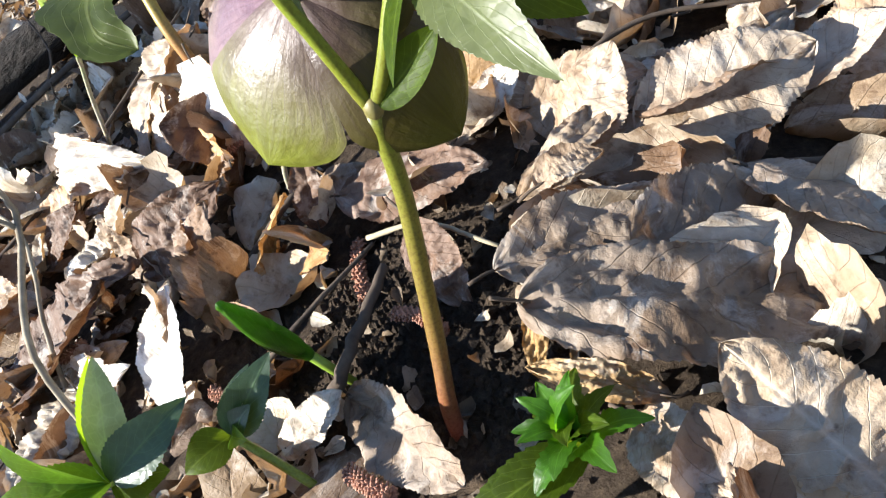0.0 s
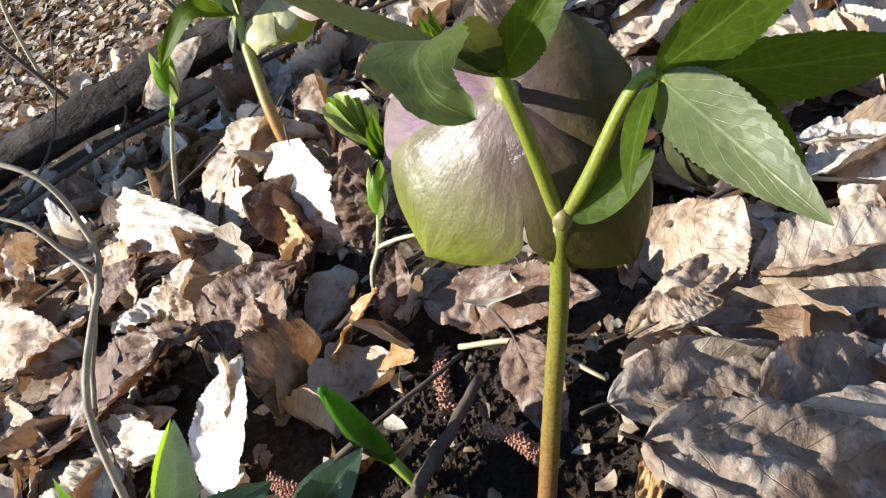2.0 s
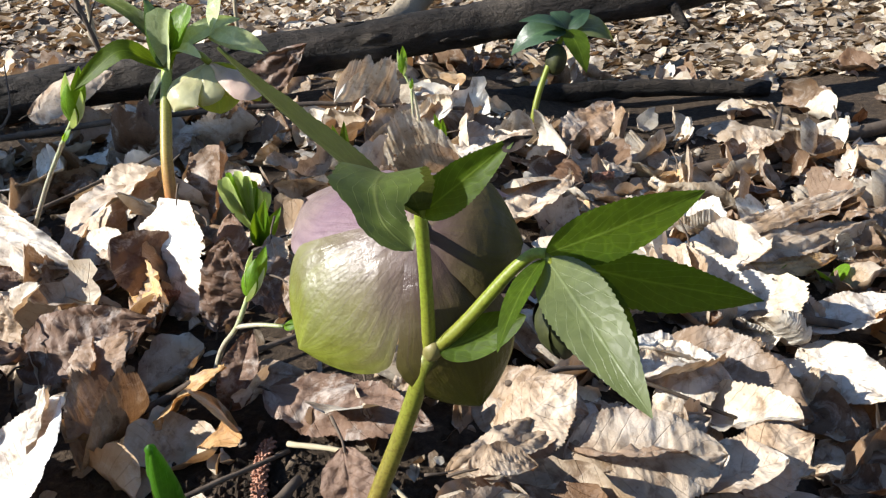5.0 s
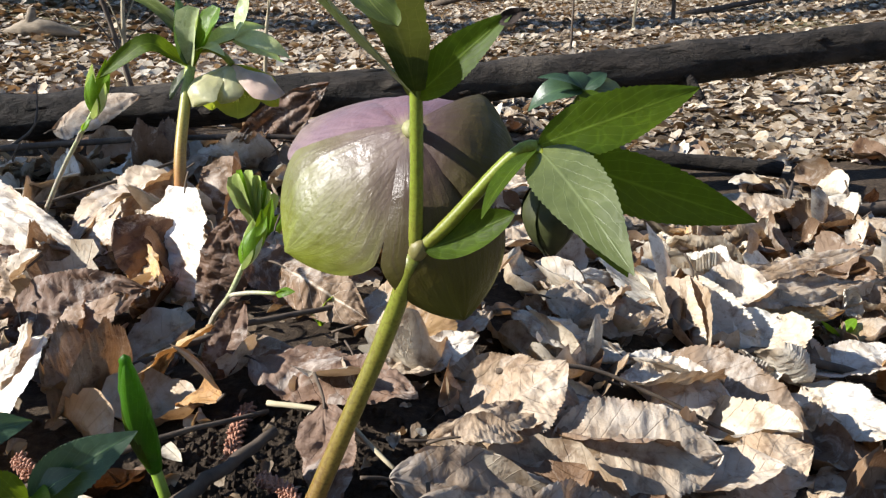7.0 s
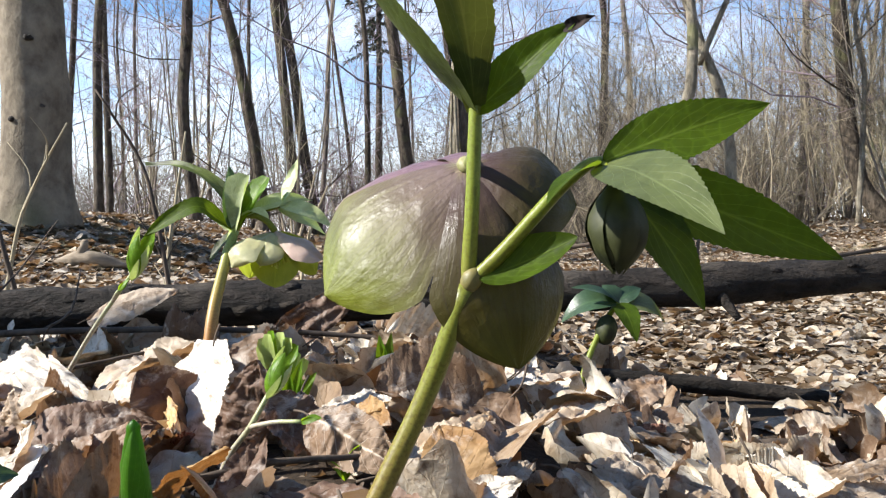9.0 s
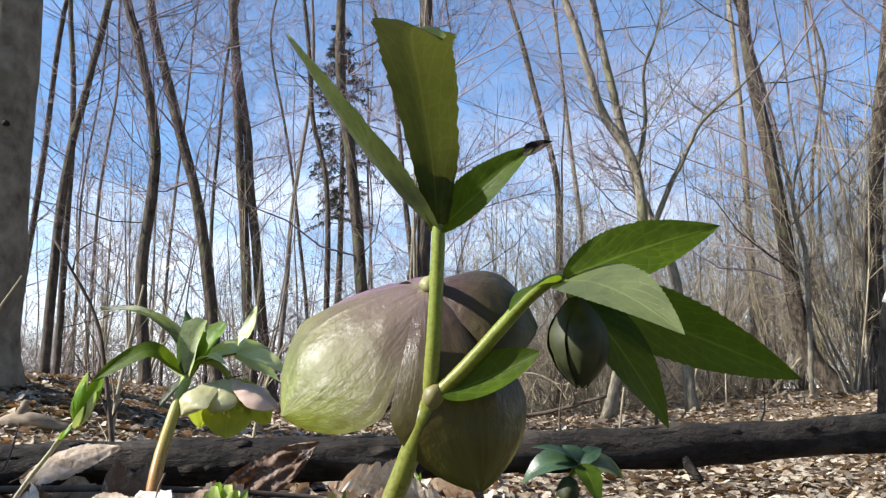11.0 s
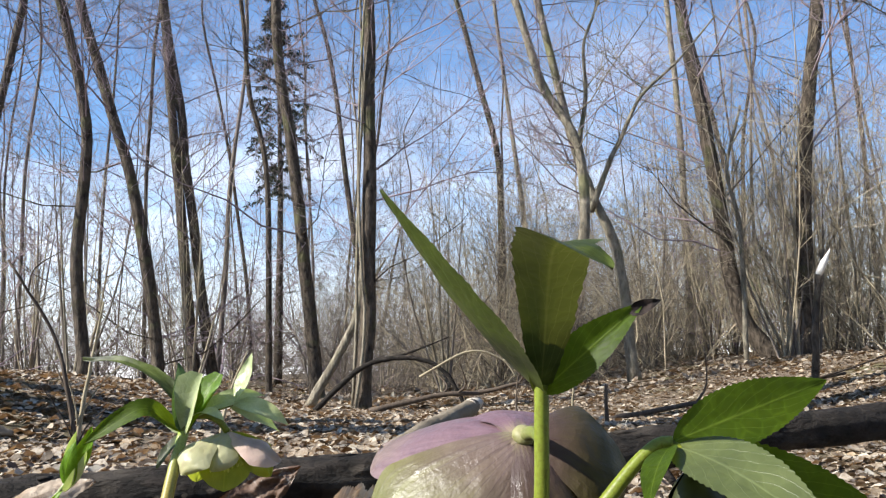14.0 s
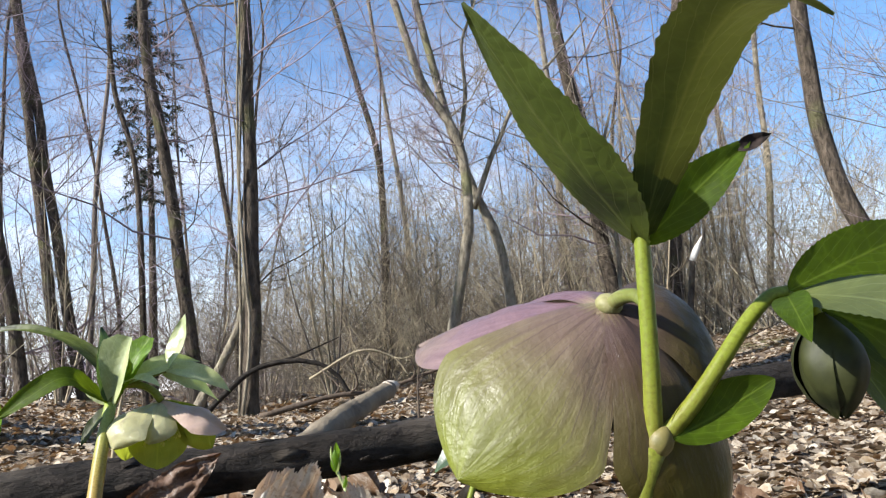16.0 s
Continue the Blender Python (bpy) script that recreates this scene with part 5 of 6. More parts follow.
    for tip, up, w, bow, mat, rib in (((-0.1052, 0.3340, 0.0940), (-0.35, -0.62, 0.70), 0.0330, 0.0, SEPAL_PALE, [core, (-0.095, 0.342, 0.1124), (-0.1034, 0.333, 0.1035), (-0.1052, 0.334, 0.094)]),
                                      ((-0.0860, 0.3340, 0.0950), (-0.05, -0.70, 0.70), 0.0250, 0.0, SEPAL_PALE, [core, (-0.083, 0.345, 0.1125), (-0.0845, 0.337, 0.1040), (-0.087, 0.336, 0.0950)]),
                                      ((-0.0455, 0.3400, 0.0990), (0.30, -0.62, 0.72), 0.0240, 0.0, SEPAL_PINK, [core, (-0.068, 0.342, 0.1130), (-0.0560, 0.337, 0.1065), (-0.0455, 0.340, 0.0990)]),
                                      ((-0.0868, 0.3750, 0.0775), (-0.1, 0.9, 0.2), 0.0340, 0.16, SEPAL_INNER, None), ((-0.0540, 0.3600, 0.0880), (0.5, 0.7, 0.4), 0.0320, 0.22, SEPAL_INNER, None), ((-0.1040, 0.3740, 0.0850), (-0.7, 0.6, 0.3), 0.0320, 0.22, SEPAL_INNER, None)):
        sh = Shape()
        blade(sh, core, tip, up, w, "kite", bow=bow, cup=-0.32, wave=0.05, nu=24, nv=14, seed=w * 300 + tip[0] * 90, ribline=rib)
        part("sepal", sh, mat, ob)
    rng = random.Random(8)
    for k in range(36):
        a = Vector((rng.uniform(-1, 1), rng.uniform(-1, 1), 0))
        stamen(ob, core, (Vector((0.0, 0.0, -1)) + a * 0.5).normalized(), rng.uniform(0.014, 0.026))


def third_hellebore():
    foot = Vector((0.1658, 0.6585, -0.070))
    ob = thing("hellebore", foot, "young bluish-green hellebore with drooping bud before the fallen log", "flower", "hellebores")
    fork = Vector((0.2195, 0.7000, 0.0366))
    stem(ob, [foot + Vector((0, 0, -0.02)), (0.178, 0.672, -0.035), (0.20, 0.69, 0.010), fork], 0.0036, 0.0030, FLOWERSTALK, name="stem")
    for tip, up, w, mat, bow in (((0.157, 0.700, 0.015), (-0.3, -0.6, 0.7), 0.034, TEAL, 0.25), ((0.165, 0.68, 0.055), (0, -0.4, 0.9), 0.020, TEAL, 0.1), ((0.203, 0.706, 0.056), (0.3, -0.8, 0.4), 0.024, TEAL, 0.12),
                                 ((0.248, 0.715, 0.052), (-0.3, -0.8, 0.4), 0.020, TEAL, 0.12), ((0.278, 0.726, 0.009), (0.4, -0.5, 0.75), 0.034, BRACT_SUNLIT, 0.18), ((0.232, 0.660, -0.002), (0.1, -0.8, 0.5), 0.026, BRACT, 0.15)):
        leaf(ob, fork, tip, up, w, mat, "bract", bow=bow, nu=30)
    bud = Shape()
    blob(bud, (0.205, 0.690, 0.008), (0.012, 0.012, 0.017), (0.2, 0.1, 1), 10, 14, 0.06)
    part("bud", bud, DARKBUD, ob, "drooping closed dark green bud")


def bud_shoot(points, bud_tip, size, label, side=None):
    """A slim pale shoot that ends in a green leaf bud."""
    ob = thing("budding_shoot", points[0], label, "shoot", "budding shoots")
    stem(ob, points, 0.0015 * size, 0.0012 * size, SHOOT, "stem", 18, 8)
    end, bt = Vector(points[-1]), Vector(bud_tip)
    ax = (bt - end)
    for k in range(4):
        a = 2 * math.pi * k / 4 + 0.5
        o = ax.normalized().orthogonal()
        o.rotate(Matrix.Rotation(a, 3, ax))
        leaf(ob, end - ax * 0.08 * k, end + ax * (1 - 0.14 * k) + o * ax.length * 0.12, o, ax.length * 0.38, (YOUNG, PALE_SHEEN)[k % 2], "bud_leaf", bow=0.13, cup=-0.4, fold=0, teeth=0, nu=12, nv=6)
    if side:
        s0, s1, tip = (Vector(q) for q in side)
        tw = stem(ob, [s0, s0.lerp(s1, 0.5) + Vector((0, 0, 0.001)), s1], 0.0013 * size, 0.001 * size, SHOOT, "side_twig", 8, 6)
        leaf(tw, s1, tip, (0, -0.6, 0.8), (tip - s1).length * 0.5, YOUNG, "bud_leaf", bow=0.1, cup=-0.4, teeth=0, nu=10)
        leaf(tw, s1, s1.lerp(tip, 0.8), (0, 0.6, 0.8), (tip - s1).length * 0.4, YOUNG, "bud_leaf", bow=0.12, cup=-0.4, teeth=0, nu=10)
    return ob


def leaf_tuft(name, foot, tips, mat, label, width, group, up=None, fold=0.35, **shape):
    ob = thing(name, foot, label, "shoot", group)
    foot = Vector(foot)
    for k, tip in enumerate(tips):
        t = Vector(tip)
        u = up or (foot + Vector((0, 0, 0.5)) - t)
        leaf(ob, foot + (t - foot) * 0.04, t, u, width * (1 - 0.1 * (k % 3)), mat[k % len(mat)], fold=fold, seed=k, **shape)
    return ob


FLOWERSTALK = stalk_material("flower_stalk", (0.14, 0.15, 0.018), (0.135, 0.165, 0.016), (0.145, 0.180, 0.020), 0.15)
REDSTALK = stalk_material("red_stalk", (0.26, 0.075, 0.03), (0.26, 0.19, 0.045), (0.22, 0.27, 0.06), 0.15)
PEDICEL = stalk_material("pedicel", (0.10, 0.12, 0.024), (0.12, 0.14, 0.03), (0.16, 0.16, 0.06), 0.1)
SEPAL_PALE = green_material("pale_sepal", (0.38, 0.355, 0.22), (0.45, 0.45, 0.24), 0.30, 5.0, 0.4, (0.34, 0.25, 0.21), (0.42, 0.46, 0.06), 1.05)
SEPAL_INNER = green_material("inner_sepal", (0.17, 0.185, 0.020), (0.30, 0.32, 0.05), 0.45, 5.0, 0.45, (0.16, 0.15, 0.03), (0.40, 0.46, 0.03), 1.05)
# pale young green, whitened by glossy highlights painted into the colour
PALE_SHEEN = green_material("pale_young_leaf_painted_sheen", (0.27, 0.32, 0.13), (0.47, 0.50, 0.30), 0.3, 7.0, 0.36, (0.36, 0.42, 0.22), (0.36, 0.48, 0.06), 1.2)
TUFT = green_material("unfolding_leaf", (0.30, 0.40, 0.08), (0.50, 0.56, 0.24), 0.42, 7.0, 0.42, (0.45, 0.52, 0.22), (0.50, 0.62, 0.06), 1.1, 0.3)
SEPAL_PINK = green_material("pink_sepal", (0.48, 0.32, 0.29), (0.54, 0.42, 0.32), 0.3, 5.0, 0.4, (0.34, 0.19, 0.19), (0.40, 0.40, 0.10), 1.05)

main_hellebore()
second_hellebore()
third_hellebore()

bud_shoot([(-0.0765, 0.1792, -0.02), (-0.0620, 0.173, 0.012), (-0.0492, 0.166, 0.0292), (-0.0400, 0.170, 0.046)], (-0.0310, 0.1790, 0.0660), 1.0, "slim pale forked shoot with bright green bud",
          ((-0.0492, 0.166, 0.0292), (-0.0230, 0.152, 0.0350), (-0.0130, 0.1475, 0.0375)))
bud_shoot([(-0.2325, 0.3562, 0.012), (-0.2080, 0.356, 0.052), (-0.1790, 0.3555, 0.092)], (-0.1690, 0.3545, 0.1250), 1.2, "pale slanting shoot with a green leaf bud",
          ((-0.1950, 0.3558, 0.070), (-0.1880, 0.350, 0.078), (-0.1800, 0.3490, 0.0860)))
bud_shoot([(0.0500, 0.5567, -0.02), (0.0480, 0.560, 0.020), (0.0400, 0.565, 0.046)], (0.0410, 0.567, 0.068), 1.1, "thin upright shoot with a small green bud in the litter")
bud_shoot([(0.0440, 0.5500, -0.02), (0.0450, 0.553, 0.012), (0.0460, 0.558, 0.030)], (0.0470, 0.560, 0.040), 1.0, "thin upright shoot with a small green bud in the litter")
rng = random.Random(12)
leaf_tuft("leaf_sprout", (-0.0690, 0.3270, 0.006), [(-0.0690 + 0.0042 * (k - 3.2) + rng.uniform(-0.002, 0.002), 0.322 + rng.uniform(-0.006, 0.006), 0.054 - 0.0018 * abs(k - 2) ** 1.5) for k in range(8)],
          [TUFT, TUFT, YOUNG], "tuft of narrow bright green folded leaves pushing up", 0.0125, "green sprouts", (-0.5, -0.82, 0.2), teeth=0.05, profile="blunt", hold=0.2)
leaf_tuft("leaf_sprout", (-0.066, 0.3150, 0.0), [(-0.055, 0.312, 0.036), (-0.046, 0.315, 0.028), (-0.062, 0.309, 0.030)], [YOUNG], "small bright green leaf sprout", 0.012, "green sprouts", (0.1, -0.9, 0.4), teeth=0.0)
leaf_tuft("leaf_sprout", (-0.018, 0.470, -0.008), [(-0.022, 0.468, 0.032), (-0.012, 0.470, 0.034), (-0.017, 0.463, 0.022)], [YOUNG, BRACT], "small dark green leaf sprout", 0.011, "green sprouts", (0.1, -0.9, 0.4), teeth=0.0)
leaf_tuft("leaf_sprout", (0.068, 0.52, -0.016), [(0.064, 0.52, 0.016), (0.071, 0.515, 0.012)], [YOUNG], "tiny green leaf sprout", 0.009, "green sprouts", (0.1, -0.9, 0.4), teeth=0.0)
leaf_tuft("seedling", (0.298, 0.360, -0.098), [(0.278, 0.352, -0.078), (0.318, 0.350, -0.080), (0.300, 0.385, -0.076)], [YOUNG], "small round-leaved green seedling", 0.017, "green sprouts", teeth=0.0, profile="round", fold=0.05)
leaf_tuft("seedling", (0.355, 0.350, -0.105), [(0.340, 0.345, -0.085), (0.368, 0.352, -0.087)], [YOUNG], "small round-leaved green seedling", 0.015, "green sprouts", teeth=0.0, profile="round", fold=0.05)
leaf_tuft("seedling", (-0.012, 0.205, -0.008), [(-0.004, 0.200, 0.012), (-0.020, 0.198, 0.006)], [YOUNG], "tiny round-leaved green seedling", 0.012, "green sprouts", teeth=0.0, profile="round", fold=0.05)


def curled_sprout():
    ob = thing("curled_sprout", (-0.0466, 0.0449, -0.0048), "young green leaf still rolled up, rising from dark soil", "shoot", "green sprouts")
    stem(ob, [(-0.0440, 0.0440, -0.02), (-0.0466, 0.0449, 0.0005), (-0.0500, 0.0480, 0.0130)], 0.0019, 0.0022, SPROUT, "stalk", 10, 10)
    rolled = Shape()
    line = spline([(-0.0495, 0.0475, 0.0110), (-0.0515, 0.0478, 0.0260), (-0.0520, 0.0455, 0.0450), (-0.0500, 0.0405, 0.0620)], 26)
    tube(rolled, line, [0.0020 + 0.0032 * math.sin(math.pi * min(1.0, i / 24)) ** 0.8 * (1.0 - 0.3 * i / 26) for i in range(26)] + [0.0004], 14, 0.10)
    part("rolled_leaf", rolled, ROSETTE, ob)
    leaf(ob, (-0.0500, 0.0462, 0.014), (-0.0495, 0.0398, 0.0610), (-0.25, -0.85, 0.1), 0.0095, ROSETTE, "leaf", bow=0.10, cup=-0.8, fold=0, teeth=0.05, profile="lance", nv=10, twist=0.3)
    leaf(ob, (-0.0512, 0.0462, 0.012), (-0.0520, 0.0420, 0.0540), (-0.75, -0.5, 0.3), 0.0080, BRACT, "leaf", bow=0.10, cup=-0.8, fold=0, teeth=0.0, profile="lance", nv=10, twist=-0.2)


SPROUT = stalk_material("sprout_stalk", (0.16, 0.22, 0.03), (0.16, 0.24, 0.03), (0.15, 0.24, 0.03), 0.05)
curled_sprout()


def soil_crumbs():
    """Crumbs of dark soil and rotted leaf round the stalk's foot."""
    rng = random.Random(41)
    s = Shape()
    for _ in range(3600):
        x, y = rng.gauss(-0.02, 0.05), rng.gauss(0.045, 0.045)
        r = 0.0007 + 0.0026 * rng.random() ** 3
        c = Vector((x, y, ground_z(x, y) + r * 0.3))
        pts = [c + Vector(d) * r * rng.uniform(0.6, 1.3) for d in ((1, 0, 0), (0, 1, 0), (-1, 0, 0), (0, -1, 0), (0.1, 0, 0.9), (0, 0.1, -0.9))]
        s.add(pts, [(0, 1, 4), (1, 2, 4), (2, 3, 4), (3, 0, 4), (1, 0, 5), (2, 1, 5), (3, 2, 5), (0, 3, 5)])
    tagged(new("soil_crumbs", s.mesh("soil_crumbs", SOIL, False)), "dark crumbs of soil and rotted leaves", "soil", "", "stuff")


soil_crumbs()


def green_cluster():
    ob = thing("leaf_cluster", (-0.100, 0.000, 0.0), "cluster of glossy toothed hellebore leaves close to the ground", "leaves", "hellebore leaves")
    hub, hub2 = Vector((-0.1080, 0.0011, 0.0500)), Vector((-0.0795, 0.0195, 0.0225))
    stem(ob, [(-0.092, -0.012, -0.02), (-0.100, -0.006, 0.020), hub], 0.0022, 0.0018, FLOWERSTALK, "stalk", 10, 8)
    stem(ob, [(-0.058, -0.004, -0.02), (-0.066, 0.006, 0.004), hub2], 0.0020, 0.0016, FLOWERSTALK, "stalk", 10, 8)
    for b, tip, up, w, mat, more in (
            (hub, (-0.1260, 0.0120, 0.0900), (-0.45, -0.5, 0.6), 0.0210, YOUNG, dict(bow=0.08)),
            (hub, (-0.1048, 0.0434, 0.0711), (-0.80, -0.45, 0.40), 0.0190, YOUNG, dict(bow=0.06)),
            # other half of the folded leaf, its grey sheen painted as a paler colour
            (hub, (-0.1040, 0.0430, 0.0705), (0.80, -0.50, 0.30), 0.0150, PALE_SHEEN, dict(bow=0.04)),
            (hub, (-0.0703, 0.0157, 0.0534), (0.15, -0.75, 0.60), 0.0190, TEAL, dict(bow=0.10)),
            (hub, (-0.1450, -0.0030, 0.0700), (-0.2, -0.3, 0.9), 0.0190, YOUNG, {}),
            (hub, (-0.1250, -0.0260, 0.0620), (0, -0.2, 1), 0.0180, YOUNG, {}),
            (hub, (-0.0900, 0.0020, 0.0400), (0.2, -0.5, 0.8), 0.0180, BRACT, dict(bow=0.1)),
            (hub2, (-0.0453, 0.0297, 0.0397), (0.25, -0.75, 0.55), 0.0170, TEAL, dict(bow=0.08)),
            (hub2, (-0.0580, 0.0330, 0.0370), (-0.55, -0.6, 0.5), 0.0130, PALE_SHEEN, {}),
            (hub2, (-0.0600, 0.0180, 0.0330), (0.1, -0.6, 0.8), 0.0110, TEAL, {}),
            (hub2, (-0.0970, 0.0090, 0.0270), (-0.1, -0.6, 0.8), 0.0170, BRACT, dict(bow=0.12)),
            (hub2, (-0.0660, 0.0080, 0.0280), (0.2, -0.5, 0.8), 0.0090, YOUNG, {})):
        opts = dict(bow=0.06, fold=0.3, teeth=0.08, toothcount=22, wave=0.012, seed=w * 900)
        opts.update(more)
        leaf(ob, b, tip, up, w, mat, **opts)


green_cluster()


def rosette():
    c = Vector((0.0470, -0.0400, 0.0060))
    ob = thing("leaf_rosette", c, "small bright green rosette of crumpled young toothed leaves", "leaves", "hellebore leaves")
    rng = random.Random(6)
    for k in range(15):
        a, f = k * 2.4, (k + 0.5) / 15
        r = 0.006 + 0.017 * f
        d = Vector((math.cos(a) * r, math.sin(a) * r, 0.030 - 0.024 * f + rng.uniform(-0.002, 0.002)))
        leaf(ob, c + Vector((d.x * 0.1, d.y * 0.1, d.z * 0.25)), c + d, Vector((-d.x, -d.y, 0.012)), rng.uniform(0.010, 0.014), (ROSETTE, ROSETTE, BRACT)[k % 3], bow=0.22, fold=0.25, teeth=0.22, toothcount=8, nu=40, seed=k, wave=0.05, profile="ovate", droop=0.15)
    leaf(ob, c, c + Vector((-0.046, -0.012, 0.006)), (0, -0.3, 1), 0.017, BRACT, bow=0.1, fold=0.15, teeth=0.1, toothcount=14)


rosette()


def catkin(a, b, r, label, seed):
    rng = random.Random(seed)
    a, b = Vector(a), Vector(b)
    ob = thing("catkin", a, label, "catkin", "fallen catkins")
    core = Shape()
    mid = a.lerp(b, 0.5) + Vector((rng.uniform(-1, 1), rng.uniform(-1, 1), 0)) * r * 0.6
    path = spline([a, mid, b], 12)
    tube(core, path, [r * 0.55] * 13, 8, 0.2)
    part("axis", core, CATKIN, ob)
    sc = Shape()
    for k in range(190):
        f = k / 190
        p = path[min(12, int(f * 12.99))].lerp(path[min(12, int(f * 12.99) + 1)], (f * 12.99) % 1)
        g = k * 2.399
        t = (b - a).normalized()
        o = t.orthogonal().normalized()
        o.rotate(Matrix.Rotation(g, 3, t))
        blob(sc, p + o * r * rng.uniform(0.5, 0.8), (r * 0.17, r * 0.17, r * rng.uniform(0.2, 0.45)), o + t * rng.uniform(-0.5, 0.9), 4, 5)
    part("husk", sc, CATKIN, ob)


catkin((-0.0330, 0.1170, -0.0050), (-0.0315, 0.0780, -0.0050), 0.0042, "reddish-brown dry catkin propped on dark soil", 1)
catkin((-0.0150, 0.0550, 0.0020), (0.0040, 0.0360, -0.0010), 0.0036, "reddish-brown dry catkin lying on dark soil", 2)
catkin((-0.0420, -0.0040, 0.0020), (-0.0250, -0.0220, 0.0030), 0.0038, "dark red dry catkin on dark soil", 3)
catkin((-0.1080, 0.0640, 0.0080), (-0.0900, 0.0520, 0.0060), 0.0036, "dark red dry catkin between leaves", 4)
catkin((-0.1200, 0.2620, 0.0000), (-0.1000, 0.2580, -0.0020), 0.0040, "dark red dry catkin under a white leaf", 5)
catkin((0.2000, 0.4900, -0.0520), (0.2200, 0.5000, -0.0540), 0.0042, "reddish dry catkin on pale leaves", 6)
catkin((-0.230, 0.150, 0.012), (-0.205, 0.146, 0.014), 0.0036, "reddish dry catkin on pale leaves", 7)


# ---- dry leaves ----
def leaf_tone(name, *stops, veins=0.32, pale=False):
    return dry_leaf_material(name, False, stops, veins, pale)


TAN = leaf_tone("dry_leaf_tan", (0.0, (0.331, 0.257, 0.183)), (1.0, (0.460, 0.378, 0.289)))
WHITISH = leaf_tone("dry_leaf_pale", (0.0, (0.45, 0.395, 0.325)), (1.0, (0.60, 0.55, 0.475)))
BROWN = leaf_tone("dry_leaf_brown", (0.0, (0.202, 0.135, 0.089)), (1.0, (0.285, 0.203, 0.140)))
DARK = leaf_tone("dry_leaf_dark", (0.0, (0.120, 0.072, 0.047)), (1.0, (0.184, 0.117, 0.081)))
ORANGE = leaf_tone("dry_leaf_orange", (0.0, (0.386, 0.234, 0.085)), (1.0, (0.442, 0.297, 0.145)))
GREY = leaf_tone("dry_leaf_grey", (0.0, (0.225, 0.170, 0.124)), (1.0, (0.295, 0.234, 0.178)))
RIBBED = leaf_tone("dry_leaf_ribbed", (0.0, (0.386, 0.297, 0.204)), (1.0, (0.442, 0.360, 0.264)), veins=0.7, pale=True)
WHITE = leaf_tone("dry_leaf_white", (0.0, (0.76, 0.73, 0.67)), (1.0, (0.80, 0.77, 0.72)), veins=0.1)
VEINED = leaf_tone("dry_leaf_veined", (0.0, (0.190, 0.128, 0.080)), (1.0, (0.240, 0.170, 0.110)), veins=0.9, pale=True)
RUSSET = leaf_tone("dry_leaf_russet", (0.0, (0.235, 0.138, 0.055)), (1.0, (0.310, 0.195, 0.085)))
TONE_WORDS = {VEINED: "brown pale-veined", RUSSET: "russet-brown", WHITE: "white bleached", TAN: "tan", WHITISH: "pale bleached", BROWN: "brown", DARK: "dark brown", ORANGE: "orange-brown", GREY: "greyish", RIBBED: "strongly ribbed tan"}


HERO_AT = []


def hero(base, tip, width, tone, seed, up=None, profile="ovate", curl=None, flat=False):
    """A large dry leaf from stalk end to tip."""
    rng = random.Random(seed)
    base, tip = Vector(base), Vector(tip)
    mid = base.lerp(tip, 0.5)
    slope = -0.55 * ease(mid.x, 0.03, 0.08) * (1 - ease(mid.y, 0.04, 0.10)) + 0.15 * ease(-mid.x, 0.03, 0.1)
    base.z += slope * (base.x - mid.x)
    tip.z += slope * (tip.x - mid.x)
    along = (tip - base).normalized()
    if up is None:
        lean = -0.35 * ease(-mid.x, -0.06, 0.06) + 0.45 * ease(mid.x, 0.06, 0.16) * (1 - ease(mid.y, 0.04, 0.10))
        up = Vector((lean + rng.uniform(-0.25, 0.25), rng.uniform(-0.6, 0.05), 1.0))
    ob = thing("dry_leaf", mid, TONE_WORDS[tone] + " dry fallen leaf curled on the litter", "leaf", "dry leaves")
    s = Shape()
    blade(s, base - along * 0.004, tip + along * 0.004, up, width * 1.25, profile, bow=rng.uniform(-0.01, 0.07), fold=rng.uniform(-0.10, 0.18), cup=rng.uniform(-0.2, 0.2) if curl is None else curl,
          teeth=0.055, toothcount=rng.randint(26, 38), wave=rng.uniform(0.03, 0.06), twist=rng.uniform(-0.3, 0.3), nu=112, nv=14, seed=seed * 3.7, crease=rng.uniform(0.030, 0.065),
          pleat=0.005 if tone in (RIBBED, VEINED) and profile == "ovate" and width > 0.04 else rng.uniform(0.0005, 0.002), ragged=0.06 if tone in (RIBBED, VEINED) else 0.13, curl=0 if flat else rng.choice((0, 0, 0, 0.5, -0.5)),
          bend=0 if flat else rng.choice((0, 0, 0.22, -0.35)), bend_at=rng.uniform(0.35, 0.7), skew=rng.choice((0, 0, 0.3, -0.35)))
    HERO_AT.append(mid)
    part("blade", s, tone, ob)
    st = Shape()
    tube(st, spline([base, base - along * 0.006 + Vector((0, 0, 0.001)), base - along * 0.014 + Vector((rng.uniform(-0.004, 0.004), rng.uniform(-0.004, 0.004), rng.uniform(-0.002, 0.004)))], 6), (0.0005, 0.0008), 5)
    part("leaf_stalk", st, TWIG_DARK, ob)
    return ob


hero((-0.148, 0.418, 0.023), (-0.224, 0.328, 0.006), 0.056, TAN, 1)
hero((-0.310, 0.424, 0.011), (-0.192, 0.270, 0.016), 0.049, WHITISH, 2)
hero((-0.149, 0.162, -0.010), (-0.111, 0.167, 0.033), 0.039, BROWN, 3)
hero((-0.190, 0.202, -0.006), (-0.182, 0.219, 0.032), 0.026, TAN, 4)
hero((-0.276, 0.151, 0.004), (-0.166, 0.176, 0.015), 0.054, DARK, 5)
hero((-0.162, 0.104, -0.007), (-0.113, 0.110, 0.033), 0.025, WHITISH, 6)
hero((-0.229, 0.140, 0.004), (-0.178, 0.132, 0.005), 0.022, TAN, 7)
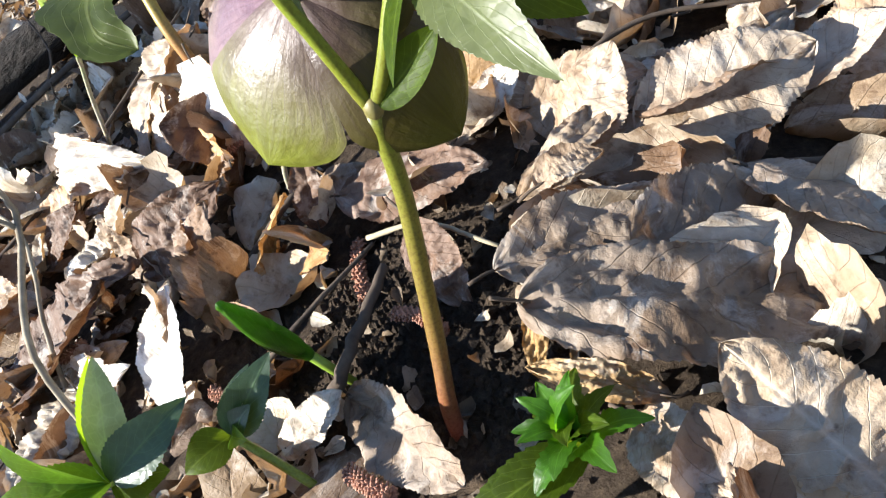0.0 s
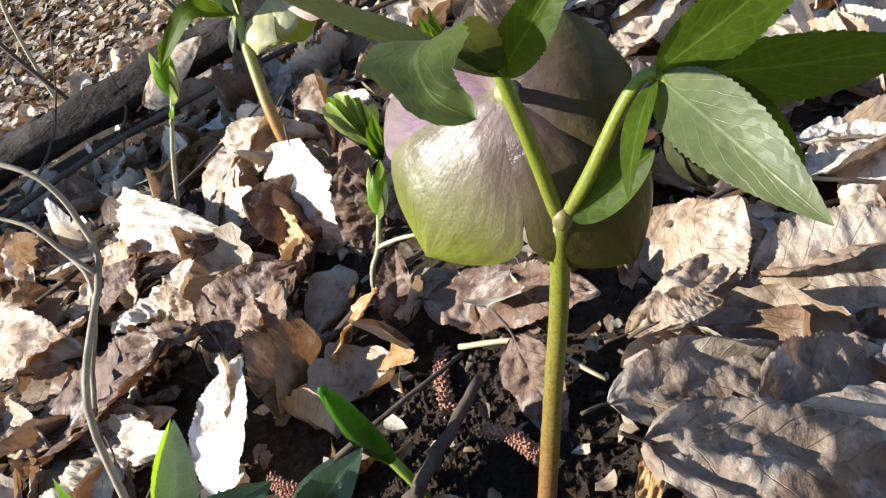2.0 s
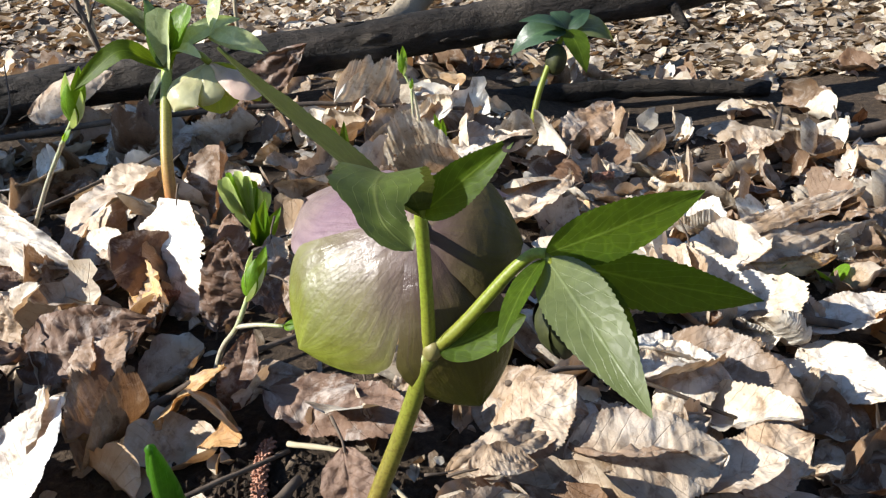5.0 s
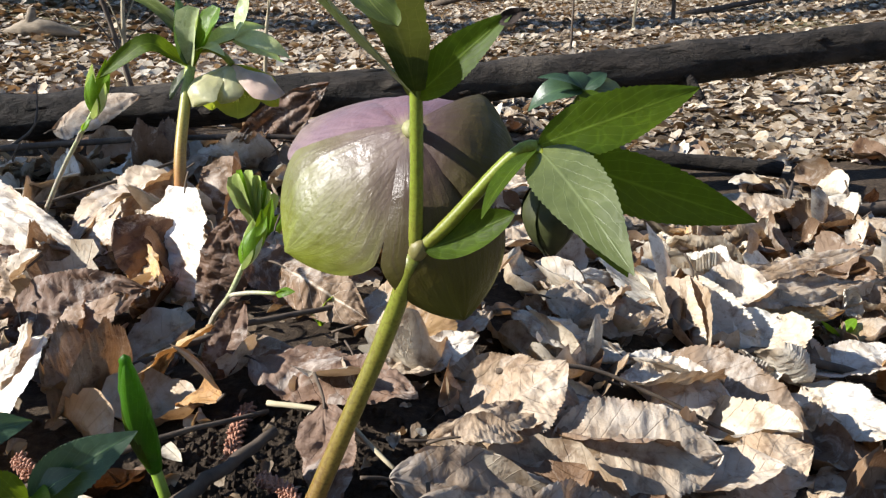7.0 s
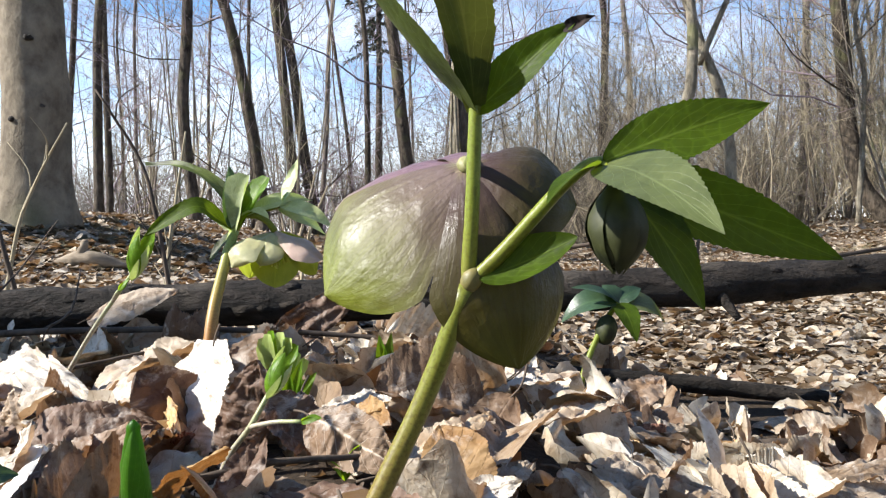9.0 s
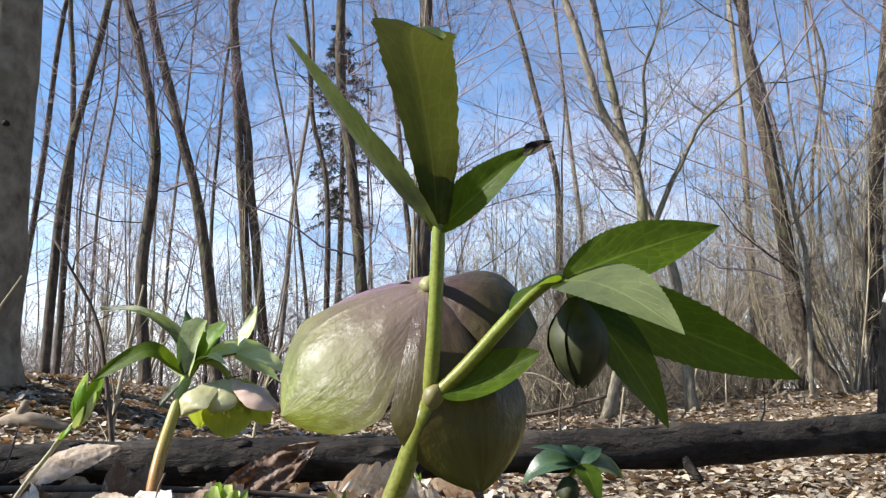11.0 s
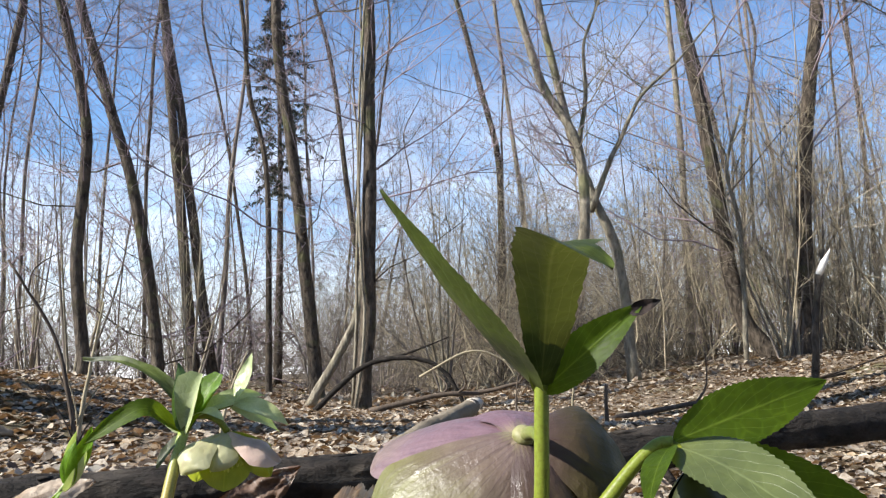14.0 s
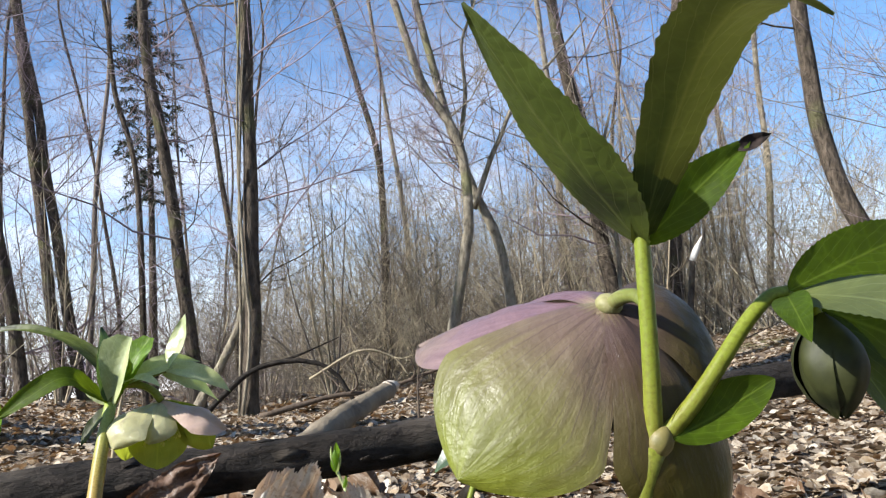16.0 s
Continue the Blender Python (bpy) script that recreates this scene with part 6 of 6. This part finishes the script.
hero((-0.092, 0.142, -0.012), (-0.061, 0.134, 0.033), 0.044, ORANGE, 8)
hero((-0.056, 0.165, -0.000), (-0.022, 0.156, 0.008), 0.021, GREY, 9)
hero((-0.034, 0.144, 0.004), (0.043, 0.102, -0.002), 0.039, DARK, 10)
hero((0.007, 0.081, 0.013), (0.012, 0.052, -0.009), 0.027, DARK, 11)
hero((0.073, 0.108, -0.014), (0.107, 0.119, 0.009), 0.043, TAN, 12)
hero((0.051, 0.083, -0.003), (0.107, 0.115, -0.010), 0.025, TAN, 13)
hero((0.105, 0.105, -0.014), (0.170, 0.113, -0.034), 0.056, BROWN, 14)
hero((0.038, 0.038, -0.003), (0.096, 0.057, -0.007), 0.037, GREY, 15, up=(0.74, -0.40, 0.54))
hero((0.084, 0.027, -0.015), (0.134, 0.042, -0.022), 0.048, GREY, 16, up=(0.74, -0.40, 0.54))
hero((0.150, 0.166, -0.030), (0.204, 0.187, -0.044), 0.040, WHITISH, 17)
hero((-0.139, 0.269, 0.000), (-0.099, 0.197, 0.008), 0.025, BROWN, 18)
hero((-0.190, 0.294, 0.002), (-0.238, 0.285, 0.013), 0.025, DARK, 19)
hero((-0.175, 0.333, 0.009), (-0.130, 0.277, 0.012), 0.027, TAN, 20)
hero((-0.087, 0.288, -0.010), (-0.077, 0.302, 0.028), 0.041, DARK, 21)
hero((-0.050, 0.286, 0.018), (-0.046, 0.256, -0.000), 0.022, RIBBED, 22)
hero((-0.321, 0.222, 0.020), (-0.267, 0.239, 0.017), 0.032, TAN, 23)
hero((0.048, 0.481, -0.005), (0.103, 0.434, -0.001), 0.049, WHITISH, 24)
hero((0.061, 0.077, 0.000), (0.083, 0.080, 0.005), 0.020, TAN, 25)
hero((0.207, 0.346, -0.051), (0.273, 0.358, -0.073), 0.032, WHITISH, 26)
hero((-0.168, 0.586, -0.001), (-0.181, 0.499, 0.014), 0.046, GREY, 27)
hero((0.232, 0.334, -0.060), (0.413, 0.404, -0.083), 0.030, TAN, 28)
hero((0.262, 0.364, -0.058), (0.405, 0.424, -0.077), 0.024, TAN, 29)
hero((0.244, 0.324, -0.068), (0.363, 0.366, -0.087), 0.027, ORANGE, 30)
hero((0.108, 0.279, -0.013), (0.188, 0.343, -0.043), 0.023, WHITISH, 31)
hero((0.083, 0.467, -0.010), (0.146, 0.512, -0.016), 0.048, TAN, 32)
hero((0.200, 0.613, -0.060), (0.260, 0.672, -0.049), 0.053, BROWN, 33)
hero((0.368, 0.592, -0.095), (0.427, 0.601, -0.077), 0.054, TAN, 34)
hero((0.172, 0.504, -0.041), (0.242, 0.520, -0.068), 0.034, TAN, 35)
hero((0.158, 0.196, -0.031), (0.201, 0.194, -0.052), 0.032, WHITISH, 36)
hero((0.175, 0.202, -0.042), (0.241, 0.157, -0.065), 0.063, GREY, 37)
hero((0.170, 0.102, -0.046), (0.219, 0.114, -0.040), 0.041, TAN, 38)
hero((0.281, 0.240, -0.080), (0.306, 0.187, -0.084), 0.050, WHITISH, 39)
hero((0.300, 0.269, -0.084), (0.368, 0.295, -0.082), 0.042, WHITISH, 40)
hero((0.029, 0.141, -0.002), (0.078, 0.180, 0.007), 0.030, TAN, 41)
hero((-0.030, 0.255, -0.004), (-0.002, 0.212, 0.012), 0.032, RIBBED, 42)
hero((0.097, 0.195, -0.001), (0.156, 0.196, -0.035), 0.023, WHITISH, 43)
hero((0.212, 0.228, -0.062), (0.158, 0.135, -0.031), 0.041, WHITISH, 44)
hero((0.107, 0.100, -0.020), (0.179, 0.139, -0.040), 0.043, TAN, 45)
hero((0.047, 0.008, -0.004), (0.133, -0.005, -0.020), 0.050, GREY, 46, up=(0.74, -0.40, 0.54))
hero((0.112, -0.072, -0.023), (0.094, -0.034, 0.003), 0.044, RIBBED, 47, up=(0.25, -0.62, 0.74), flat=True)
hero((0.051, 0.059, -0.008), (0.075, 0.008, -0.000), 0.036, BROWN, 48, up=(0.74, -0.40, 0.54))
hero((-0.041, 0.030, -0.003), (0.002, -0.030, 0.005), 0.032, GREY, 49)
hero((0.061, -0.033, -0.011), (0.076, -0.064, -0.002), 0.027, TAN, 50)
hero((-0.077, 0.026, -0.004), (-0.041, 0.027, 0.002), 0.022, WHITISH, 51)
hero((0.129, 0.049, -0.028), (0.153, 0.013, -0.030), 0.038, GREY, 52, up=(0.74, -0.40, 0.54))
hero((0.164, 0.098, -0.042), (0.201, 0.100, -0.038), 0.041, TAN, 53)
hero((0.040, 0.149, -0.003), (0.069, 0.152, 0.008), 0.022, WHITISH, 54)
hero((0.067, -0.020, -0.012), (0.041, -0.008, 0.008), 0.015, ORANGE, 55)
hero((0.046, 0.013, 0.014), (0.034, 0.004, -0.007), 0.010, ORANGE, 56)
hero((-0.103, 0.285, 0.048), (-0.114, 0.262, -0.010), 0.056, WHITE, 60, up=(-0.60, -0.65, 0.45), profile="broad", curl=0.02, flat=True)
hero((-0.335, 0.620, 0.035), (-0.255, 0.640, 0.050), 0.050, TAN, 62)
hero((-0.143, 0.080, 0.000), (-0.118, 0.113, 0.030), 0.044, WHITE, 63, up=(-0.30, -0.72, 0.62), flat=True)
hero((-0.242, 0.151, 0.004), (-0.160, 0.100, 0.012), 0.030, WHITE, 64, up=(-0.35, -0.55, 0.75), flat=True)
# leaf shape standing in for a slab of dark bark by the log
hero((-0.165, 0.655, -0.005), (-0.060, 0.650, 0.052), 0.048, DARK, 65, up=(0.2, -0.9, 0.3))
hero((-0.045, 0.330, 0.000), (0.030, 0.345, 0.012), 0.040, WHITISH, 66)
hero((0.010, 0.190, 0.000), (0.062, 0.230, 0.010), 0.034, RIBBED, 67)
hero((0.100, 0.330, -0.010), (0.160, 0.395, -0.020), 0.050, TAN, 68)
hero((0.120, 0.240, -0.012), (0.185, 0.250, -0.035), 0.045, TAN, 69)

hero((-0.318, 0.436, 0.011), (-0.191, 0.273, 0.020), 0.050, WHITISH, 70, up=(-0.6, -0.45, 0.65))
hero((-0.173, 0.105, -0.007), (-0.118, 0.117, 0.028), 0.025, WHITISH, 71, up=(-0.6, -0.45, 0.65))
hero((-0.221, 0.236, 0.002), (-0.173, 0.228, 0.029), 0.024, WHITISH, 72, up=(-0.6, -0.45, 0.65))
hero((-0.258, 0.161, 0.002), (-0.188, 0.129, 0.010), 0.026, WHITISH, 73, up=(-0.6, -0.45, 0.65))
hero((-0.384, 0.309, 0.017), (-0.279, 0.214, 0.016), 0.055, TAN, 74, up=(-0.6, -0.45, 0.65))
hero((-0.174, 0.182, -0.003), (-0.121, 0.200, 0.018), 0.041, BROWN, 75, up=(-0.6, -0.45, 0.65))
hero((-0.150, 0.399, 0.018), (-0.233, 0.398, 0.004), 0.046, TAN, 76, up=(-0.6, -0.45, 0.65))
hero((-0.385, 0.409, 0.025), (-0.356, 0.327, 0.033), 0.032, WHITISH, 77, up=(-0.6, -0.45, 0.65))
hero((-0.282, 0.272, 0.008), (-0.233, 0.276, 0.022), 0.035, DARK, 78, up=(-0.6, -0.45, 0.65))
hero((-0.160, 0.319, 0.009), (-0.209, 0.344, 0.006), 0.031, WHITISH, 79, up=(-0.6, -0.45, 0.65))
hero((-0.108, 0.232, 0.008), (-0.150, 0.309, 0.008), 0.031, ORANGE, 80, up=(-0.6, -0.45, 0.65))
hero((-0.323, 0.207, 0.008), (-0.254, 0.140, 0.006), 0.036, TAN, 81, up=(-0.6, -0.45, 0.65))
hero((0.065, 0.139, -0.008), (0.111, 0.117, -0.004), 0.044, TAN, 82, up=(-0.15, -0.6, 0.8))
hero((0.103, 0.095, -0.019), (0.171, 0.099, -0.026), 0.054, TAN, 83, up=(-0.15, -0.6, 0.8))
hero((0.164, 0.199, -0.041), (0.205, 0.173, -0.049), 0.036, WHITISH, 84, up=(-0.15, -0.6, 0.8))

hero((-0.284, 0.159, 0.014), (-0.159, 0.151, 0.018), 0.062, DARK, 91, up=(0.15, -0.45, 0.9))
hero((-0.171, 0.187, 0.012), (-0.107, 0.180, 0.030), 0.046, DARK, 92, up=(0.35, -0.55, 0.75))
hero((-0.118, 0.280, 0.000), (-0.142, 0.274, 0.035), 0.050, DARK, 93, up=(0.30, -0.70, 0.6))
hero((-0.172, 0.230, 0.005), (-0.119, 0.153, 0.012), 0.040, BROWN, 94, up=(0.25, -0.70, 0.6))
hero((-0.031, 0.231, 0.000), (-0.058, 0.232, 0.030), 0.040, DARK, 95, up=(0.20, -0.60, 0.75))


def litter():
    """The rest of the dry leaves: the nearest as single leaves, the others as one carpet."""
    rng = random.Random(4)
    stems_at = ((0, 0), (-0.113, 0.294), (-0.0765, 0.179), (-0.05, 0.053), (-0.088, -0.008), (0.05, -0.042))
    keep = random.Random(12)

    def hollow(x, y):
        """A dark hollow between the leaves behind the stalk's foot."""
        return ((x + 0.025) / 0.070) ** 2 + ((y - 0.205) / 0.085) ** 2 < 1 and keep.random() < 0.72

    forms = []
    for k in range(26):
        L = rng.uniform(0.040, 0.080)
        s = Shape()
        blade(s, (-L / 2, 0, 0), (L / 2, 0, 0), (0, 0, 1), L * rng.uniform(0.6, 0.98), ("ovate", "ovate", "round", "ovate", "blunt")[k % 5], bow=rng.uniform(-0.05, 0.12), fold=rng.uniform(-0.2, 0.3),
              cup=rng.uniform(-0.5, 0.5), teeth=0.07, toothcount=24, wave=rng.uniform(0.03, 0.08), twist=rng.uniform(-0.5, 0.5), nu=84, nv=10, seed=k * 5.1 + 2,
              crease=rng.uniform(0.04, 0.10), pleat=rng.uniform(0.0, 0.003), ragged=rng.uniform(0.06, 0.22), curl=rng.choice((0, 0, 0.8, -0.9, 1.4, -1.5)),
              bend=rng.choice((0, 0.5, -0.6, 1.0, -0.9)), bend_at=rng.uniform(0.3, 0.7), skew=rng.choice((0, 0.3, -0.4, 0.7)))
        forms.append(s)
    data = [f.mesh("dry_leaf", DRY) for f in forms]
    one = Shape()
    tube(one, spline([(-0.024, 0, 0), (-0.034, 0.002, 0.003), (-0.046, -0.002, 0.006)], 6), (0.0006, 0.0009), 5)
    stalk_data = one.mesh("leaf_stalk", TWIG_DARK)
    placed = 0
    while placed < 265:
        x, y = rng.uniform(-0.42, 0.50), rng.uniform(-0.10, 0.62)
        if min(math.hypot(x - a, y - c) for a, c in stems_at) < 0.022 or (-0.12 < x < 0.03 and -0.04 < y < 0.10) or (x < -0.04 and y < 0.05) or (x > 0.03 and y < 0.03) or (-0.16 < x < -0.07 and 0.18 < y < 0.30):
            continue
        if abs(y - (0.0422 * x * x + 0.1455 * x + 0.722)) < (0.06 if x < 0.1 else 0.04) or (0 < x < 0.55 and -0.06 < y - branch_at(x).y < 0.04):
            continue
        if abs(x - 0.07) > 0.14 + (y + 0.2) * 0.62:
            continue
        if min((Vector((x, y)) - h.xy).length for h in HERO_AT) < (0.045 if x > 0 and y < 0.14 else 0.030) and rng.random() < 0.9:
            continue
        tilt = rng.gauss(0, 17), rng.gauss(0, 17)
        lean = -8 * ease(-x, -0.05, 0.1) - 5 * ease(x, 0.06, 0.2)
        if rng.random() < 0.18 and y < 0.42:
            tilt = rng.uniform(35, 65), rng.uniform(-25, 25)
        m = pose(x, y, ground_z(x, y) + rng.uniform(0.003, 0.014) + 0.008 * (abs(tilt[0]) > 35), 0, lean, 0) @ pose(0, 0, 0, tilt[0], tilt[1], 0) @ pose(0, 0, 0, 0, 0, rng.uniform(0, 360))
        size = rng.uniform(0.7, 1.35) if y < 0.12 else rng.uniform(0.62, 1.15)
        placed += 1
        if hollow(x, y):
            continue
        ob = new("dry_leaf", data[(placed - 1) % len(data)])
        ob.matrix_world = m @ Matrix.Diagonal((size, size, size, 1))
        leafstalk = new("leaf_stalk", stalk_data)
        leafstalk.parent = ob
        tagged(ob, "dry brown fallen leaf with toothed edge lying on leaf litter", "leaf", "dry leaves")

    def carpet(label, spots, nu, nv, lo, hi, lift, steep, mat=DRY_STUFF, crisp=1.0):
        shapes = []
        for k in range(24):
            L = 1.0
            s = Shape()
            blade(s, (-0.5, 0, 0), (0.5, 0, 0), (0, 0, 1), rng.uniform(0.5, 0.95), ("ovate", "round", "blunt")[k % 3], bow=rng.uniform(-0.1, 0.15) * crisp, fold=rng.uniform(-0.3, 0.4) * crisp, cup=rng.uniform(-0.7, 0.7) * crisp,
                  teeth=0.07 if nu > 8 else 0, toothcount=7, wave=rng.uniform(0.04, 0.10), twist=rng.uniform(-0.7, 0.7), nu=nu, nv=nv, seed=k * 3.3 + nu, hold=0.05,
                  crease=rng.uniform(0.03, 0.10), ragged=rng.uniform(0.15, 0.4), curl=rng.choice((0, 0.9, -1.2, 1.6)) * crisp,
                  bend=rng.choice((0, 0.6, -0.7, 1.1)) * crisp, bend_at=rng.uniform(0.3, 0.7), skew=rng.choice((0, 0.4, -0.5)) * crisp)
            shapes.append((np.array([tuple(p) for p in s.v]), np.array(s.f), np.array(s.uv)))
        nr = np.random.RandomState(len(spots))
        V, F, U, base = [], [], [], 0
        for x, y in spots:
            v, f, u = shapes[nr.randint(len(shapes))]
            tx, ty = nr.normal(0, steep, 2)
            m = np.array(pose(x, y, ground_z(x, y) + nr.uniform(0.0, lift), tx, ty, nr.uniform(0, 360)))
            V.append((v * nr.uniform(lo, hi)) @ m[:3, :3].T + m[:3, 3])
            F.append(f + base)
            U.append(u)
            base += len(v)
        s = Shape()
        s.v, s.f, s.uv = np.concatenate(V).tolist(), np.concatenate(F).tolist(), np.concatenate(U).tolist()
        tagged(new("leaf_litter", s.mesh("leaf_litter", mat)), label, "leaf litter", "", "stuff")

    near = []
    while len(near) < 1700:
        x, y = rng.uniform(-0.75, 0.95), rng.uniform(-0.32, 0.95)
        if (-0.075 < x < 0.05 and -0.03 < y < 0.115) and rng.random() < 0.93:
            continue
        if abs(y - (0.0422 * x * x + 0.1455 * x + 0.722)) < 0.034 or (0 < x < 0.55 and abs(y - branch_at(x).y) < 0.028):
            continue
        near.append((x + 1.1, y) if hollow(x, y) else (x, y))
    carpet("brown and tan dry leaves covering the soil", near, 14, 4, 0.026, 0.070, 0.006, 15)
    bits = [(rng.uniform(-0.45, 0.5), rng.uniform(-0.15, 0.7)) for _ in range(2600)]
    carpet("small torn scraps of dry leaf on the soil", bits, 5, 2, 0.004, 0.014, 0.008, 30, DARKER_STUFF)
    mid = []
    while len(mid) < 42000:
        y = 0.9 + 3.6 * rng.random() ** 1.3
        x = rng.uniform(-1, 1) * (0.4 + y * 0.85)
        mid.append((x, y))
    carpet("dry leaves spread over the forest floor beyond the log", mid, 4, 2, 0.016, 0.040, 0.005, 9, DARKER_STUFF, 0.45)
    far = []
    while len(far) < 20000:
        y = 4.3 + 12 * rng.random() ** 1.4
        far.append((rng.uniform(-1, 1) * (0.4 + y * 0.85), y))
    carpet("distant dry leaves on the forest floor", far, 3, 2, 0.035, 0.07, 0.008, 8, DARKER_STUFF, 0.4)

    around = []
    while len(around) < 15000:
        x, y = rng.gauss(0, 2.6), rng.gauss(0.3, 2.6)
        if (y > 0.9 and abs(x) < 0.4 + y * 0.85 and y < 4.5) or (-0.75 < x < 0.95 and -0.32 < y < 0.95):
            continue
        around.append((x, y))
    carpet("dry leaves spread over the forest floor", around, 2, 2, 0.03, 0.075, 0.014, 20, DARKER_STUFF)


litter()

# leaves standing round the dark hollow
hero((0.052, 0.150, -0.004), (0.036, 0.182, 0.028), 0.038, RUSSET, 96, up=(-0.05, -0.80, 0.55))
hero((-0.078, 0.228, -0.005), (-0.062, 0.238, 0.044), 0.034, DARK, 97, up=(-0.10, -0.95, 0.25))
hero((-0.056, 0.150, -0.004), (-0.044, 0.166, 0.022), 0.024, DARK, 98, up=(0.1, -0.9, 0.4))
hero((-0.020, 0.300, 0.006), (0.000, 0.262, 0.016), 0.024, RUSSET, 99)
hero((-0.032, 0.222, 0.020), (0.012, 0.188, 0.006), 0.036, VEINED, 86, up=(0.15, -0.78, 0.6), flat=True)
